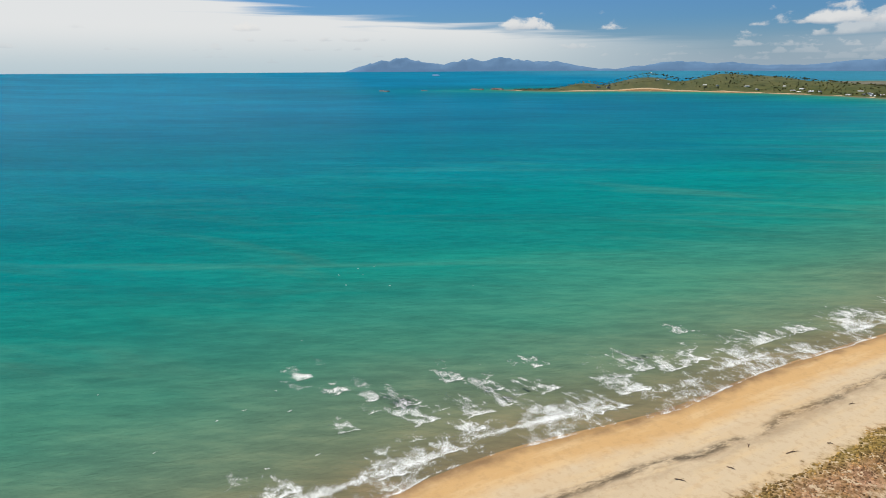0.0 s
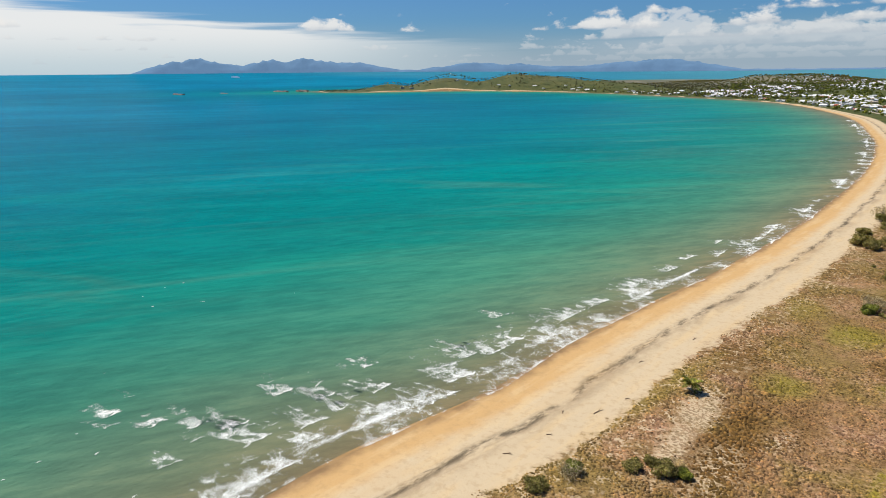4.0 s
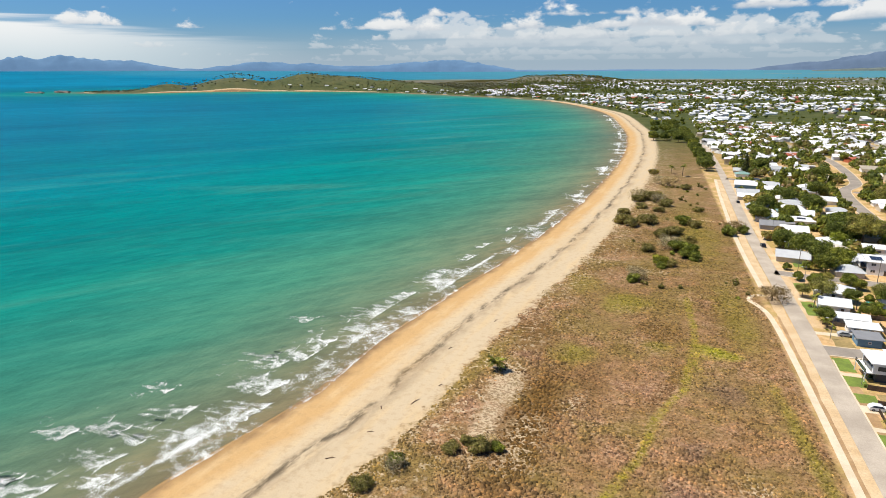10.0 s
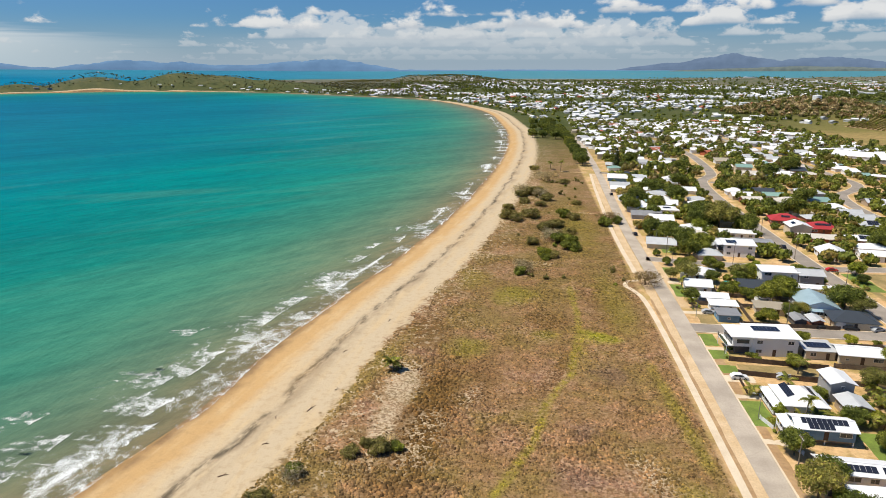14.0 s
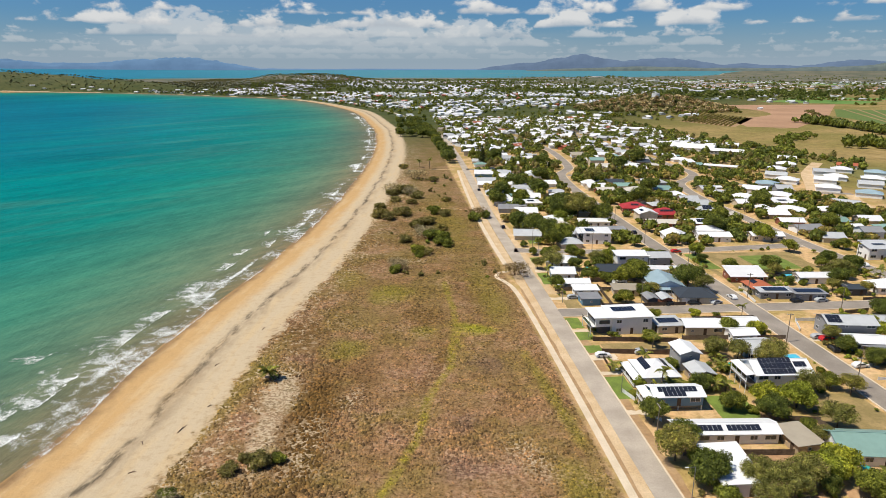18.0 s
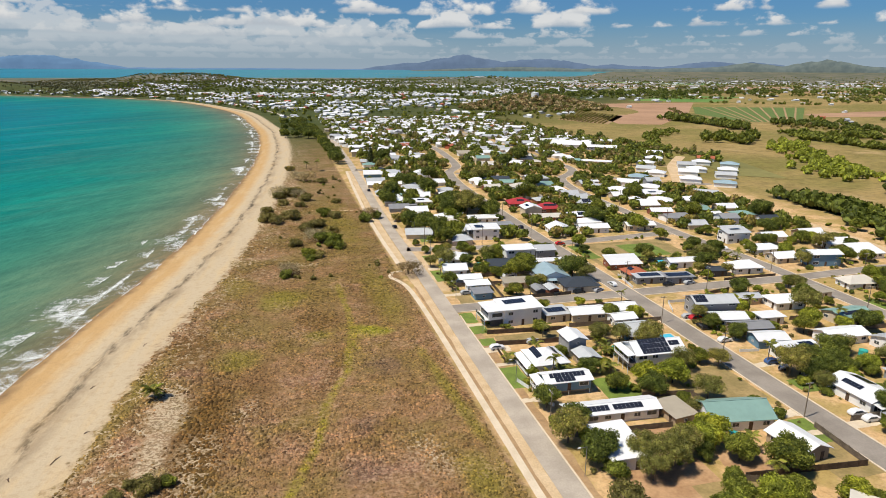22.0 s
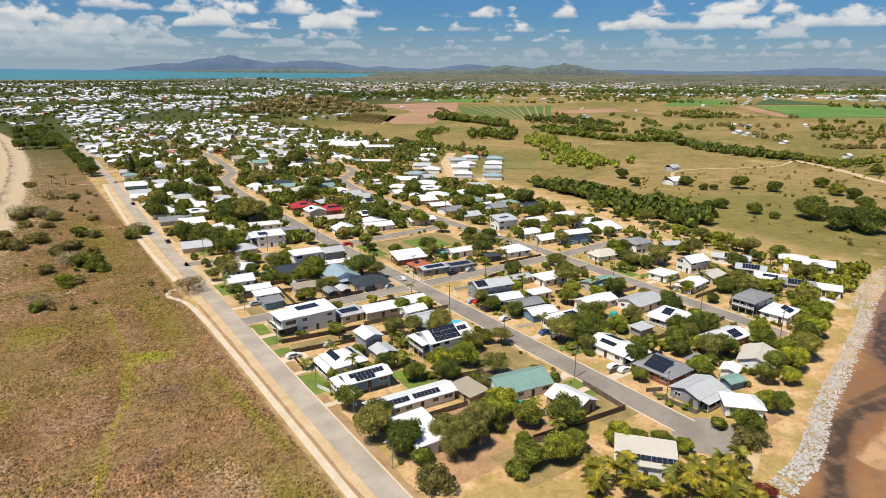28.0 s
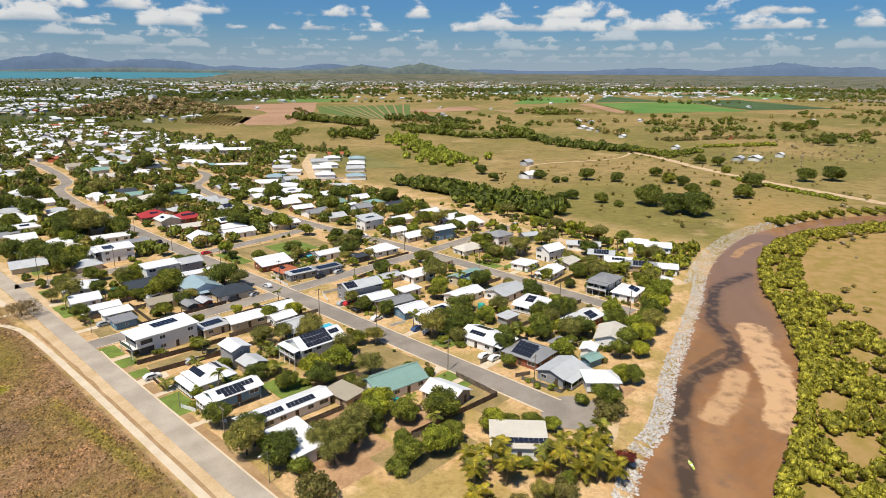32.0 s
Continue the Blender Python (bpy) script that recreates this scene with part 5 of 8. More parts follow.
# between the second and third streets, creek end
lot(138.5, 172.5, 15.5, 9, 5.0, "gable", "pale", "grey", -8, rise=1.5, solar=("-", 2, 4, -5.0, 0))
lot(137.5, 162.8, 12, 7.5, 2.9, "gable", "white", "white", -10)
lot(139.5, 154.5, 13, 7, 2.8, "gable", "grey", "tan", -7)
lot(139, 146, 10.5, 7.5, 2.8, "gable", "white", "blue", -8)
lot(141.5, 137.5, 15, 6, 2.8, "flat", "white", "white", -4, solar=("-", 2, 4, 3.5, 0))
lot(138.5, 112.5, 10.5, 13.5, 2.9, "gable", "white", "white", 4, rise=1.4, deck="-y", solar=[("+", 2, 5, 2, 0), ("-", 1, 5, -1, 0)], label="white house with solar panels and solar water heating")
lot(139, 96, 11.5, 12.5, 2.8, "hip", "grey", "brick", 3, rise=2.2, solar=("-", 3, 6, 0, 0), garage="-x")
lot(136, 83.5, 12, 9, 2.8, "gable", "pale", "grey", 2, deck="-y")
lot(137.5, 72.3, 9.5, 7.5, 3.0, "hip", "white", "white", -47, rise=1.6, stilts=0.7, label="square white cottage raised on a grey base beside the creek")
lot(167, 85, 12.5, 10, 2.8, "gable", "cream", "white", 22, rise=1.6)
lot(172.5, 99, 14.5, 8.5, 2.8, "gable", "white", "brick", -2, solar=("-", 2, 4, 2, 0))
lot(174, 119.5, 11, 11, 2.9, "hip", "white", "white", 8, rise=1.9, solar=("-", 2, 3, 0, 0), deck="-x")
lot(176, 134, 14.5, 10, 2.9, "gable", "pale", "white", 2)
lot(163, 143, 15, 8, 2.8, "gable", "white", "white", 0)
lot(178.5, 155.5, 14, 10, 2.8, "gable", "green", "cream", 2, solar=("-", 1, 8, 0, 0))
lot(168, 172, 12, 9, 2.8, "hip", "white", "white", -5)
lot(156, 178, 12, 6, 2.7, "gable", "pale", "tan", -5)
lot(152, 160.5, 9, 5.5, 2.6, "flat", "white", "white", -4)
lot(151, 93.5, 6.5, 5, 2.4, "flat", "grey", "grey", label="small grey metal garden shed", windows=False)
lot(154, 85.5, 6, 5, 2.4, "gable", "white", "white", 20, label="small white garden shed", windows=False)
lot(148.5, 81.5, 6, 4.5, 2.3, "gable", "green", "blue", -10, label="small green-roofed garden shed", windows=False)
lot(157, 118, 7, 5, 2.4, "flat", "pale", "grey", label="open grey carport with a trailer inside", windows=False)
lot(186, 178, 11, 9, 2.8, "hip", "tan", "cream")
# second to third street, past the side street
lot(133.5, 213, 9, 9, 2.7, "hip", "rust", "cream", 0, rise=1.8, solar=("-", 1, 3, 0, 0), label="cream house with a yellow-orange tiled roof")
lot(136, 206.5, 13, 6, 2.7, "flat", "pale", "grey", -5, solar=("-", 2, 8, 0, 0))
lot(147, 204, 12, 6, 2.7, "flat", "grey", "grey", -5, solar=("-", 2, 9, 0, 0))
lot(182, 209.5, 13, 9, 2.8, "hip", "white", "white", -6, rise=2.0)
lot(161, 222, 14, 7, 2.8, "gable", "white", "white", -4)
lot(167, 208, 9, 6, 2.7, "gable", "dark", "dark", -4)
# past the third street
lot(208, 110.5, 12, 9, 2.9, "hip", "grey", "grey", 4, stilts=2.4, deck="-x")
lot(208, 101, 12.5, 9.5, 2.8, "hip", "white", "white", 8, solar=("-", 2, 4, 0, 0))
lot(230, 97, 7.5, 5, 2.4, "flat", "white", "white", 8, label="open-sided white carport near the creek", windows=False)
lot(210, 150, 10, 9, 2.8, "hip", "white", "white", 8)
lot(209, 136, 11, 8, 2.9, "gable", "white", "white", 8, deck="-x")
lot(224, 138, 11, 8, 2.8, "gable", "cream", "cream", 8)
lot(254, 148, 16, 8, 2.8, "gable", "pale", "white", -60, solar=("-", 2, 5, 0, 0))
lot(246, 134, 12, 8.5, 2.8, "gable", "pale", "grey", -62, solar=("-", 2, 6, 0, 0))
lot(241, 123, 12, 9, 2.8, "gable", "white", "white", -62, solar=("-", 1, 5, 0, 0))
lot(242, 113, 13, 8.5, 2.8, "gable", "grey", "tan", -62, solar=("-", 2, 6, 0, 0))
lot(246, 105, 12, 8, 2.8, "gable", "white", "white", -62)
lot(268, 118, 12, 9, 2.9, "gable", "white", "white", -62, stilts=2.2)
lot(276, 132, 12, 9, 2.8, "hip", "white", "white", -62)
lot(249, 176, 9.5, 7, 3.2, "gable", "pale", "grey", -20, label="pale metal shed on dry grass", windows=False)
lot(221, 210, 14.5, 8, 5.4, "gable", "white", "blue", -10)
lot(228, 168, 10, 8, 2.8, "hip", "tan", "cream", 5)
# past the park
lot(137.5, 352, 15, 12, 2.8, "hip", "red", "brick", -8, rise=2.6, solar=("-", 1, 4, 0, 0), label="house with a broad red hipped roof")
lot(149, 335, 14, 12, 2.8, "hip", "red", "brick", -5, rise=2.6, solar=("-", 1, 7, 0, 0), label="house with a bright red hipped roof")
lot(138, 313, 17, 9, 2.8, "gable", "cream", "brick", -8)
lot(134, 286, 12, 13, 2.8, "gable", "white", "white", -6, rise=2.1)
lot(152, 285, 16, 9, 2.8, "gable", "white", "white", -6)
lot(178, 284, 16, 8, 2.8, "gable", "white", "cream", -6, solar=("-", 1, 7, 0, 0))
lot(94, 286, 14, 10, 5.4, "flat", "white", "white", -6, rise=0.6, deck="-x", solar=("-", 3, 4, -3, 0), label="modern white two-storey house with balcony and solar panels")
lot(103, 318, 17, 8, 2.8, "flat", "white", "white", -6)
lot(105, 301, 18, 6.5, 2.8, "flat", "grey", "tan", -4)
lot(69.5, 322, 12.5, 14, 2.9, "gable", "white", "white", -5)
lot(72, 345, 13, 12, 2.9, "gable", "white", "white", -5)
lot(300, 622, 42, 22, 4.2, "gable", "white", "white", -35, label="large white school building with a broad roof")
lot(318, 596, 38, 12, 3.6, "gable", "white", "grey", -35, label="long white school building")
lot(268, 500, 30, 9, 3.2, "flat", "white", "cream", -35)

# the estate of new white houses by the dirt road
rng = np.random.default_rng(5)
for k, (x, y) in enumerate(((351.5, 545), (330, 512), (306, 487), (289, 458), (284, 436), (260, 421), (240, 402), (244, 380), (218, 376), (335, 470), (357, 480), (372, 462), (312, 434), (328, 446), (293, 404), (331, 414), (350, 436), (306, 382), (376, 500), (225, 338), (246, 334), (268, 352))):
    kind = "hip" if k % 3 else "gable"
    lot(x, y, 15.5, 12, 3.0, kind, ("white", "white", "white", "pale", "white", "blue")[k % 6] if (x, y) != (376, 500) else "rust", "white", -35 + rng.uniform(-6, 6), windows=False, label="new white house with a broad pale metal roof" if (x, y) != (376, 500) else "house with a broad orange roof on the new estate")

# remaining lots along the streets
ROOF_PICK = ["white"] * 13 + ["cream"] * 3 + ["pale"] * 4 + ["grey", "green", "dark", "tan"]
WALL_PICK = ["white"] * 4 + ["cream"] * 3 + ["grey"] * 2 + ["tan", "blue", "brick"]


def road_gap(x, y):
    return min(float(dist_line(np.array([[x, y]], float), ln)[0]) - hw for ln, hw in ROAD_LINES)


def free(x, y, r, k=1.0):
    return all((x - a) ** 2 + (y - c) ** 2 > (r + k * d) ** 2 for a, c, d in TAKEN)


def fill(cols, y0, y1, step, chance=0.94, simple=True):
    for cx in cols:
        y = y0
        while y < y1:
            x, yy = cx + rng.uniform(-2.5, 2.5), y + rng.uniform(-1.5, 1.5)
            w, l = rng.uniform(10.5, 15), rng.uniform(8, 11)
            if rng.random() < chance and free(x, yy, 5.2) and road_gap(x, yy) > 5.5:
                k = rng.random()
                lot(x, yy, w, l, 2.45 if k < 0.94 else 5.0, "hip" if rng.random() < 0.4 else "gable" if rng.random() < 0.75 else "flat", rng.choice(ROOF_PICK), rng.choice(WALL_PICK), rng.uniform(-10, 3),
                    rise=rng.uniform(1.4, 2.1), windows=not simple, rear=False, solar=("-", int(rng.integers(1, 3)), int(rng.integers(3, 7)), 0, 0) if rng.random() < 0.22 and yy < 420 else None)
                if rng.random() < 0.5 and free(x + 9, yy + 4, 2.5) and road_gap(x + 9, yy + 4) > 4:
                    lot(x + 9, yy + 4, rng.uniform(4, 6.5), rng.uniform(4.5, 6.5), 2.4, "flat" if rng.random() < 0.5 else "gable", rng.choice(["white", "pale", "grey", "green"]), "grey", rng.uniform(-8, 3), windows=False, label="small pale metal backyard shed")
            y += step


fill((70, 86, 104), 206, 262, 15, 0.6, simple=False)
fill((137, 160, 178), 82, 262, 16, 0.5, simple=False)
fill((211, 232, 250), 118, 262, 16.5, 0.85, simple=False)
fill((64, 82, 104), 280, 490, 15.5, 0.92)
fill((136, 157, 178), 282, 450, 15.5, 0.9)
fill((209, 230, 252), 280, 420, 16, 0.92)
fill((72, 98, 120, 172, 196, 216, 252), 500, 640, 17, 0.8)

# ---- planted by hand: trees that stand out ----
for key, x, y, s in (("gum0", 57.5, 112, 0.8), ("shade0", 60.5, 104, 0.9), ("gum1", 69.5, 102, 0.62), ("gum2", 73, 98.0, 0.78), ("gum0", 79.5, 101.5, 0.7), ("gum1", 68.5, 95.5, 0.6), ("lime0", 88, 104.5, 1.0), ("round0", 90, 97, 0.85), ("lime1", 84.5, 103, 0.95),
                     ("bush0", 62, 98.5, 1.1), ("scrub0", 59.5, 90, 1.5), ("shade1", 58.8, 127, 0.75), ("shade2", 97.5, 92, 0.95), ("lime2", 88.5, 131.5, 0.95), ("lime0", 96.5, 131, 1.0), ("shade0", 80, 131, 0.62),
                     ("round1", 80, 85, 0.8), ("lime1", 86.5, 82.5, 0.95), ("round2", 83, 90, 0.55), ("round0", 92, 83.5, 0.7), ("bush1", 76, 84, 1.1)):
    plant(key, x, y, s * 1.18)
    TAKEN.append((x, y, 2.6 * s))
for key, x, y, s in (("round1", 105, 77, 0.6), ("lime0", 111.5, 69.5, 0.55), ("round2", 109, 73.5, 0.6), ("scrub1", 126.5, 63.5, 1.35), ("round0", 146, 67.5, 0.75), ("lime0", 172, 78, 1.0), ("lime1", 201, 86, 1.0), ("round0", 166, 80, 0.9),
                     ("lime2", 179, 83, 0.9), ("shade1", 158, 77.5, 0.7), ("gum2", 130, 127, 0.85), ("shade2", 134, 124, 0.85), ("shade0", 141, 125, 0.9), ("round1", 146, 129, 0.9), ("round2", 155.5, 104, 1.0), ("shade1", 139, 130.5, 0.8),
                     ("shade2", 150, 133, 0.9), ("lime1", 212, 91, 1.1), ("lime0", 186, 82, 0.95), ("round1", 193, 85, 1.0), ("lime2", 217, 93, 1.0), ("round2", 204, 91, 0.8), ("shade1", 109, 218, 1.2), ("round0", 86, 222, 1.2), ("round1", 92, 228, 1.2), ("shade0", 72, 279, 1.1)):
    plant(key, x, y, s * 1.15)
    TAKEN.append((x, y, 2.6 * s))
plant("red", 111.5, 51.5, 0.95)
for x, y, h, s, kind in ((88, 74, 2.2, 1.3, "gold"), (83, 69, 4.5, 1.15, "gold"), (88, 65, 4.5, 1.2, "gold"), (80, 66, 2.2, 1.2, "gold"), (92, 68, 2.2, 1.2, "gold"), (99.5, 59.5, 4.5, 1.2, "gold"), (103, 57, 4.5, 1.25, "gold"), (105.5, 54.5, 2.2, 1.35, "gold"),
                         (100, 55.5, 2.2, 1.3, "gold"), (107, 59, 4.5, 1.1, "gold"), (114, 58.5, 4.5, 0.95, "palm"), (112, 61, 4.5, 0.9, "palm"), (96, 61, 2.2, 1.1, "gold"), (105, 50, 2.2, 1.2, "gold")):
    palm(x, y, h, s, kind)
# the lone young palm on the dune, and scrub round it
palm(-35, 154, 2.2, 1.15, "palm", 15, label="lone young palm on a patch of bare dune sand")
for key, x, y, s, lab in (("scrub0", -30, 116.5, 1.15, ""), ("bush1", -26.5, 117.5, 0.75, ""), ("bare", -28.5, 119.5, 0.7, ""), ("scrub2", -36, 114, 0.9, ""), ("scrub1", -49, 96.5, 1.0, ""), ("scrub2", -33.5, 118, 0.7, ""),
                          ("bush2", 19, 285, 1.5, ""), ("bush0", 22.5, 282.5, 1.2, ""), ("scrub2", 12, 271, 1.3, ""), ("bush0", 8.5, 267, 1.0, ""), ("bare", -1, 250, 1.5, "grey leafless bush among dune grass"), ("bush2", -2, 246, 1.2, ""),
                          ("scrub0", 3, 292, 1.5, ""), ("scrub1", 1, 414, 2.4, ""), ("scrub2", -4, 408, 1.9, ""), ("scrub0", 6, 418, 2.1, ""), ("scrub2", 12, 399, 1.9, ""), ("scrub1", -10.6, 345, 2.1, ""), ("scrub0", -6, 339, 1.9, ""), ("scrub2", -11, 350, 1.6, ""),
                          ("scrub1", 2, 348, 2.2, ""), ("scrub2", 13.4, 326, 2.0, ""), ("scrub0", 9, 320, 1.8, ""), ("scrub1", 16, 330, 1.6, ""), ("bush1", 20, 352, 1.9, ""), ("scrub0", 25.6, 347, 1.7, ""), ("bush2", 16, 296, 2.0, ""), ("bush0", 21, 292, 1.9, ""), ("bare", 12, 300, 1.9, ""),
                          ("scrub2", -11, 369, 1.6, ""), ("bush1", 41, 334, 1.8, ""), ("scrub0", 18, 306, 1.6, ""), ("bare", -4, 415, 2.2, ""), ("bare", 8, 408, 1.8, ""), ("bare", 16, 470, 2.4, "grey leafless bush among dune grass"), ("bare", 10, 476, 2.0, ""), ("scrub0", 26, 462, 1.6, ""),
                          ("scrub1", 4.5, 525, 1.7, ""), ("scrub2", -2, 388, 1.5, ""), ("scrub0", 8, 380, 1.4, ""), ("scrub1", 30, 388, 1.3, ""), ("scrub2", 22, 315, 1.4, ""), ("bush0", 8.3, 271, 1.6, ""), ("bare", -45, 104, 0.9, ""), ("bush1", -45.3, 105.5, 0.95, "")):
    plant(key, x, y, s, label=lab)
plant("bare_big", 46.2, 238, 1.05, label="spreading bare-branched tree on a sandy corner")
plant("bare_big", 44, 344, 1.0, label="spreading grey bare-branched tree beside the path")
plant("bush1", 48, 340, 1.5)
plant("pine", 74, 548, 1.25, label="tall dark conical pine beside red-roofed houses")
for key, x, y, s in (("shade0", 62, 312, 1.4), ("shade1", 67, 303, 1.5), ("shade2", 73, 297, 1.4), ("round0", 79, 288, 1.5), ("shade1", 94, 347, 1.8), ("shade0", 90, 335, 1.7), ("olive", 98, 330, 1.7), ("shade2", 104, 340, 1.6), ("shade0", 110, 326, 1.5), ("lime1", 87, 326, 1.2),
                     ("shade1", 66, 400, 1.4), ("shade0", 60, 372, 1.3), ("round1", 76, 380, 1.4), ("shade2", 92, 404, 1.6), ("shade0", 84, 428, 1.5), ("shade1", 104, 452, 1.6), ("shade2", 160, 300, 1.4), ("round2", 172, 318, 1.5), ("shade0", 150, 372, 1.6), ("shade1", 168, 404, 1.6),
                     ("round0", 222, 300, 1.5), ("shade2", 240, 318, 1.6), ("shade0", 214, 352, 1.5), ("lime0", 176, 282, 1.4), ("shade1", 258, 290, 1.6), ("gum0", 140, 440, 1.4), ("shade2", 118, 516, 1.7), ("shade0", 86, 560, 1.8), ("shade1", 180, 500, 1.8), ("shade2", 210, 540, 1.9)):
    plant("gum1" if key == "olive" else key, x, y, s, z=0)
    TAKEN.append((x, y, 3.2 * s))
palm(26, 520, 6.5, 1.2, "palm")
palm(18, 530, 4.5, 1.2, "palm")
for k in range(26):
    t = k / 25
    plant(("shade0", "shade1", "round1", "shade2", "round2")[k % 5], 46 - 6 * t + rng.uniform(-2, 2), 556 + 340 * t, rng.uniform(1.2, 1.6), z=0)
for k in range(30):
    plant(("shade0", "round0", "shade2")[k % 3], rng.uniform(2, 36), rng.uniform(770, 1010), rng.uniform(1.2, 1.7), z=0)

# gardens: trees and palms between the houses
picks = ["shade0", "shade1", "shade2", "round0", "round1", "round2", "lime0", "lime1", "lime2", "gum0", "gum2", "bush0", "bush1", "bush2"]
count = 0
tries = 0
while count < 300 and tries < 14000:
    tries += 1
    x, y = rng.uniform(57, 288), rng.uniform(66, 268)
    s = rng.uniform(0.5, 1.05)
    rdv = float(dist_line(np.array([[x, y]], float), RIVER)[0])
    if rdv < 26 or road_gap(x, y) < 1.6 + 2.2 * s or not free(x, y, 1.7 * s, 0.74) or (x < 84 and y < 97) or (132 < x < 176 and 238 < y < 264) or (100 < x < 118 and 118 < y < 136) or (84 < x < 118 and 80 < y < 106) or (x < 66 and 168 < y < 190) or (x < 84 and 157 < y < 171):
        continue
    plant(picks[int(rng.integers(len(picks)))], x, y, s, z=0)
    TAKEN.append((x, y, 2.2 * s))
    count += 1
count = 0
while count < 48:
    x, y = rng.uniform(58, 280), rng.uniform(75, 262)
    if (x < 84 and y < 97) or road_gap(x, y) < 2.5 or not free(x, y, 0.7, 0.72) or float(dist_line(np.array([[x, y]], float), RIVER)[0]) < 28:
        continue
    palm(x, y, (2.2, 4.5, 4.5, 6.5)[int(rng.integers(4))], rng.uniform(0.8, 1.05), "palm", 9, z=0)
    TAKEN.append((x, y, 1.6))
    count += 1
# dense corner of olive shrubs and palms by the creek
for key, x, y, s in (("scrub0", 84, 59, 1.2), ("gum1", 89, 57, 0.5), ("scrub1", 93.5, 55, 1.25), ("scrub2", 87, 54, 1.1), ("bush0", 97, 56.5, 1.0), ("scrub0", 81, 62, 1.0), ("bush1", 101, 68, 0.9), ("bush2", 96, 66, 0.9)):
    plant(key, x, y, s, z=0)
for x, y, h, s, kind in ((104, 62, 4.5, 1.1, "gold"), (109, 56, 4.5, 1.15, "gold"), (102, 52.5, 4.5, 1.1, "gold"), (107, 52, 2.2, 1.2, "gold"), (111, 57, 2.2, 1.1, "gold"), (115, 60, 4.5, 1.0, "palm"), (98, 63, 4.5, 1.0, "palm"), (90, 70, 4.5, 1.1, "gold"), (86, 71, 2.2, 1.2, "palm"), (94, 71, 4.5, 1.0, "gold")):
    palm(x, y, h, s, kind, z=0)

# ---- far woods, far roofs, fields ----
def scatter(name, pts, tv, tf, mat, label, category, turn=True):
    """Joins copies of one small mesh (verts, faces) at rows of x, y, z, size, height into one object."""
    pts = np.asarray(pts, float)
    n, m = len(pts), len(tv)
    a = np.random.default_rng(len(pts)).uniform(0, 2 * math.pi, n) if turn else np.zeros(n)
    c, s = np.cos(a)[:, None], np.sin(a)[:, None]
    X = (tv[None, :, 0] * c - tv[None, :, 1] * s) * pts[:, 3:4] + pts[:, 0:1]
    Y = (tv[None, :, 0] * s + tv[None, :, 1] * c) * pts[:, 3:4] + pts[:, 1:2]
    Z = tv[None, :, 2] * pts[:, 4:5] + pts[:, 2:3]
    v = far_np(np.stack([X, Y, Z], -1).reshape(-1, 3))
    k = len(tf[0])
    f = (np.asarray(tf)[None] + (np.arange(n) * m)[:, None, None]).reshape(-1, k)
    me = bpy.data.meshes.new(name)
    me.vertices.add(len(v))
    me.vertices.foreach_set("co", v.ravel().astype(np.float32))
    me.loops.add(f.size)
    me.loops.foreach_set("vertex_index", f.ravel().astype(np.int32))
    me.polygons.add(len(f))
    me.polygons.foreach_set("loop_start", (np.arange(len(f)) * k).astype(np.int32))
    me.polygons.foreach_set("loop_total", np.full(len(f), k, np.int32))
    me.materials.append(mat)
    me.update(calc_edges=True)
    return tagged(new(name, me), label, category, kind="stuff")


def tree_template(seed, n=44, size=0.30, lobes=5):
    """A crown of several lobes with a ragged skin of leaves, over a short trunk; about one unit wide each way."""
    r = np.random.default_rng(seed)
    lob = [(0, 0, 0.70, 0.60, 0.34)]
    for k in range(lobes):
        a = 2 * math.pi * k / lobes + r.uniform(-0.5, 0.5)
        q, w = r.uniform(0.38, 0.62), r.uniform(0.30, 0.46)
        lob.append((q * math.cos(a), q * math.sin(a), r.uniform(0.40, 0.74), w, w * r.uniform(0.55, 0.8)))
    v, f = leaf_cloud(r, lob, n, size, 0.5)
    q = []
    for lx, ly, lz, lr, lh in lob:
        t0 = r.uniform(0, 1)
        k = len(v) + len(q)
        for rad, up in ((0.55, -0.75), (0.86, -0.05), (0.50, 0.68)):
            q += [(lx + rad * lr * r.uniform(0.85, 1.15) * math.cos(a + t0), ly + rad * lr * r.uniform(0.85, 1.15) * math.sin(a + t0), lz + up * lh) for a in np.arange(6) * math.pi / 3]
        f = np.vstack([f, [[k + i + 6 * j, k + (i + 1) % 6 + 6 * j, k + (i + 1) % 6 + 6 * j + 6, k + i + 6 * j + 6] for i in range(6) for j in range(2)], [[k + 12, k + 13, k + 14, k + 15], [k + 12, k + 15, k + 16, k + 17]]])
    k = len(v) + len(q)
    q += [(0.06 * math.cos(a), 0.06 * math.sin(a), z) for z in (0.0, 0.5) for a in np.arange(4) * math.pi / 2]
    f = np.vstack([f, [[k + i, k + (i + 1) % 4, k + 4 + (i + 1) % 4, k + 4 + i] for i in range(4)]])
    return np.vstack([v, q]), f


def woods(name, xs, mat, label, smin, smax, seed=1, clear=True, leaves=44, lobes=4):
    r = np.random.default_rng(seed)
    tv, tf = tree_template(seed, leaves, 0.30 if leaves < 60 else 0.19, lobes)
    xy = np.array(xs, float)
    z, sv, rd = heights(xy)
    keep = (sv > 42) & (rd > 24) if clear else np.ones(len(xy), bool)
    xy, z = xy[keep], z[keep]
    s = r.uniform(smin, smax, len(xy))
    return scatter(name, np.c_[xy, z - 0.2, s, s * r.uniform(1.0, 1.6, len(xy))], tv, tf, LEAF[mat], label, "trees")


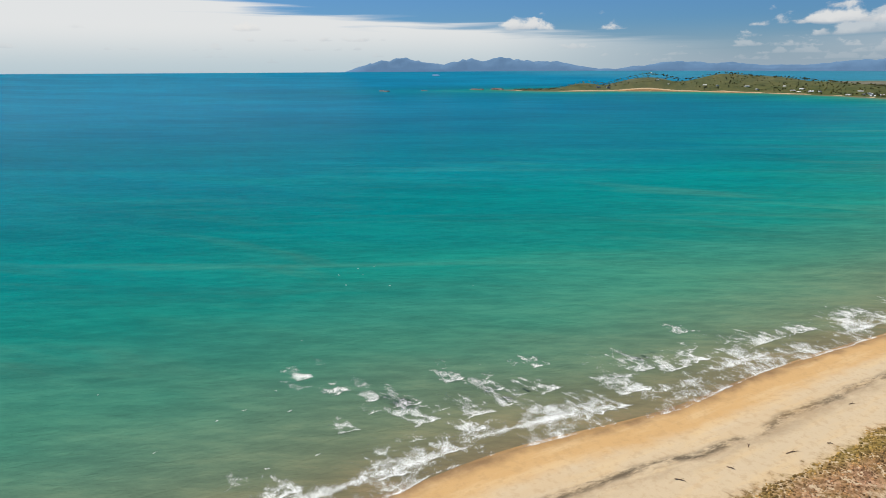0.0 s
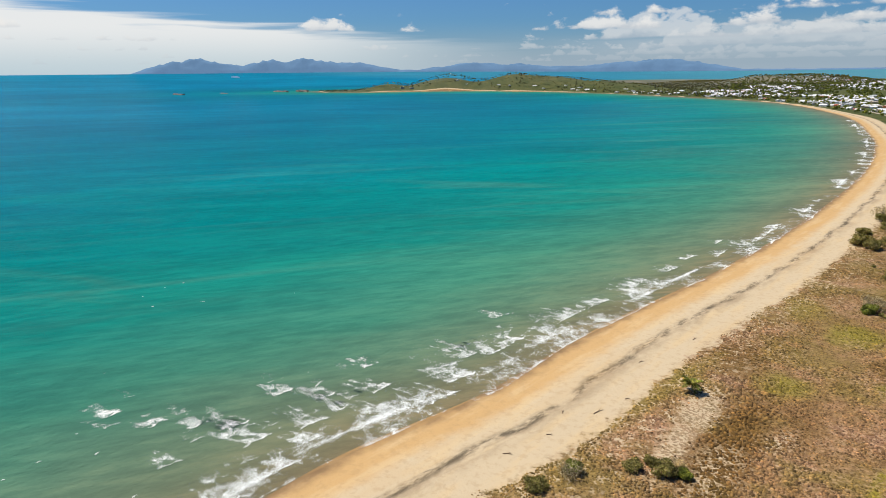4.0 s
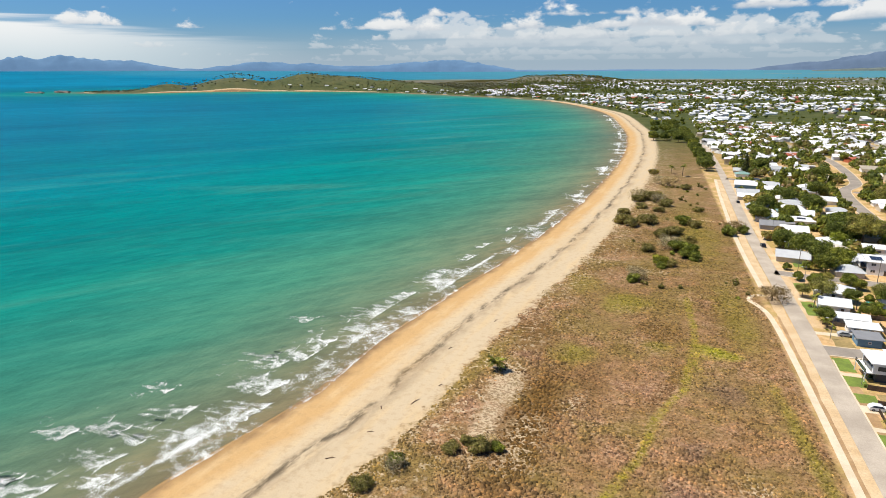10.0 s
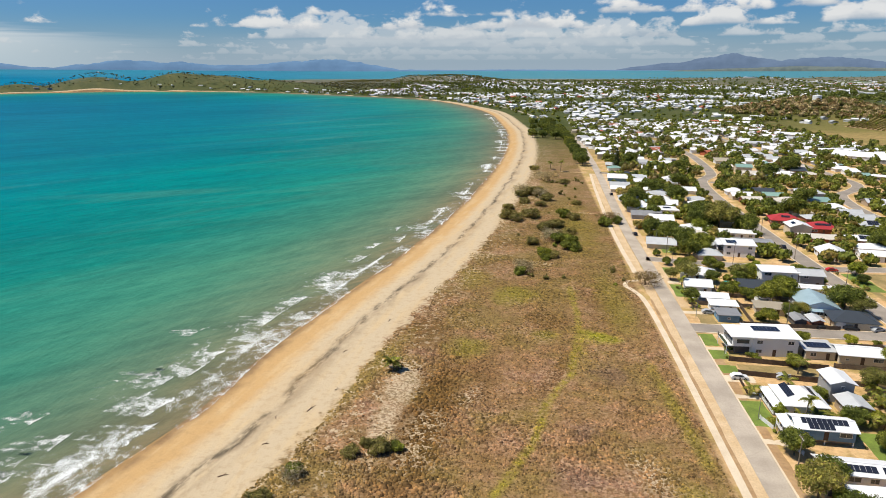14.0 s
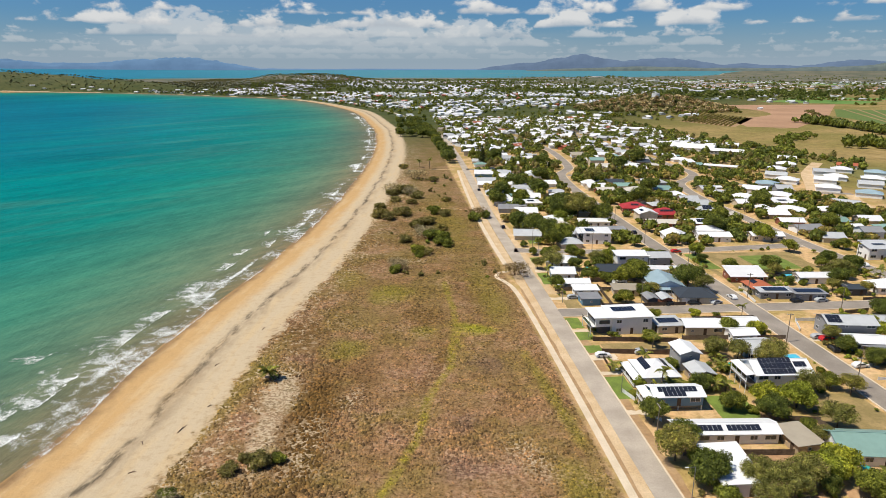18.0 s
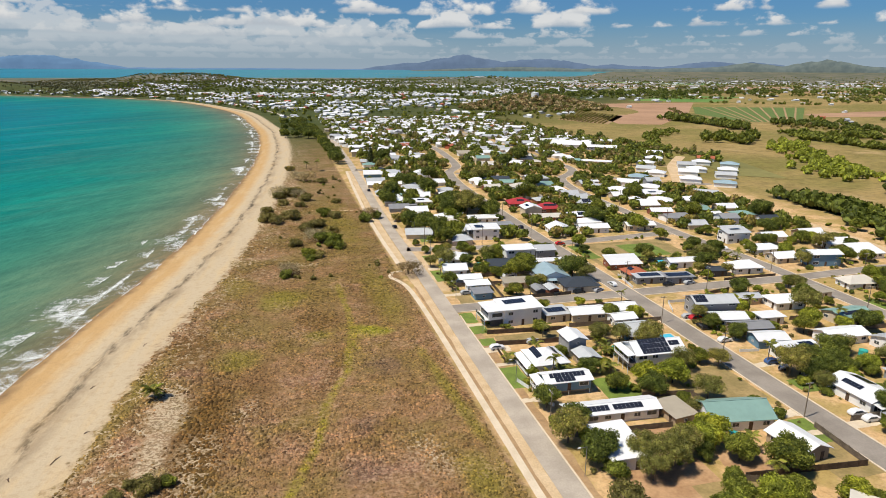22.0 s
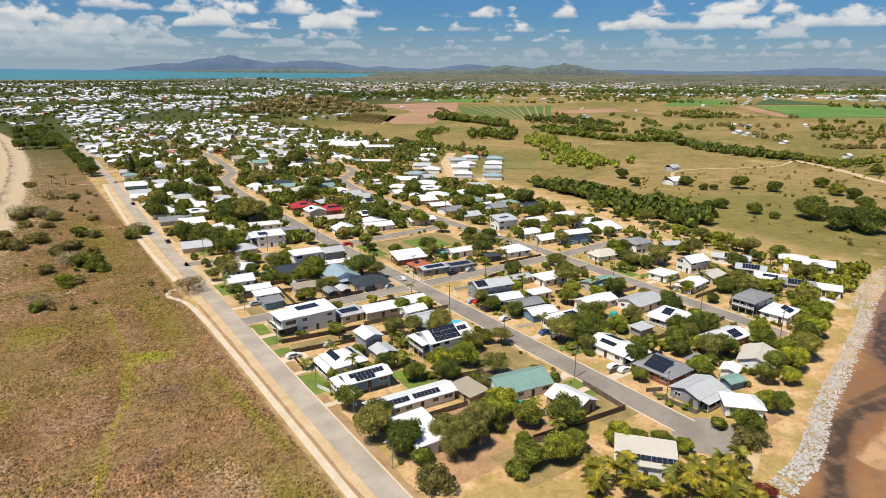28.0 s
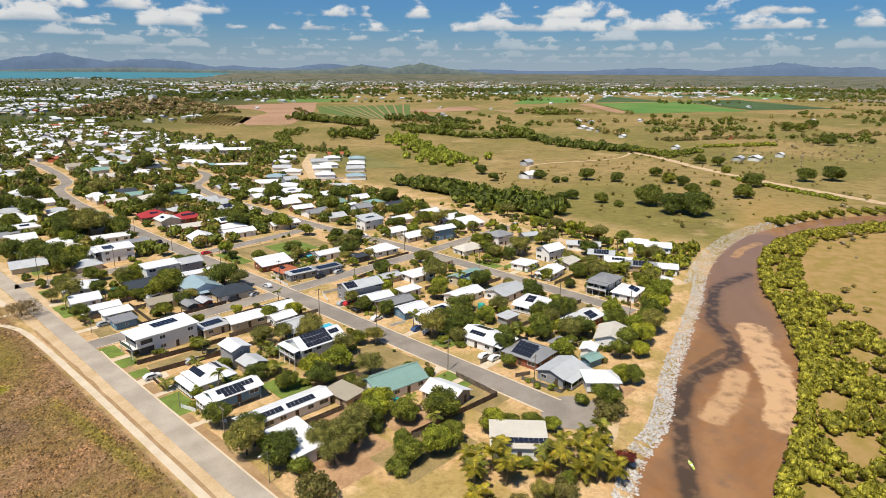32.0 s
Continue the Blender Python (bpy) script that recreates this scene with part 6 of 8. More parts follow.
def region(seed, n, test, x0, x1, y0, y1):
    r = np.random.default_rng(seed)
    xy = np.c_[r.uniform(x0, x1, n), r.uniform(y0, y1, n)]
    return xy[test(xy[:, 0], xy[:, 1])]


def off_roads(xy, gap, houses_too=1.6):
    ok = np.ones(len(xy), bool)
    for ln, hw in ROAD_LINES:
        ok &= dist_line(xy, ln) > hw + gap
    for a, c, d in TAKEN:
        ok &= (xy[:, 0] - a) ** 2 + (xy[:, 1] - c) ** 2 > (d * 0.8 + houses_too) ** 2
    return xy[ok]


for k, (mat, lab) in enumerate((("dark", "dark green"), ("mid", "green"), ("dark", "deep green"), ("olive", "olive-green"))):
    woods("garden_trees", off_roads(region(100 + k, 470, lambda x, y: x > 0, 58, 272, 268, 500), 3.6, 1.4), mat, lab + " trees in the gardens of the suburb", 1.6, 4.2, 100 + k, leaves=150, lobes=6)
    woods("street_trees", off_roads(region(110 + k, 560, lambda x, y: x < 460 - 0.12 * y, 60, 400, 480, 1050), 4.2, 1.5), mat, lab + " trees among distant houses", 2.4, 5.6, 110 + k, leaves=70)
in_town = lambda x, y: (((x - 505) / 1.25) ** 2 + (y - 1235) ** 2 > 135 ** 2) & (x > -420 - 0.15 * (y - 1000) * (y > 1000)) & (x < 330 + 0.18 * y + 0.4 * (y - 1600) * (y > 1600))


def thin(xy, cell, level, z=0.0):
    """Keeps the points in the thicker parts of a patchy pattern."""
    return xy[np.array([noise.noise(Vector((x * cell, y * cell * 0.6, z))) > level for x, y in xy])]


for k, mat in enumerate(("dark", "dark", "mid")):
    woods("town_trees", region(120 + k, 800, in_town, -700, 900, 1000, 2300), mat, "trees among the roofs of the far town", 2.6, 5.6, 120 + k, leaves=24, lobes=3)
    woods("far_town_trees", thin(region(130 + k, 2000, in_town, -1200, 1700, 2200, 5200), 0.004, -0.1, k), mat, "trees among the roofs of the far town", 4, 9, 130 + k, leaves=16, lobes=2)
    woods("headland_bush", region(140 + k, 3000, lambda x, y: (y > 2000 + 0.0 * x), -2450, -300, 2000, 4200), ("headland", "bushland", "headland")[k], "scrub covering the rocky headland", 2.6, 5.0, 140 + k, leaves=10, lobes=2)
for k, mat in enumerate(("grey", "bushland", "twig")):
    woods("hill_bush", region(150 + 7 * k, (700, 900, 700)[k], lambda x, y: ((x - 505) / 1.25) ** 2 + (y - 1235) ** 2 < 125 ** 2, 260, 690, 1030, 1360), mat, "dry bush on the water tank hill", 3.0, 6.0, 150 + 7 * k, leaves=40)
woods("hill_foot_trees", region(158, 150, lambda x, y: np.abs(y - 1120 - 0.25 * (x - 500)) < 22, 350, 640, 1000, 1200), "dark", "dark trees at the foot of the hill", 3, 5.5, 158)
woods("far_hill_bush", region(151, 1500, lambda x, y: x < 0, -1500, -200, 4400, 5600), "olive", "bush on a low coastal hill", 4, 7, 151)


def roofs(name, xy, mat, label, seed, smin=6.0, smax=10.0):
    """Far houses: walls and a gabled roof each."""
    tv = np.array([(-1, -0.7, 0), (1, -0.7, 0), (1, 0.7, 0), (-1, 0.7, 0), (-1, -0.7, 1), (1, -0.7, 1), (1, 0.7, 1), (-1, 0.7, 1), (-1.1, -0.8, 0.95), (1.1, -0.8, 0.95), (1.1, 0, 1.6), (-1.1, 0, 1.6), (1.1, 0.8, 0.95), (-1.1, 0.8, 0.95)])
    tf = np.array([(0, 1, 5, 4), (1, 2, 6, 5), (2, 3, 7, 6), (3, 0, 4, 7), (8, 9, 10, 11), (11, 10, 12, 13)])
    r = np.random.default_rng(seed)
    z, sv, rd = heights(xy)
    xy, z = xy[sv > 60], z[sv > 60]
    return scatter(name, np.c_[xy, z, r.uniform(smin, smax, len(xy)), r.uniform(2.6, 3.6, len(xy))], tv, tf, mat, label, "houses")


for k, (key, n) in enumerate((("white", 450), ("pale", 130), ("tan", 40), ("rust", 24))):
    roofs("far_houses", off_roads(region(200 + k, int(n * 1.15), lambda x, y: x < 420 - 0.1 * y, 62, 380, 640, 1060), 4, 2), ROOF[key], "distant suburban houses with light roofs", 200 + k, 4.5, 7)
    roofs("town_houses", thin(region(210 + k, int(n * 4.2), in_town, -700, 900, 1040, 2300), 0.006, -0.12), ROOF[key], "roofs of the far town", 210 + k, 4.4, 7.2)
    roofs("far_town_houses", thin(region(220 + k, n * 7, in_town, -700, 1900, 2200, 4800), 0.003, 0.0), ROOF[key], "roofs of the far town", 220 + k, 5, 11)
    roofs("farm_houses", region(230 + k, n // 4, lambda x, y: x > 700, 500, 4200, 250, 3400), ROOF[key], "scattered farm sheds on the plain", 230 + k, 4, 8)
roofs("headland_houses", region(240, 130, lambda x, y: y > 2100 + 0.0 * x, -1900, -300, 2150, 2620), ROOF["white"], "holiday houses near the headland beach", 240, 5, 9)


def plate(name, pts, z, mat, label, category="field"):
    me = bpy.data.meshes.new(name)
    n = len(pts)
    v = [far(x, y, z) for x, y in pts]
    c = far(sum(p[0] for p in pts) / n, sum(p[1] for p in pts) / n, z)
    me.from_pydata([tuple(q) for q in v] + [tuple(c)], [], [(i, (i + 1) % n, n) for i in range(n)])
    me.materials.append(mat)
    return tagged(new(name, me), label, category, kind="structure")


plough = worn("ploughed_soil", rgb(196, 156, 122), rgb(176, 138, 106), 0.95, scale=0.01, fine=0.2, vary=0.15)
crop, nt, b = material("crop_rows", 0.9, 0, 0.2)
wv = nt.nodes.new("ShaderNodeTexWave")
wv.inputs["Scale"].default_value, wv.inputs["Distortion"].default_value = 0.05, 0.5
nt.links.new(nt.nodes.new("ShaderNodeNewGeometry").outputs["Position"], wv.inputs["Vector"])
nt.links.new(mixc(nt, wv.outputs["Fac"], rgb(92, 116, 58), rgb(118, 132, 70)), b.inputs["Base Color"])
green_crop = worn("green_crop", rgb(96, 140, 62), rgb(122, 150, 72), 0.9, scale=0.008, fine=0.1, vary=0.12)
dark_crop = worn("dark_crop", rgb(70, 96, 56), rgb(90, 110, 62), 0.9, scale=0.008, fine=0.1, vary=0.12)
dry_field = worn("dry_field", rgb(186, 152, 112), rgb(168, 140, 98), 0.95, scale=0.01, fine=0.15, vary=0.12)
olive_field = worn("olive_field", rgb(150, 142, 84), rgb(128, 124, 70), 0.95, scale=0.012, fine=0.15, vary=0.15)
plate("field_ploughed", [(664, 1440), (1032, 1446), (757, 1073), (564, 861), (504, 885), (587, 1162)], 0.2, plough, "bare ploughed brown field")
plate("field_vines", [(906, 1270), (1144, 1199), (786, 824), (730, 897), (772, 1073)], 0.2, crop, "green rows of a vegetable field")
for k in range(9):
    t = (k + 0.6) / 9.4
    ribbon("field_track", [(906 + (1144 - 906) * t, 1268 + (1199 - 1270) * t), (740 + (786 - 740) * t, 905 + (828 - 905) * t)], 3.4, 0.45, dry_field, "pale track between vegetable beds", "track", thick=0.2)
plate("field_green", [(1601, 925), (1906, 809), (1540, 495), (1264, 633)], 0.3, green_crop, "bright green crop field")
plate("field_dark", [(1956, 828), (2217, 757), (1835, 385), (1594, 510)], 0.3, dark_crop, "dark green crop field")
plate("field_dark_far", [(1654, 966), (2166, 1203), (1900, 858)], 0.3, dark_crop, "dark green crop field")
plate("field_turned", [(1525, 940), (1590, 930), (1254, 640), (1240, 665)], 0.3, plough, "dark strip of turned brown soil")
plate("field_green_far", [(1369, 1043), (1826, 1312), (1914, 1212), (1614, 990)], 0.25, green_crop, "light green crop field")
plate("field_red", [(968, 1015), (1207, 1058), (1101, 918), (930, 946)], 0.25, plough, "bare reddish soil of a fallow field")
plate("field_dry", [(1110, 900), (1350, 830), (1240, 700), (1060, 800)], 0.25, dry_field, "dry pale stubble field")
plate("field_clearing", [(303, 735), (362, 755), (356, 628), (280, 656)], 0.2, dry_field, "dry open ground behind the houses")
plate("field_lawn", [(360, 500), (408, 503), (376, 400), (345, 420)], 0.2, olive_field, "mown olive-green paddock beside the estate")
ribbon("sandy_wash", [(633, 335), (600, 268), (567, 225), (545, 190), (528, 160), (512, 125), (499, 93), (486, 60)], 9.0, 0.25, gravel, "dry sandy wash winding through the paddock", "track", smooth=4, ragged=3.0)
ribbon("farm_track", [(640, 318), (560, 300), (470, 330), (410, 290)], 3.0, 0.25, gravel, "pale farm track across the paddock", "track", smooth=4, ragged=0.8)
# patchwork of paddocks and crops over the plain
rp = np.random.default_rng(60)
grey_field = worn("grey_field", rgb(158, 144, 122), rgb(140, 128, 106), 0.95, scale=0.01, fine=0.15, vary=0.12)
FIELDS = [(dry_field, "dry pale stubble field"), (olive_field, "olive-green grazing paddock"), (plough, "bare ploughed brown field"), (green_crop, "green crop field on the plain"), (dark_crop, "dark green crop field on the plain"),
          (grey_field, "grey-brown fallow field"), (olive_field, "olive-green grazing paddock"), (green_crop, "green crop field on the plain"), (dark_crop, "dark green crop field on the plain"), (plough, "bare ploughed brown field")]
hedges = []
ca, sa = math.cos(radians(-38)), math.sin(radians(-38))
for i in range(-4, 22):
    for j in range(2, 26):
        big = 1 + 0.10 * j
        u, w = (i - 6) * 190 * big + rp.uniform(-30, 30), 560 + j * 120 * (1 + 0.06 * j)
        hu, hw = 92 * big * rp.uniform(0.7, 1.0), 58 * (1 + 0.10 * j) * rp.uniform(0.7, 1.0)
        x, y = w * 0.80 + u * ca * 0.9, w * 0.60 - u * sa * -0.9
        if x < 640 + 0.25 * y or y < 60 or math.hypot(x, y) > 5200 or math.hypot(x, y) < 1650 or (1200 < x < 2300 and 300 < y < 1400) or (600 < x < 1260 and 780 < y < 1500) or (1300 < x < 2420 and 170 < y < 1200) or rp.random() < 0.18:
            continue
        m, lab = FIELDS[int(rp.integers(len(FIELDS)))]
        c = [(x + 0.80 * q * hw + ca * 0.9 * p_ * hu, y + 0.60 * q * hw + sa * 0.9 * p_ * hu) for p_, q in ((-1, -1), (1, -1), (1, 1), (-1, 1))]
        plate("field", c, 0.22, m, lab)
        if rp.random() < 0.55:
            k = int(rp.integers(4))
            hedges += [(c[k][0] * (1 - t) + c[(k + 1) % 4][0] * t, c[k][1] * (1 - t) + c[(k + 1) % 4][1] * t) for t in np.arange(0.05, 0.95, 0.06)]
woods("field_hedges", hedges[::2], "dark", "dark green hedges between the fields", 4, 8, 302)
woods("field_hedges_light", hedges[1::2], "olive", "olive hedges between the fields", 4, 8, 303)
# orchard: hedge-like rows
rows_o = []
for i in range(12):
    for j in range(62):
        rows_o.append((454 + 2.4 * i + 1.78 * j, 989 - 8.9 * i + 2.5 * j))
woods("orchard_rows", rows_o, "olive", "straight rows of dark green orchard trees", 1.5, 1.8, 301)
plate("field_orchard", [(450, 992), (566, 1146), (600, 1040), (484, 882)], 0.2, dry_field, "pale bare ground between the orchard rows")


def belt(name, line, n, width, mat, label, smin, smax, seed):
    r = np.random.default_rng(seed)
    ln = np.array(line, float)
    seg = r.integers(0, len(ln) - 1, n)
    t = r.random(n)[:, None]
    xy = ln[seg] * (1 - t) + ln[seg + 1] * t + r.normal(scale=width / 2.5, size=(n, 2))
    return woods(name, xy, mat, label, smin, smax, seed)


belt("tree_belt", [(312, 332), (318, 300), (306, 255), (303, 228), (307, 204)], 150, 12, "dark", "dense dark green belt of trees beside the lane", 3.4, 6.6, 310)
belt("tree_belt_light", [(326, 312), (320, 262), (318, 212)], 110, 12, "mid", "dense green belt of trees beside the lane", 3.2, 6.0, 311)
belt("paddock_trees", [(545, 592), (500, 520), (450, 444), (420, 400), (452, 404)], 120, 26, "lime", "light green grove in the dry paddock", 3.6, 6.4, 312)
belt("windbreak", [(650, 462), (621, 398), (617, 348), (630, 322)], 75, 14, "dark", "dark green windbreak trees across the plain", 4, 6.5, 313)
belt("windbreak_green", [(637, 316), (611, 268), (679, 263)], 55, 10, "mid", "green trees round a farmhouse", 2.8, 5, 314)
belt("hedgerow", [(614, 643), (618, 622), (616, 528), (675, 479)], 95, 12, "mid", "green hedgerow between paddocks", 4, 7, 322)
belt("hedgerow_light", [(626, 672), (662, 645), (698, 630), (727, 567), (700, 500)], 70, 10, "mid", "green hedgerow between paddocks", 4, 7, 323)
belt("hedgerow_upper", [(740, 830), (760, 796), (773, 741), (800, 690)], 60, 12, "dark", "dark hedge between fields", 4.5, 7.5, 324)
belt("hedgerow_long", [(758, 347), (840, 299), (980, 214), (1060, 160)], 130, 8, "olive", "long low olive hedge across the paddock", 2.2, 4.2, 325)
belt("hedgerow_lime", [(725, 280), (807, 227)], 60, 5, "lime", "clipped light green hedge beside a farm", 2.2, 3.2, 326)
belt("channel_scrub", [(520, 170), (505, 148), (491, 118), (476, 85)], 110, 4.5, "lime", "green scrub filling a narrow channel", 1.2, 2.2, 327)
belt("shelter_trees", [(321, 549), (361, 566), (435, 690), (526, 779)], 75, 16, "mid", "light green trees beside open ground", 3.0, 5, 328)
belt("shelter_trees_dark", [(638, 965), (634, 900), (638, 839), (628, 759)], 90, 16, "dark", "dark windbreak beside the ploughed field", 5.5, 8.5, 329)
belt("paddock_clump", [(474, 625), (526, 668), (498, 600), (560, 655)], 40, 12, "dark", "dark clump of trees in a dry paddock", 5, 8, 332)
belt("field_trees", [(1051, 792), (1133, 796), (1067, 719), (1153, 715)], 50, 22, "mid", "green clump of trees between fields", 4, 7, 333)
belt("hedgerow_field", [(640, 892), (705, 1000), (795, 1192)], 40, 8, "olive", "thin hedge beside the ploughed field", 2.5, 4.5, 316)
rl = np.random.default_rng(334)
lines = {"dark": [], "mid": [], "olive": []}
for k in range(120):
    a, d = rl.uniform(0.62, 1.50), 900 * math.exp(rl.uniform(0.0, 1.65))
    x, y = d * math.sin(a), d * math.cos(a)
    if (1200 < x < 2250 and 350 < y < 1350) or x < 500 + 0.2 * y or (480 < x < 1150 and 820 < y < 1450):
        continue
    turn = rl.choice((-0.66, -0.66, 0.91)) + rl.normal(scale=0.06)
    ln = rl.uniform(40, 190) * (d / 1500) ** 0.8
    n = int(ln / rl.uniform(6, 12)) + 3
    t = rl.uniform(-1, 1, n)
    lines[("dark", "mid", "olive")[k % 3]] += [(x + ln * q * math.cos(turn) + rl.normal(scale=4), y + ln * q * math.sin(turn) + rl.normal(scale=4)) for q in t]
for k, (m, v) in enumerate(lines.items()):
    woods("plain_windbreaks", v, m, "rows of trees between fields on the plain", 3.0, 6, 340 + k)
belt("far_trees", [(900, 1900), (1700, 2100), (2700, 1600), (3600, 1000), (4300, 300)], 700, 330, "dark", "distant trees across the plain", 6, 12, 318)
woods("paddock_scrub", region(319, 260, lambda x, y: y > 115 + 0.0 * x, 330, 620, 110, 320), "olive", "scattered shrubs in the dry paddock", 0.5, 1.6, 319)
woods("scrub_flat", region(335, 320, lambda x, y: x > 640 - 0.5 * (y - 130), 480, 900, 20, 250), "grey", "grey-green scrub on a rough flat", 0.8, 2.2, 335)
woods("creek_edge_trees", region(321, 60, lambda x, y: y > 100, 232, 292, 100, 118), "mid", "trees beside the rock bank", 1.8, 3.4, 321)
woods("lane_trees", region(336, 90, lambda x, y: (np.abs(x - 262 - 0.14 * (y - 150)) > 6) & (np.abs(x - 268 - 0.14 * (y - 150)) < 17), 240, 300, 116, 210), "lime", "light green trees along the dirt lane", 1.4, 3.0, 336)
for x, y, s in ((395, 330, 1.3), (376, 301, 1.1), (410, 282, 1.2), (404, 263, 0.8), (412, 260, 0.7), (432, 253, 1.6), (441, 232, 1.3), (489, 223, 1.3), (465, 201, 1.6), (460, 188, 1.3), (432, 170, 1.5), (374, 174, 2.2), (361, 152, 2.1),
                (365, 140, 2.4), (371, 146, 1.9), (360, 199, 1.1), (357, 185, 0.8), (340, 217, 1.2), (357, 219, 1.1), (443, 139, 1.8), (493, 150, 1.8), (549, 128, 1.8), (569, 114, 2.0), (591, 228, 1.4), (587, 210, 1.5), (549, 189, 1.2), (476, 170, 1.0),
                (1044, 278, 2.6), (1048, 262, 2.4), (1112, 263, 2.4), (860, 183, 2.3)):
    plant(("shade0", "shade1", "round1", "shade2")[(x + y) % 4], x, y, s, z=-0.95 * s, label="broad dark green tree alone in a dry paddock")
# farm sheds and houses on the plain
for k, (x, y) in enumerate(((946, 580), (953, 557), (842, 507), (828, 485), (815, 462), (766, 400), (686, 293), (640, 210), (653, 199), (700, 190), (464, 334), (407, 291), (848, 808), (902, 855))):
    ob = roofs("farm_shed", np.array([(x, y)], float), ROOF[("white", "pale", "white")[k % 3]], "farm shed with a light metal roof", 260 + k, 4, 7.5)

# bands of trees and roofs out towards the horizon
rh = np.random.default_rng(380)
n = 9000
a, d = rh.uniform(0.12, 1.56, n), 1900 * np.exp(rh.uniform(0, 1.7, n))
q = np.c_[d * np.sin(a), d * np.cos(a)]
q = q[np.array([noise.noise(Vector((x * 0.0016, y * 0.0016, 3))) + 0.5 * noise.noise(Vector((x * 0.006, y * 0.006, 1))) > 0.06 for x, y in q])]
for k, mat in enumerate(("dark", "mid", "bushland")):
    woods("horizon_trees", q[k::3], mat, "distant bands of trees towards the horizon", 4, 9, 381 + k, leaves=12, lobes=2)
a, d = rh.uniform(0.25, 1.35, 700), 2400 * np.exp(rh.uniform(0, 0.9, 700))
q = np.c_[d * np.sin(a), d * np.cos(a)]
q = q[np.array([noise.noise(Vector((x * 0.0012, y * 0.0012, 8))) > 0.0 for x, y in q])]
roofs("horizon_houses", q, ROOF["white"], "white specks of distant roofs", 385, 8, 17)

# low hedges and shrubs filling the gardens
rg = np.random.default_rng(350)
for k, mat in enumerate(("mid", "lime", "dark", "olive")):
    q = off_roads(region(351 + k, 1500, lambda x, y: ~((x < 84) & (y < 97)) & ~((x > 84) & (x < 118) & (y > 80) & (y < 106)) & ~((x < 84) & (y > 157) & (y < 171)) & ~((x > 132) & (x < 176) & (y > 238) & (y < 264)), 57, 290, 76, 268), 1.2, -0.6)
    q = q[dist_line(q, RIVER) > 27]
    keep = np.array([noise.noise(Vector((x * 0.09, y * 0.09, k * 0.3))) > 0.2 for x, y in q])
    q = q[keep]
    tv, tf = tree_template(360 + k, 130, 0.17)
    w = rg.uniform(0.4, 1.25, len(q))
    scatter("garden_shrubs", np.c_[q, np.zeros(len(q)), w, w * rg.uniform(0.9, 1.7, len(q))], tv, tf, LEAF[mat], "garden shrubs and hedges round the houses", "shrubs")
# hedge of palms and shrubs beside two beachfront houses
for line in (((66, 142.5), (86, 139)), ((88, 150), (90, 164)), ((58, 154), (64, 151))):
    (x0, y0), (x1, y1) = line
    n = int(math.hypot(x1 - x0, y1 - y0) / 2.6)
    for i in range(n):
        palm(x0 + (x1 - x0) * i / n, y0 + (y1 - y0) * i / n + rg.uniform(-0.5, 0.5), 2.2, rg.uniform(0.7, 1.0), "palm", 9, z=0)
# white town buildings scattered towards the far shore
for k, key in enumerate(("white", "pale", "tan")):
    roofs("plain_houses", region(370 + k, (330, 110, 60)[k], lambda x, y: (x > 0.34 * y) & (x < 1.9 * y), 600, 3600, 1450, 4300), ROOF[key], "pale roofs scattered over the far plain", 370 + k, 6, 13)

# ---- mangroves and scrub across the creek ----
rm = np.random.default_rng(77)
d = np.gradient(RIVER, axis=0)
d /= np.linalg.norm(d, axis=1)[:, None]
right = np.c_[d[:, 1], -d[:, 0]]
mang = []
for i in range(6, len(RIVER) - 4):
    for k in range(40):
        t = rm.random()
        c = RIVER[i] * (1 - t) + RIVER[i + 1] * t
        off = RIVER_W[i] + 1.2 + 24 * rm.random() ** 1.5 * (1 if i < 40 else 0.6)
        q = c + right[i] * off
        if off - RIVER_W[i] < 4 or noise.noise(Vector((q[0] * 0.09, q[1] * 0.09, 0))) > -0.22:
            mang.append((*q, off - RIVER_W[i]))
near_m = [q for q in mang if q[0] < 260]
for q in near_m[:150]:
    s = rm.uniform(0.55, 1.05)
    plant("mangrove%d" % rm.integers(3), q[0], q[1], s, z=max(-1.2, z_at(q[0], q[1])))
tv, tf = tree_template(78, 110, 0.19, 4)
rest = np.array(near_m[150:] + [q for q in mang if q[0] >= 260])
zz = np.maximum(-1.2, heights(rest[:, :2])[0])
s = rm.uniform(0.8, 2.3, len(rest))
scatter("mangroves", np.c_[rest[:, :2], zz - 0.1, s, s * 1.5], tv, tf, LEAF["mangrove"], "yellow-green mangroves lining the creek", "mangroves")
left_far = np.array([(*(RIVER[i] - right[i] * (RIVER_W[i] + rm.uniform(0, 9)))[:2],) for i in np.repeat(np.arange(56, len(RIVER) - 6), 14)])
s = rm.uniform(1.4, 2.6, len(left_far))
scatter("mangroves_upstream", np.c_[left_far, np.full(len(left_far), -0.9), s, s * 1.4], tv, tf, LEAF["mangrove"], "yellow-green mangroves lining the creek upstream", "mangroves")
sp = region(330, 240, lambda x, y: (y < 0.27 * x - 22) & (y > 0.27 * x - 150), 130, 520, -120, 120)
s = rm.uniform(0.8, 2.4, len(sp))
scatter("spit_scrub", np.c_[sp, np.zeros(len(sp)), s, s * 1.1], tv, tf, LEAF["olive"], "olive scrub on the grassy spit", "scrub")
sp = region(331, 120, lambda x, y: (y < 0.27 * x - 30) & (y > 0.27 * x - 120), 150, 460, -100, 110)
s = rm.uniform(0.8, 2.2, len(sp))
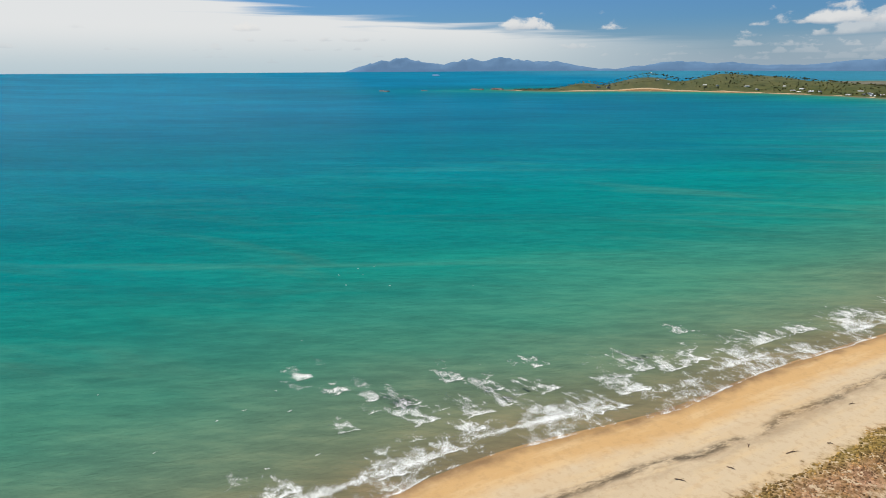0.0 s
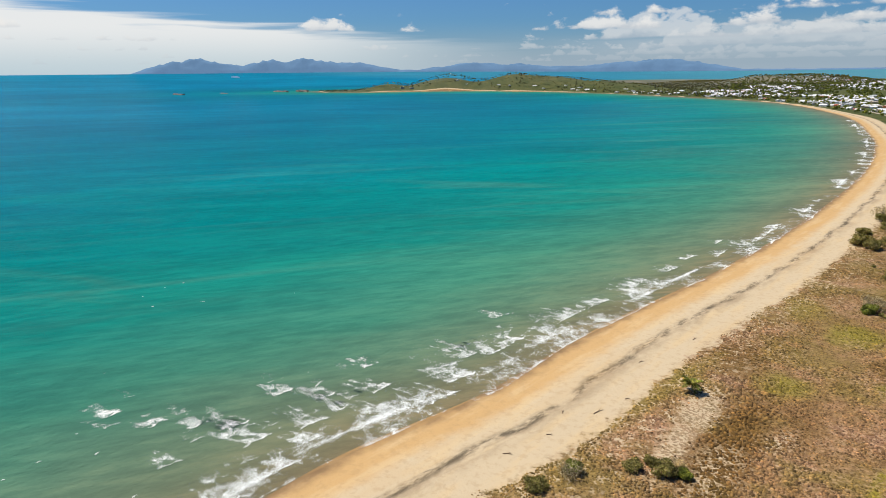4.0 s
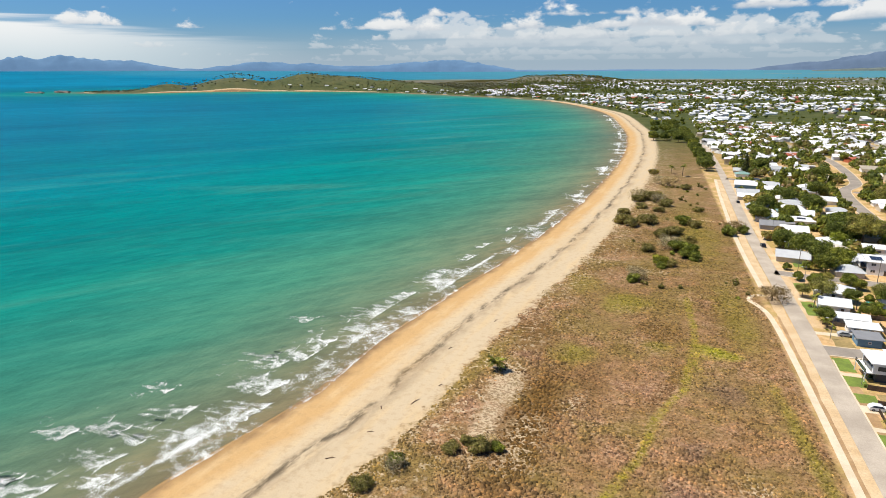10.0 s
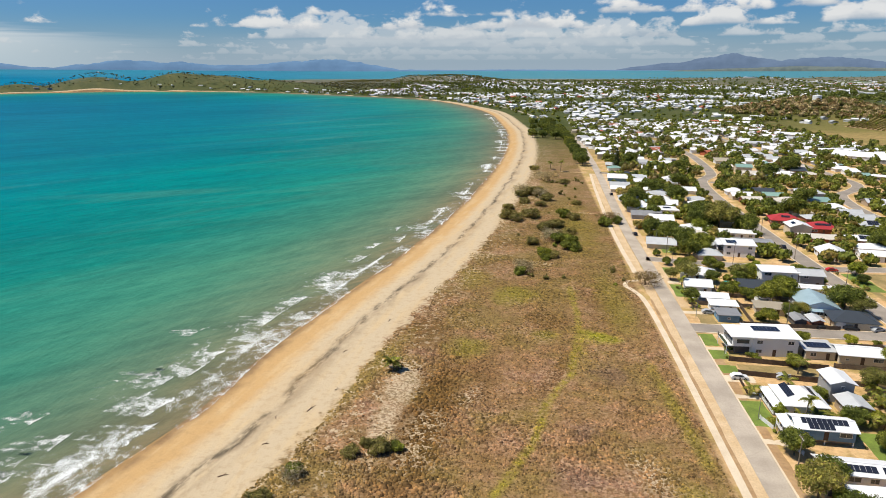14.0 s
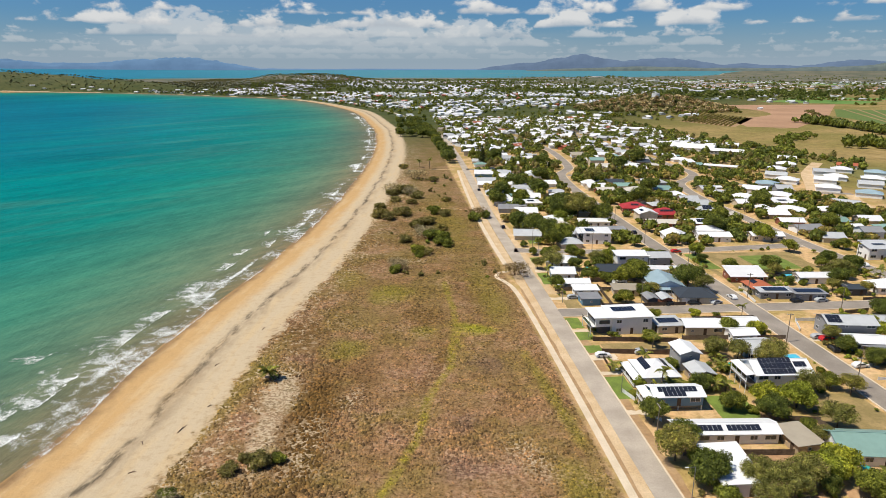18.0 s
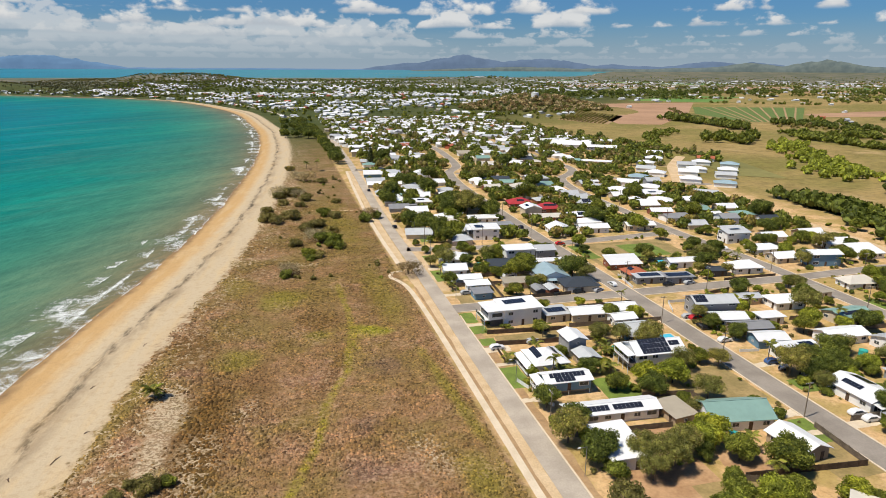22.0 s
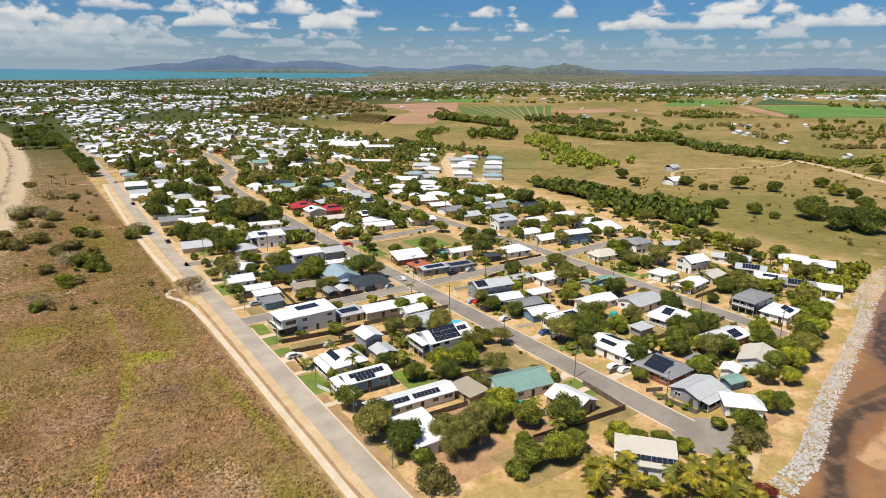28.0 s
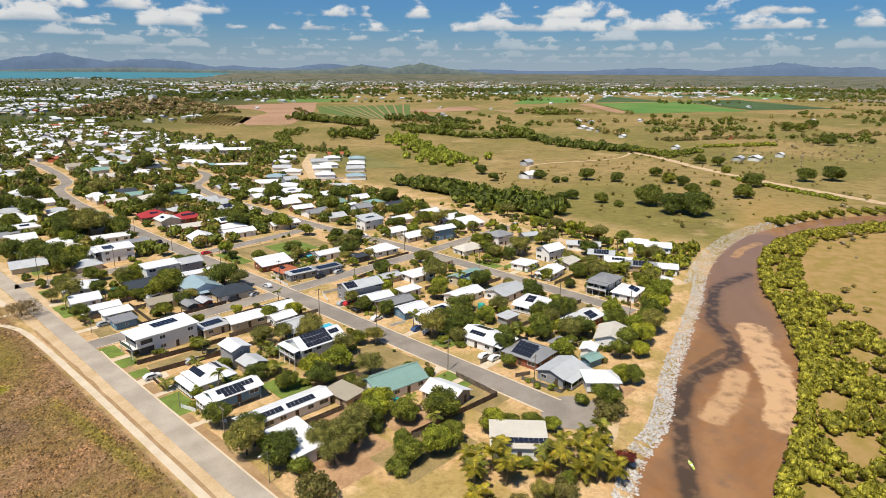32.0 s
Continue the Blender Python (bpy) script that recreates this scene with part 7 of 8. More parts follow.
scatter("spit_twigs", np.c_[sp, np.zeros(len(sp)), s, s * 1.0], tv, tf, LEAF["grey"], "grey leafless scrub on the grassy spit", "scrub")

# ---- rock wall along the creek ----
rock = worn("pale_rock", rgb(250, 246, 238), rgb(214, 206, 196), 0.9, scale=0.9, fine=3.0, vary=0.3, relief=0.3, per_object=0.3)


def rock_mesh(seed):
    r = np.random.default_rng(seed)
    bm = bmesh.new()
    bmesh.ops.create_icosphere(bm, subdivisions=1, radius=0.5)
    for q in bm.verts:
        q.co *= r.uniform(0.7, 1.15)
    return mesh_of("boulder", bm, rock)


ROCKS = [rock_mesh(400 + k) for k in range(5)]
bank = thing("rock_wall", Matrix.Identity(4), "sloping wall of pale dumped boulders along the creek", "rock wall")
tops = []
for i in range(9, 58):
    for k in range(150 if i < 30 else 125):
        t = rm.random()
        c = RIVER[i] * (1 - t) + RIVER[i + 1] * t
        off = RIVER_W[i] + rm.uniform(-1.0, 4.6 if i < 40 else 8.0)
        p = c - right[i] * off
        tops.append((p[0], p[1], -1.5 + np.clip(off - RIVER_W[i] + 1.0, 0, 6.4) * 0.24, rm.uniform(0.22, 0.75) * (1.7 if rm.random() < 0.1 else 1)))
for q in tops[:300]:
    shared("boulder", ROCKS[int(rm.integers(5))], bank, Matrix.Translation(q[:3]) @ pose(0, 0, 0, rm.uniform(0, 360), rm.uniform(0, 360), 0) @ Matrix.Diagonal((q[3], q[3] * rm.uniform(0.6, 1), q[3] * 0.75, 1)))
me0 = ROCKS[0]
rv0 = np.array([tuple(q.co) for q in me0.vertices])
rf0 = np.array([tuple(f.vertices) for f in me0.polygons])
more = np.array([(x, y, z, sz, sz * 0.75) for x, y, z, sz in tops[300:]])
ob = scatter("boulders", more, rv0, rf0, rock, "pale dumped boulders", "rocks")
ob.parent = bank
del ob["category"]

# ---- dune grass ----
tuft_mat, nt, b = material("dune_grass", 0.8, 0.0, 0.15)
geo = nt.nodes.new("ShaderNodeNewGeometry")
c = mixc(nt, 1.0, dune_colour(nt, geo.outputs["Position"]), ramp(nt, geo.outputs["Random Per Island"], [(0, (0.40, 0.40, 0.38)), (0.45, (0.90, 0.90, 0.86)), (0.8, (1.2, 1.17, 1.05)), (1, (1.75, 1.62, 1.45))]), "MULTIPLY")
nt.links.new(c, b.inputs["Base Color"])
rt = np.random.default_rng(88)
n = 125000
xy = np.c_[rt.uniform(-60, 42, n), 58 + 340 * rt.random(n) ** 1.5]
z, sv, rd = heights(xy)
dens = np.array([noise.fractal(Vector((x * 0.06, y * 0.06, 0)), 0.8, 2.0, 4) for x, y in xy])
keep = (sv > 33 + 5 * dens) & (dens + 1.2 * rt.random(n) > 0.0) & (np.hypot((xy[:, 0] + 31.5) / 2.8, (xy[:, 1] - 138) / 11.0) > 0.9 + 1.6 * rt.random(n))
xy, z, dens = xy[keep], z[keep], dens[keep]
ring = np.arange(5) * 2 * math.pi / 5
mv = np.vstack([np.c_[np.cos(ring), np.sin(ring), ring * 0], np.c_[0.74 * np.cos(ring + 0.3), 0.74 * np.sin(ring + 0.3), 0.60 + 0.16 * np.cos(2 * ring)], [(0.1, 0.05, 1.0), (0.3, 0.02, 0.86)]])
mf = np.array([[i, (i + 1) % 5, (i + 1) % 5 + 5, i + 5] for i in range(5)] + [[5, 6, 7, 10], [7, 8, 9, 10], [10, 9, 5, 11]])
s = rt.uniform(0.10, 0.40, len(xy)) * (1 + 0.5 * np.clip(dens, -0.5, 0.8)) * (1 + 0.45 * np.exp(-((xy[:, 0] + 22) / 7) ** 2) * (xy[:, 1] < 175))
scatter("dune_grass", np.c_[xy, z - 0.04, s, s * rt.uniform(0.7, 1.15, len(xy))], mv, mf, tuft_mat, "tan, brown and olive tussocks of dry dune grass", "grass")

woods("dune_shrubs", region(341, 260, lambda x, y: (x > -12 + 0.0 * y) & (np.sin(x * 0.23 + y * 0.05) + np.sin(y * 0.11) > 0.9), -20, 40, 225, 540), "olive", "low olive shrubs scattered over the dune", 0.5, 1.5, 341)
woods("dune_shrubs_dark", region(342, 150, lambda x, y: (x > -12 + 0.0 * y) & (np.sin(x * 0.21 + y * 0.06) + np.sin(y * 0.09) > 1.0), -16, 38, 225, 560), "mid", "low dark shrubs scattered over the dune", 0.6, 1.8, 342)

# ---- surf ----
foam_mat, nt, b = material("sea_foam", 0.9, 0, 0.2)
den = node(nt, "ShaderNodeAttribute")
den.attribute_name = "foam"
lace = nt.nodes.new("ShaderNodeTexVoronoi")
lace.feature = "DISTANCE_TO_EDGE"
lace.inputs["Scale"].default_value = 3.2
warp = nt.nodes.new("ShaderNodeVectorMath")
warp.operation = "ADD"
pos = nt.nodes.new("ShaderNodeNewGeometry").outputs["Position"]
nt.links.new(pos, warp.inputs[0])
sc = nt.nodes.new("ShaderNodeVectorMath")
sc.operation = "SCALE"
sc.inputs["Scale"].default_value = 1.3
nt.links.new(noise_tex(nt, 0.5, 4, 0.6, out=1), sc.inputs[0])
nt.links.new(sc.outputs[0], warp.inputs[1])
nt.links.new(warp.outputs[0], lace.inputs["Vector"])
web = math_node(nt, "ADD", math_node(nt, "SUBTRACT", 0.50, math_node(nt, "MULTIPLY", lace.outputs["Distance"], 2.6)), math_node(nt, "MULTIPLY", math_node(nt, "SUBTRACT", noise_tex(nt, 0.30, 6, 0.7), 0.5), 1.7))
alpha = span(nt, math_node(nt, "ADD", web, math_node(nt, "SUBTRACT", math_node(nt, "MULTIPLY", den.outputs["Fac"], 1.35), 0.92)), -0.10, 0.14)
nt.links.new(math_node(nt, "MULTIPLY", alpha, span(nt, den.outputs["Fac"], 0.0, 0.08)), b.inputs["Alpha"])
nt.links.new(mixc(nt, noise_tex(nt, 1.2, 4), (0.62, 0.66, 0.63), (0.86, 0.87, 0.85)), b.inputs["Base Color"])


def foam_mesh(name, pts, den_v, nu, nw):
    me = bpy.data.meshes.new(name)
    me.from_pydata([tuple(q) for q in pts], [], [(i * nw + j, (i + 1) * nw + j, (i + 1) * nw + j + 1, i * nw + j + 1) for i in range(nu - 1) for j in range(nw - 1)])
    me.attributes.new("foam", "FLOAT", "POINT").data.foreach_set("value", np.asarray(den_v, np.float32))
    me.materials.append(foam_mat)
    return me


# swash: a white lip with lace behind it, all along the beach
near_line = smooth_line(SHORE, 60)
near_line = near_line[(near_line[:, 1] > 20) & (near_line[:, 1] < 1250) & (near_line[:, 0] > -140)]
step = np.r_[0, np.cumsum(np.linalg.norm(np.diff(near_line, axis=0), axis=1))]
ss = np.arange(0, step[-1], 1.3)
line = np.c_[np.interp(ss, step, near_line[:, 0]), np.interp(ss, step, near_line[:, 1])]
tg = np.gradient(line, axis=0)
tg /= np.linalg.norm(tg, axis=1)[:, None]
inl = np.c_[tg[:, 1], -tg[:, 0]]
offs = np.array([-36, -32, -28, -25, -22, -19.5, -17, -15, -13, -11.6, -10.6, -9.8, -9, -8.2, -7, -5.6, -4.2, -2.8, -1.6, -0.6, 0.2, 0.8, 1.3, 1.7, 2.1, 2.6])
pts, dv = [], []
for i, (x, y) in enumerate(line):
    w = 2.0 * noise.noise(Vector((ss[i] * 0.03, 0, 0))) + 0.9 * noise.noise(Vector((ss[i] * 0.12, 3, 0)))
    edge_s = 0.9 + w
    crest = -6.5 + 2.4 * noise.noise(Vector((ss[i] * 0.018, 11, 0)))
    broken = min(1.0, max(0.0, 2.6 * noise.noise(Vector((ss[i] * 0.02, 7, 0))) + 0.75))
    burst = max(0.0, noise.noise(Vector((ss[i] * 0.022, 7, 0))) + 0.25)
    for o in offs:
        oo = o + (w * min(1.0, max(0.0, (o + 9) / 9)))
        mottle = noise.noise(Vector((x * 0.07 + o * 0.05, y * 0.07, 2)))
        dd = (0.46 + 0.5 * mottle) * math.exp(-((oo - edge_s) / 0.5) ** 2)
        if oo < edge_s:
            dd = max(dd, (0.30 + 0.34 * mottle) * (1 if oo > crest else 0.0), (0.72 + 0.4 * mottle) * broken * math.exp(-((oo - crest) / 1.0) ** 2))
        else:
            dd *= 0.4
        if oo < crest:
            dd = max(dd, (0.20 + 0.40 * broken) * math.exp((oo - crest) / (4.0 + 16 * burst)) * (0.9 + 0.9 * mottle))
        if o <= -35 or o > 2.5:
            dd = 0.0
        zz = max(SEA + 0.05, SEA + 0.055 * oo + 0.06) + 0.12 * broken * math.exp(-((oo - crest) / 0.8) ** 2)
        pts.append((x + inl[i][0] * oo, y + inl[i][1] * oo, zz))
        dv.append(max(0.0, dd))
tagged(new("surf", foam_mesh("surf", pts, dv, len(line), len(offs))), "white lacy surf washing up the beach", "surf", kind="stuff")


def breaker(x, y, ln, deep, turn, strong=1.0):
    """A small breaking wave: a raised white lip with a ragged trail of foam to seaward."""
    nu, nw = 40, 14
    pts, dv = [], []
    for i in range(nu):
        u = i / (nu - 1) * 2 - 1
        wob = noise.noise(Vector((x + u * ln * 0.22, y, 0)))
        bow = 0.9 * wob
        tip = max(0.0, 1 - abs(u) ** 3) * max(0.0, min(1.0, 0.75 + 0.9 * wob))
        trail = deep * max(0.25, 0.75 + 0.6 * noise.noise(Vector((x, y + u * ln * 0.35, 4))))
        for j in range(nw):
            w = (j / (nw - 1)) ** 1.4
            back = w * trail
            hz = 0.14 * tip * math.exp(-(back / 0.8) ** 2) if j else 0.02
            pts.append((bow - back + 0.8, u * ln / 2 - back * 0.25, SEA + 0.07 + hz))
            gx, gy = x - back, y + u * ln / 2
            patchy = 0.58 + 0.55 * noise.fractal(Vector((gx * 0.30, gy * 0.34, 2)), 0.8, 2.0, 4)
            lace_d = max(0.0, min(0.60, patchy)) * (1 - w) ** 0.35 * max(0.0, 1 - abs(u) ** 3)
            dv.append(strong * (0.12 if j == 0 else max(0.95 * tip if back < 0.5 else 0.0, lace_d)))
    ob = new("breaking_wave", foam_mesh("breaking_wave", pts, dv, nu, nw))
    ob.matrix_basis = pose(x, y, 0, 0, 0, turn)
    return tagged(ob, "small white breaking wave with a foam trail", "wave", "breaking waves near the beach")


for x, y, ln, deep in ((-150, 63, 5, 14), (-137, 67, 6, 12), (-120, 79, 6, 22), (-111, 77, 7, 20), (-106, 90, 7, 20), (-93, 104, 10, 22), (-106, 38, 9, 10), (-104, 112, 7, 16), (-105, 99, 5, 18), (-98, 73, 9, 12),
                       (-101, 84, 6, 12), (-105, 175, 7, 12), (-96, 143, 11, 20), (-90, 130, 12, 18), (-90, 161, 12, 14), (-85, 189, 16, 15), (-78, 236, 13, 10), (-116, 121, 6, 13), (-124, 96, 6, 14), (-91, 151, 11, 16),
                       (-73, 262, 13, 9), (-62, 300, 15, 8), (-119, 60, 5, 10), (-51, 370, 18, 8), (-88, 117, 12, 18), (-82, 206, 14, 12), (-72, 284, 12, 7), (-113, 101, 6, 18), (-98, 60, 8, 11), (-128, 73, 5, 16), (-84, 172, 12, 12), (-68, 320, 10, 5)):
    breaker(x, y, ln * 1.35, deep * 1.0, -8 + 6 * math.sin(x * 3 + y))
    if y < 240:
        breaker(x - rm.uniform(2, 9), y + rm.uniform(-9, 9), ln * rm.uniform(0.9, 1.5), deep * rm.uniform(0.6, 1.1), rm.uniform(-18, 6), 0.62)
for k in range(22):
    breaker(rm.uniform(-240, -100), rm.uniform(15, 170), rm.uniform(0.8, 2.2), rm.uniform(0.8, 2.2), rm.uniform(0, 15), 0.7)

# ---- reefs and the holiday buildings on the headland ----
def far_pose(x, y, z=0.0, rot=0.0):
    p = far(x, y, z)
    return Matrix.Translation(p) @ pose(0, 0, 0, 0, 0, rot) @ Matrix.Diagonal((*[p.xy.length / math.hypot(x, y)] * 3, 1))


reef = worn("reef_rock", rgb(120, 110, 98), rgb(90, 84, 78), vary=0.3, scale=0.1)
for x, y, sx, sy, h in ((-2690, 1640, 40, 14, 9), (-2740, 1660, 25, 12, 6), (-2620, 1830, 30, 10, 6), (-2560, 2120, 60, 16, 10), (-2500, 2200, 50, 20, 13)):
    bm = bmesh.new()
    bmesh.ops.create_icosphere(bm, subdivisions=3, radius=1, matrix=Matrix.Diagonal((sx, sy, h, 1)))
    for q in bm.verts:
        q.co *= 1 + 0.5 * noise.fractal(q.co * 0.08, 0.8, 2, 4)
    o = part("reef", bm, reef)
    o.matrix_basis = far_pose(x, y, SEA - h * 0.4)
    tagged(o, "low dark rock reef breaking the sea surface", "reef")
p = far(-11700, 8500, 0)
bm = bmesh.new()
bmesh.ops.create_icosphere(bm, subdivisions=4, radius=1, matrix=Matrix.Diagonal((40, 12, 9, 1)))
for q in bm.verts:
    q.co *= 1 + 0.4 * noise.fractal(q.co * 0.05, 0.8, 2, 4)
# shares the mountains' painted haze and glow
o = part("islet", bm, mountain_mat)
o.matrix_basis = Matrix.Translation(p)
tagged(o, "small hazy islet in front of the mountains", "islet")
for k in range(3):
    ob = house(0, 0, 26, 16, 13 + 3 * (k % 2), "flat", "cream", "grey", 0, windows=False, label="pale apartment block at the foot of the headland hill")
    ob.matrix_basis = far_pose(-2015 + 34 * k, 2335 + 30 * k, 3, -40)
tank = thing("water_tank", far_pose(505, 1228, z_at(505, 1228) - 0.5), "large white water tank on a bushy hill", "water tank")
part("tank_wall", tube(7.5, 7.5, 9, 24), WALL["white"], tank)
part("tank_roof", tube(7.8, 0.5, 1.4, 24, z=9), ROOF["white"], tank)

# ---- lawns, driveways and yards ----
lawn_mat = worn("green_lawn", rgb(132, 152, 66), rgb(112, 128, 58), 0.95, scale=0.3, fine=2.5, vary=0.2, relief=0.2)
dry_lawn = worn("dry_lawn", rgb(182, 156, 106), rgb(150, 132, 84), 0.95, scale=0.2, fine=1.5, vary=0.2, relief=0.2)
yard_dirt = worn("yard_dirt", rgb(206, 166, 124), rgb(178, 138, 100), 0.95, scale=0.2, fine=1.2, vary=0.2, relief=0.2)


def patch(name, x0, y0, x1, y1, mat, label, z=0.03):
    """A ground patch with a softly uneven edge."""
    n = 28
    pts = []
    for k in range(n):
        t = 4 * k / n
        e, f = int(t), t - int(t)
        px_, py_ = ((x0 + (x1 - x0) * f, y0), (x1, y0 + (y1 - y0) * f), (x1 - (x1 - x0) * f, y1), (x0, y1 - (y1 - y0) * f))[e]
        pts.append((px_ + 0.5 * noise.noise(Vector((px_, py_, 1))), py_ + 0.5 * noise.noise(Vector((px_, py_, 8)))))
    return plate(name, pts, z, mat, label, "ground")


for q in ((54.5, 183, 59, 192), (54.6, 174, 59.5, 180), (54.6, 165, 59.5, 170), (54.3, 138, 60, 150), (76, 127, 86, 138), (127, 118, 133, 125), (144, 108, 150, 118), (55.5, 226, 60, 240), (150, 238, 168, 258), (205, 145, 216, 158), (180, 84, 190, 100),
          (226, 100, 240, 108), (57, 254, 62, 262), (200, 158, 206, 170), (112, 98, 117, 108), (127, 240, 134, 262), (62, 285, 66, 300), (63, 330, 66, 345), (100, 296, 108, 299)):
    patch("lawn", *q, lawn_mat, "mown green lawn beside a house")
for q in ((98, 118, 116, 137), (128, 198, 131, 262), (135, 240, 176, 263), (60, 165, 84, 171), (58, 199.5, 63, 215), (106, 86, 117, 104), (75, 79, 96, 92), (180, 104, 192, 112), (157, 108, 166, 122), (213, 112, 226, 130), (230, 140, 246, 160), (100, 206, 116, 212)):
    patch("dry_lawn", *q, dry_lawn, "dry yellowed lawn", 0.026)
for q in ((64, 88, 82, 100), (86, 88, 97, 100), (130, 65, 144, 69.5), (62, 108, 84, 113)):
    patch("yard", *q, yard_dirt, "bare brown dirt yard", 0.022)
for q in ((53.8, 180.2, 62, 182.2), (53.8, 160, 62, 163.6), (53.8, 151, 63, 153), (53.6, 130.5, 60.5, 132.5), (54, 209, 62, 211.5), (55.5, 241, 61, 244), (111, 109, 117.4, 112), (113, 101, 117.4, 103), (125, 101, 133, 104), (125, 150, 133, 152.5), (125, 168, 131, 170.5),
          (125, 133, 134, 135.5), (98, 199.8, 100.5, 203), (109, 199.8, 111.5, 202), (186, 135, 192.5, 138), (186, 155, 192.5, 157.5), (199.3, 148, 205, 150.5), (199, 108, 203, 110.5), (184, 100, 191, 102.5), (125, 211, 130, 213), (104, 262, 107, 264)):
    patch("driveway", *q, concrete, "pale concrete driveway", 0.05)
ribbon("creek_track", [(127, 69), (130, 65), (124, 61), (115, 57.5), (104, 54)], 3.0, 0.05, gravel, "pale sandy vehicle track behind the rock wall", "track", smooth=4, ragged=0.9)

# ---- fences ----
PALING = {}
for key, mat in (("timber", timber), ("dark", fence_dark), ("white", white_paint), ("steel", steel)):
    vs, fs = [], []
    steps = [(-1.18 + 0.3 * (k // 2) + (0.26 if k % 2 else 0), y_) for k in range(16) for y_ in ((0.0, 0.04) if k % 2 else (0.04, 0.0))]
    for x_, y_ in steps:
        vs += [(x_, y_, 0.05), (x_, y_, 1.5), (x_, y_ + 0.05, 1.5), (x_, y_ + 0.05, 0.05)]
    for k in range(len(steps) - 1):
        fs += [(4 * k + i, 4 * k + 4 + i, 4 * k + 4 + (i + 1) % 4, 4 * k + (i + 1) % 4) for i in range(4)]
    bm = bmesh.new()
    bv = [bm.verts.new(q) for q in vs]
    for f in fs:
        bm.faces.new([bv[i] for i in f])
    PALING[key] = (mesh_of("fence_panel", bm, mat), mesh_of("fence_post", box(0.12, 0.12, 1.65), mat))


def fence(x0, y0, x1, y1, key="timber", tall=1.0):
    ln = math.hypot(x1 - x0, y1 - y0)
    n = max(1, round(ln / 2.4))
    word = {"timber": "weathered grey timber paling", "dark": "dark brown timber paling", "white": "low white picket", "steel": "grey metal"}[key]
    ob = thing("fence", pose(x0, y0, 0.0, 0, 0, math.degrees(math.atan2(y1 - y0, x1 - x0))), word + " fence round a yard", "fence", "garden fences")
    for k in range(n):
        shared("fence_panel", PALING[key][0], ob, Matrix.Translation(((k + 0.5) * ln / n, 0, 0)) @ Matrix.Diagonal((ln / n / 2.4, 1, tall, 1)))
        shared("fence_post", PALING[key][1], ob, Matrix.Translation((k * ln / n, 0.06, 0)) @ Matrix.Diagonal((1, 1, tall, 1)))
    return ob


for q in ((58.5, 173, 84, 170.5, "dark"), (58.5, 164.5, 79, 162, "dark"), (116, 104, 115, 89, "timber"), (115, 89, 87, 91.5, "dark"), (86, 91, 98, 86, "timber"), (57.5, 153.5, 58, 164, "dark", 0.7), (60, 113.5, 84, 112, "timber"), (84.5, 126, 98, 124, "timber"),
          (97, 124, 98, 118, "timber"), (76, 163, 92, 161, "timber"), (86, 172, 118, 170, "timber"), (58.5, 132, 60.8, 127, "white", 0.7), (56.5, 141.5, 58, 137, "white", 0.7), (126.5, 104, 146, 103, "timber"), (127, 92, 131, 90, "timber", 0.8), (127, 90, 128, 78, "steel", 0.8),
          (128, 78, 142, 79, "steel", 0.8), (150, 95, 166, 93, "timber"), (146, 128, 166, 127, "timber"), (157, 112, 190, 110, "timber"), (127, 143, 133, 142, "white", 0.6), (126.5, 176, 130, 184, "white", 0.7), (130, 184, 146, 183, "white", 0.7), (70, 200.5, 100, 200, "dark"),
          (58, 218.5, 82, 217, "timber"), (70, 228, 92, 227, "timber"), (74, 200, 75, 222, "timber"), (112, 184.5, 117, 184, "dark", 0.9), (96, 186.5, 117, 186.5, "timber"), (126, 201, 128, 216, "white", 0.7), (140, 232, 160, 231, "timber"), (166, 200.5, 190, 200.5, "dark", 0.8),
          (150, 188, 160, 190, "timber"), (160, 160, 192, 158, "timber"), (156, 148, 190, 147, "timber"), (200, 128, 230, 129, "timber"), (214, 100, 232, 104, "steel"), (176, 80, 178, 92, "timber")):
    fence(*q)

# ---- cars, caravan, boat ----
tyre_mat = worn("tyre_rubber", (0.02, 0.02, 0.021), vary=0.2)
PAINT = {k: worn("car_paint_" + k, c, rough=0.25, vary=0.05, spec=0.5) for k, c in {"white": (0.75, 0.75, 0.74), "black": (0.015, 0.015, 0.017), "red": (0.5, 0.03, 0.03), "silver": (0.42, 0.43, 0.44), "blue": (0.06, 0.12, 0.28), "teal": (0.05, 0.4, 0.34)}.items()}


def profile_body(pts, width, bm=None):
    """A side outline (x, z) drawn out to a width, narrower at the top."""
    bm = bm or bmesh.new()
    zt = max(p[1] for p in pts)
    zb = min(p[1] for p in pts)
    rings = []
    for s in (-1, 1):
        rings.append([bm.verts.new((x, s * width / 2 * (1 - 0.16 * max(0, (z - zb) / (zt - zb) - 0.45)), z)) for x, z in pts])
    n = len(pts)
    bm.faces.new(rings[0])
    bm.faces.new(rings[1][::-1])
    for i in range(n):
        bm.faces.new((rings[0][i], rings[1][i], rings[1][(i + 1) % n], rings[0][(i + 1) % n]))
    bmesh.ops.recalc_face_normals(bm, faces=bm.faces)
    return bm


def wheel_bm(r=0.33, w=0.22):
    bm = bmesh.new()
    bmesh.ops.create_cone(bm, cap_ends=True, segments=14, radius1=r, radius2=r, depth=w, matrix=Matrix.Rotation(math.pi / 2, 4, "X"))
    return bm


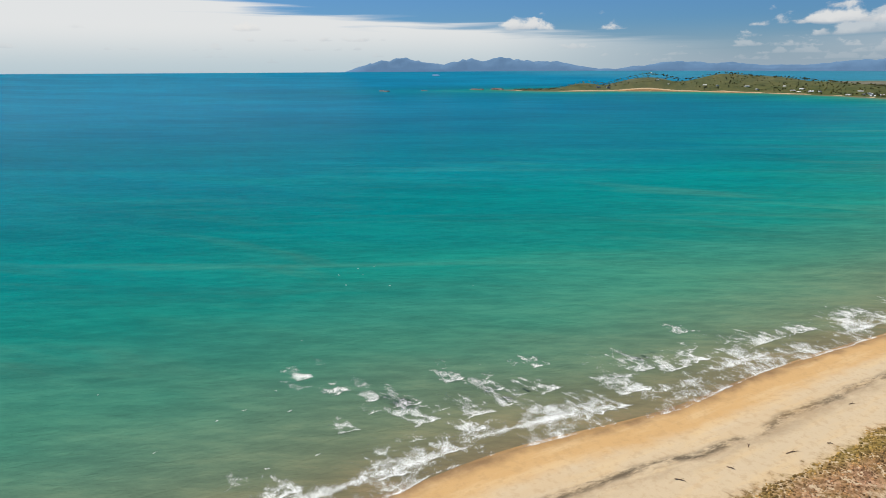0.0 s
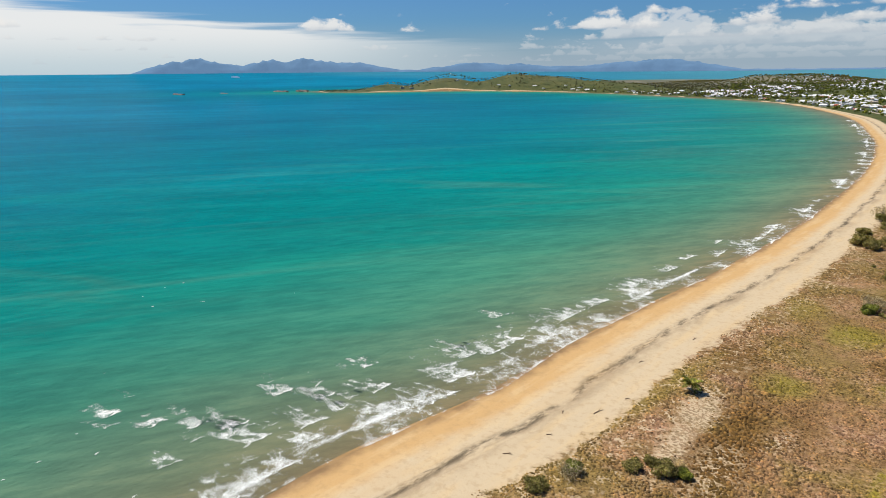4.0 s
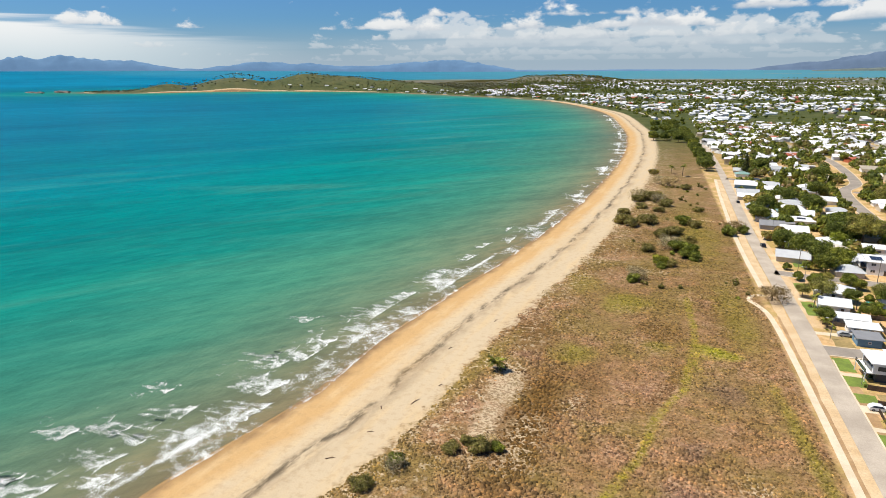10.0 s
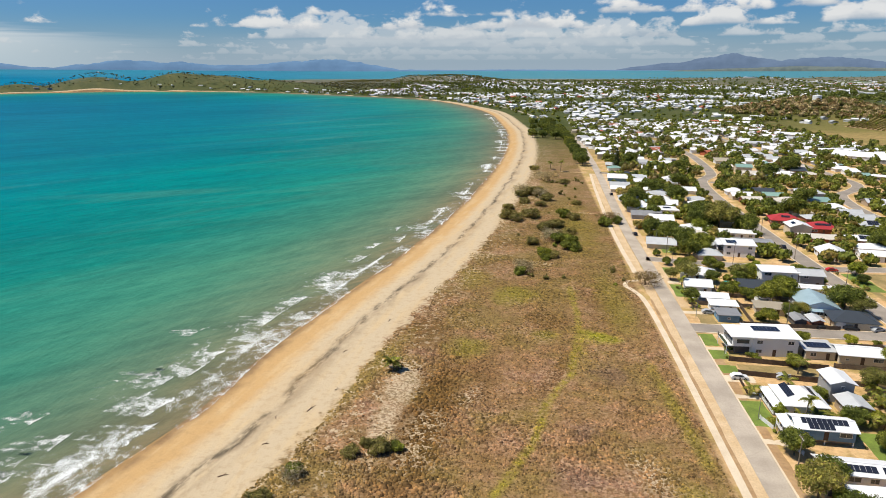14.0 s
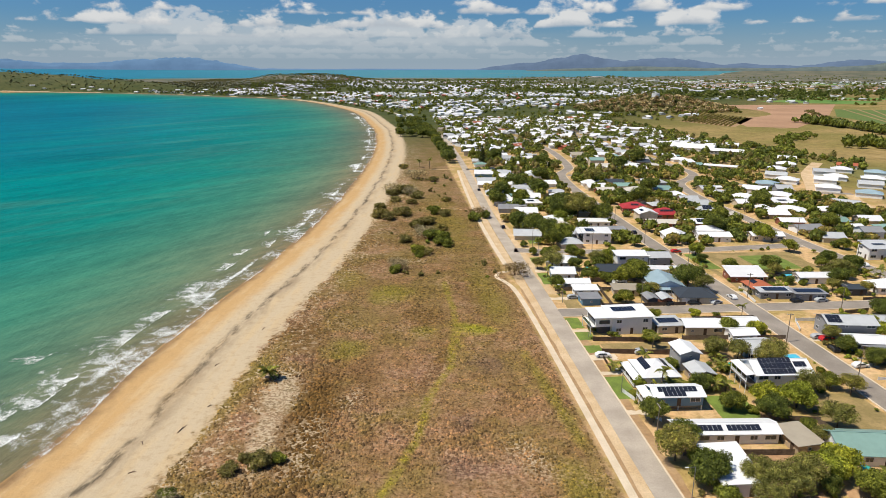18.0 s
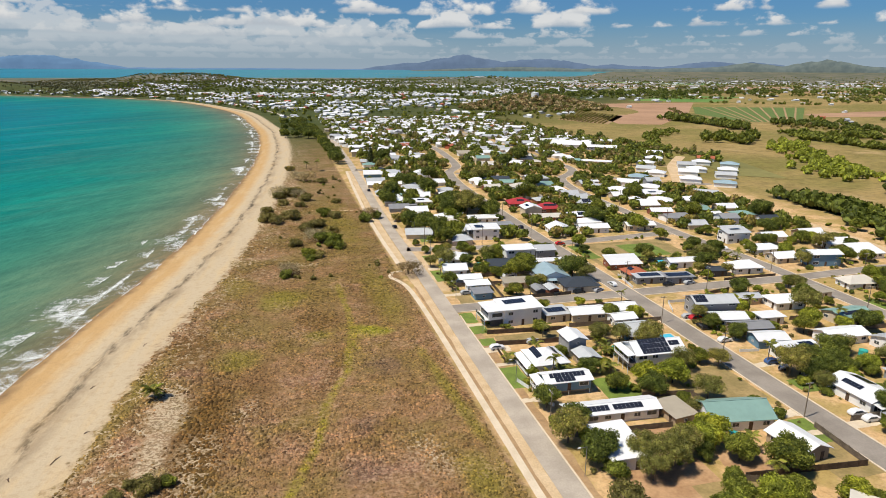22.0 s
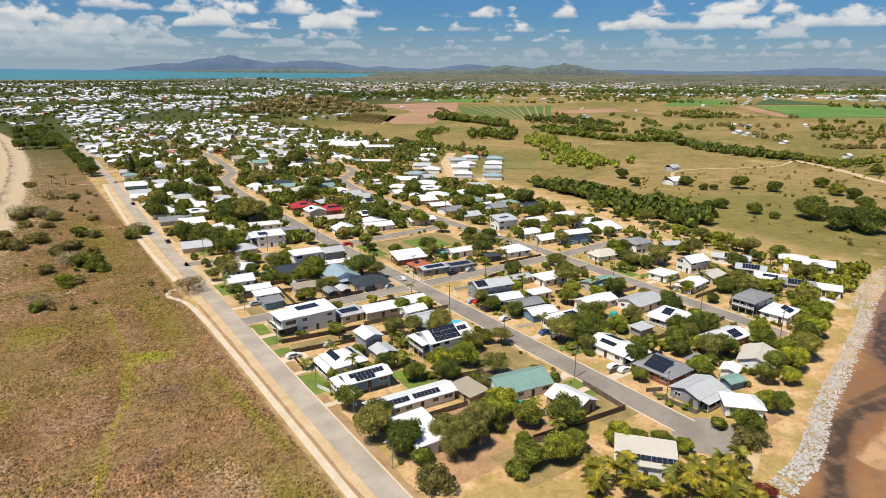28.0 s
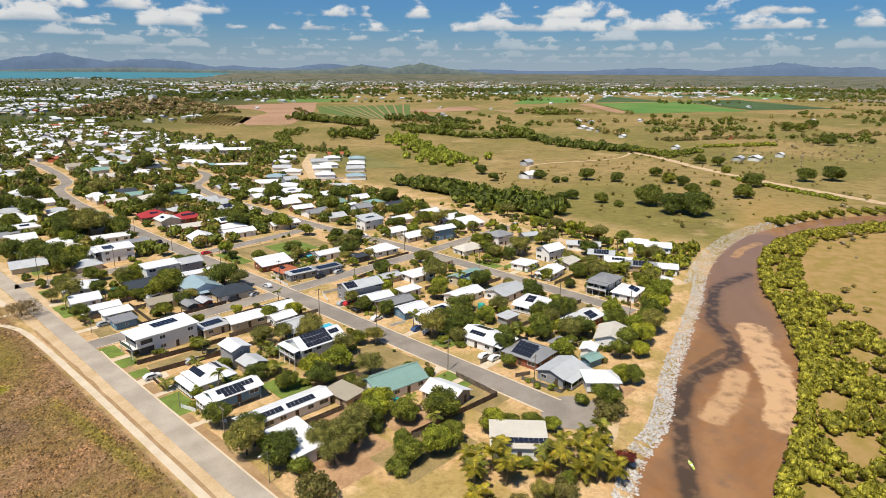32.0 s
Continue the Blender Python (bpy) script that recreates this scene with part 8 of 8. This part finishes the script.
TYRE, RIM = mesh_of("tyre", wheel_bm(), tyre_mat), mesh_of("rim", wheel_bm(0.2, 0.24), steel)
CAR = {}
for k, m in PAINT.items():
    CAR[k] = (mesh_of("body", profile_body([(-2.2, 0.3), (2.2, 0.3), (2.25, 0.6), (2.1, 0.85), (1.1, 0.98), (0.45, 1.45), (-1.3, 1.5), (-2.1, 1.0), (-2.25, 0.6)], 1.78), m),
              mesh_of("window", profile_body([(1.02, 0.97), (0.43, 1.40), (-1.25, 1.44), (-1.95, 1.0)], 1.80), glass))


def car(x, y, rot, key):
    ob = thing("car", pose(x, y, 0.09, 0, 0, rot), key + " car parked beside the street", "car", "cars in the streets")
    shared("body", CAR[key][0], ob, Matrix.Identity(4))
    shared("window", CAR[key][1], ob, Matrix.Identity(4))
    for sx in (-1.35, 1.35):
        for sy in (-0.8, 0.8):
            w = shared("wheel", TYRE, ob, Matrix.Translation((sx, sy, 0.32)))
            shared("rim", RIM, w, Matrix.Identity(4))
    return ob


for q in ((130, 168.5, 10, "red"), (127.5, 161.5, 85, "black"), (127.6, 150.5, 5, "white"), (120, 206, 92, "white"), (103.5, 200.8, 0, "black"), (111, 110.5, 0, "white"), (131.5, 103, 0, "white"), (130.5, 106, 0, "white"), (111.5, 201, 20, "silver"), (95, 200.9, 5, "black"),
          (70, 163.5, 5, "silver"), (54.2, 316, 92, "black"), (55, 422, 92, "black"), (203, 387, 90, "black"), (141, 200.5, 5, "black"), (150, 200.4, 5, "silver"), (58, 162, 0, "white"), (125, 265, 0, "red"), (207, 138, 40, "white"), (131, 134.5, 0, "blue"), (128.5, 170, 0, "silver"),
          (189, 136.5, 0, "white"), (62.5, 210, 0, "silver"), (196, 240, 90, "white"), (118.5, 300, 90, "black"), (119, 345, 90, "silver"), (72.5, 183, 0, "white"), (105, 171, 30, "red"), (110, 163, 70, "red"), (158, 117.5, 0, "red"), (270, 200, 5, "white"), (284, 190, 60, "white")):
    car(*q)


def caravan(x, y, rot):
    ob = thing("caravan", pose(x, y, 0.05, 0, 0, rot), "white caravan parked in a back yard", "caravan")
    part("body", profile_body([(-2.6, 0.5), (2.4, 0.5), (2.7, 1.2), (2.4, 2.4), (-2.4, 2.5), (-2.75, 1.4)], 2.2), PAINT["white"], ob)
    part("window", box(3.2, 2.24, 0.5, 0, 0, 1.4), glass, ob)
    part("drawbar", box(1.2, 0.12, 0.1, 3.2, 0, 0.45), steel, ob)
    for sy in (-0.95, 0.95):
        w = shared("wheel", TYRE, ob, Matrix.Translation((-0.2, sy, 0.32)))
        shared("rim", RIM, w, Matrix.Identity(4))


caravan(84, 222.5, 10)
caravan(262, 128, 28)


def hull(ln, w, h):
    bm = bmesh.new()
    n = 12
    rows_h = []
    for i in range(n):
        t = i / (n - 1)
        b_ = w / 2 * math.sin(math.pi * min(1, 0.12 + 0.5 * t + 0.38 * t * t)) ** 0.8 + 0.02
        x = ln * (t - 0.5)
        rows_h.append([bm.verts.new(q) for q in ((x, -b_, h), (x, -b_ * 0.7, h * 0.25), (x, 0, 0), (x, b_ * 0.7, h * 0.25), (x, b_, h), (x, 0, h * 0.75))])
    for a, c in zip(rows_h[:-1], rows_h[1:]):
        for k in range(6):
            bm.faces.new((a[k], c[k], c[(k + 1) % 6], a[(k + 1) % 6]))
    bm.faces.new(rows_h[0])
    bm.faces.new(rows_h[-1][::-1])
    bmesh.ops.recalc_face_normals(bm, faces=bm.faces)
    return bm


kayak_mat = worn("kayak_plastic", (0.55, 0.62, 0.12), rough=0.4, vary=0.1)
ob = thing("kayak", pose(122.5, 41.5, SEA + 0.05, 0, 0, 44), "yellow and white kayak floating on the creek", "kayak")
part("hull", hull(3.4, 0.8, 0.32), kayak_mat, ob)
part("seat", box(0.7, 0.45, 0.12, -0.3, 0, 0.22), white_paint, ob)
part("hatch", tube(0.16, 0.16, 0.05, 10, 1.0, 0, 0.25), white_paint, ob)
for x, y, r in ((131, 130.5, 20), (134, 125.5, 0)):
    ob = thing("dinghy", pose(x, y, 0.45, 0, 0, r), "small white dinghy on a trailer", "boat", "boats in the yards")
    part("hull", hull(4.2, 1.7, 0.7), PAINT["white"], ob)
    part("outboard", box(0.35, 0.35, 0.8, -2.1, 0, 0.35), PAINT["black"], ob)
    part("trailer", box(4.6, 0.9, 0.1, 0.5, 0, -0.12), steel, ob)
    for sy in (-0.8, 0.8):
        shared("wheel", TYRE, ob, Matrix.Translation((-0.4, sy, -0.12)))

# ---- swimming pool, tanks, bins ----
pool_water, nt, b = material("pool_water", 0.08, 0, 0.5)
nt.links.new(mixc(nt, noise_tex(nt, 0.8, 3), (0.05, 0.42, 0.6), (0.12, 0.55, 0.7)), b.inputs["Base Color"])
ob = thing("swimming_pool", pose(157, 229.5, 0.0, 0, 0, -6), "bright blue backyard swimming pool with pale paving", "swimming pool")
part("paving", box(10, 6.4, 0.1), concrete, ob)
part("water", box(7.6, 4.0, 0.06, 0, 0, 0.08), pool_water, ob)
ob = thing("swimming_pool", pose(112.5, 158, 0.0), "small teal backyard pool", "swimming pool")
part("paving", box(5.5, 4.4, 0.1), concrete, ob)
part("water", box(4.2, 3.0, 0.06, 0, 0, 0.08), pool_water, ob)
for x, y, r, h in ((91, 151, 1.4, 2.0), (94, 104, 1.1, 1.9), (145, 121, 1.3, 2.0), (77, 240, 1.5, 1.8), (160, 132, 1.2, 2.0)):
    ob = thing("rainwater_tank", pose(x, y, 0), "round green rainwater tank beside a house", "water tank", "rainwater tanks")
    part("tank", tube(r, r, h, 18), PAINT["teal"], ob)
    part("lid", tube(r * 1.02, 0.25, 0.35, 18, z=h), PAINT["teal"], ob)

# ---- poles and street lamps ----
wood_pole = worn("pole_timber", rgb(150, 136, 116), rgb(120, 108, 92), vary=0.2, scale=1.0)
POLE = (mesh_of("pole", tube(0.14, 0.10, 9.5, 8), wood_pole), mesh_of("crossarm", box(2.2, 0.12, 0.12), timber), mesh_of("insulator", tube(0.07, 0.05, 0.22, 8), white_paint))
LAMP = (mesh_of("pole", tube(0.09, 0.06, 7.0, 8), steel), mesh_of("arm", box(1.6, 0.07, 0.07, 0.8), steel), mesh_of("lamp_head", box(0.7, 0.26, 0.12, 0, 0, 0, None, 0.03), white_paint))


def power_pole(x, y, rot):
    ob = thing("power_pole", pose(x, y, 0, 0, 0, rot), "timber power pole with a crossarm", "power pole", "power poles along the streets")
    shared("pole", POLE[0], ob, Matrix.Identity(4))
    shared("crossarm", POLE[1], ob, Matrix.Translation((0, 0.18, 8.9)))
    for u in (-0.95, -0.35, 0.35, 0.95):
        shared("insulator", POLE[2], ob, Matrix.Translation((u, 0.18, 9.02)))


def street_lamp(x, y, rot):
    ob = thing("street_lamp", pose(x, y, 0, 0, 0, rot), "grey steel street lamp with one arm", "street lamp", "street lamps")
    shared("pole", LAMP[0], ob, Matrix.Identity(4))
    shared("arm", LAMP[1], ob, Matrix.Translation((0, 0, 6.9)))
    shared("lamp_head", LAMP[2], ob, Matrix.Translation((1.7, 0, 6.88)))


for x, y in ((56.2, 119), (117, 168), (117, 108), (125.6, 85), (117, 138), (125.8, 206), (117, 236), (117, 282), (116, 322), (191.5, 120), (191.8, 160), (192.5, 206), (197, 246), (198.5, 290), (198.5, 340), (190, 91), (84, 200.6), (152, 192.6), (226, 193.2), (258, 193.4), (62, 279), (88, 271)):
    power_pole(x, y, 0 if abs(x - 120) < 12 or x > 185 else 90)
for x, y in ((56, 141), (57.4, 206), (58, 176), (55.6, 100), (61, 262), (61.5, 300), (62.5, 345)):
    street_lamp(x, y, 180)

# ---- driftwood on the sand ----
drift = worn("driftwood", rgb(140, 112, 88), rgb(104, 82, 66), vary=0.25, scale=1.5)
for x, y, ln, rot in ((-51, 132, 3.2, 70), (-56, 116, 1.6, 20), (-58, 127, 1.4, 110), (-47.5, 142, 1.2, 40), (-52, 165, 1.8, 65), (-60, 104, 2.2, 30), (-44, 190, 2.0, 75)):
    bm = bmesh.new()
    limb(bm, (-ln / 2, 0, 0.08), (0, 0.12, 0.14), 0.10, 0.09, 7)
    limb(bm, (0, 0.12, 0.14), (ln / 2, -0.05, 0.12), 0.09, 0.04, 7)
    limb(bm, (0.1, 0.1, 0.14), (ln * 0.3, 0.5, 0.3), 0.05, 0.02, 6)
    ob = part("driftwood", bm, drift)
    ob.matrix_basis = pose(x, y, z_at(x, y), 0, 0, rot)
    tagged(ob, "bleached driftwood branch lying on the sand", "driftwood", "driftwood on the beach")
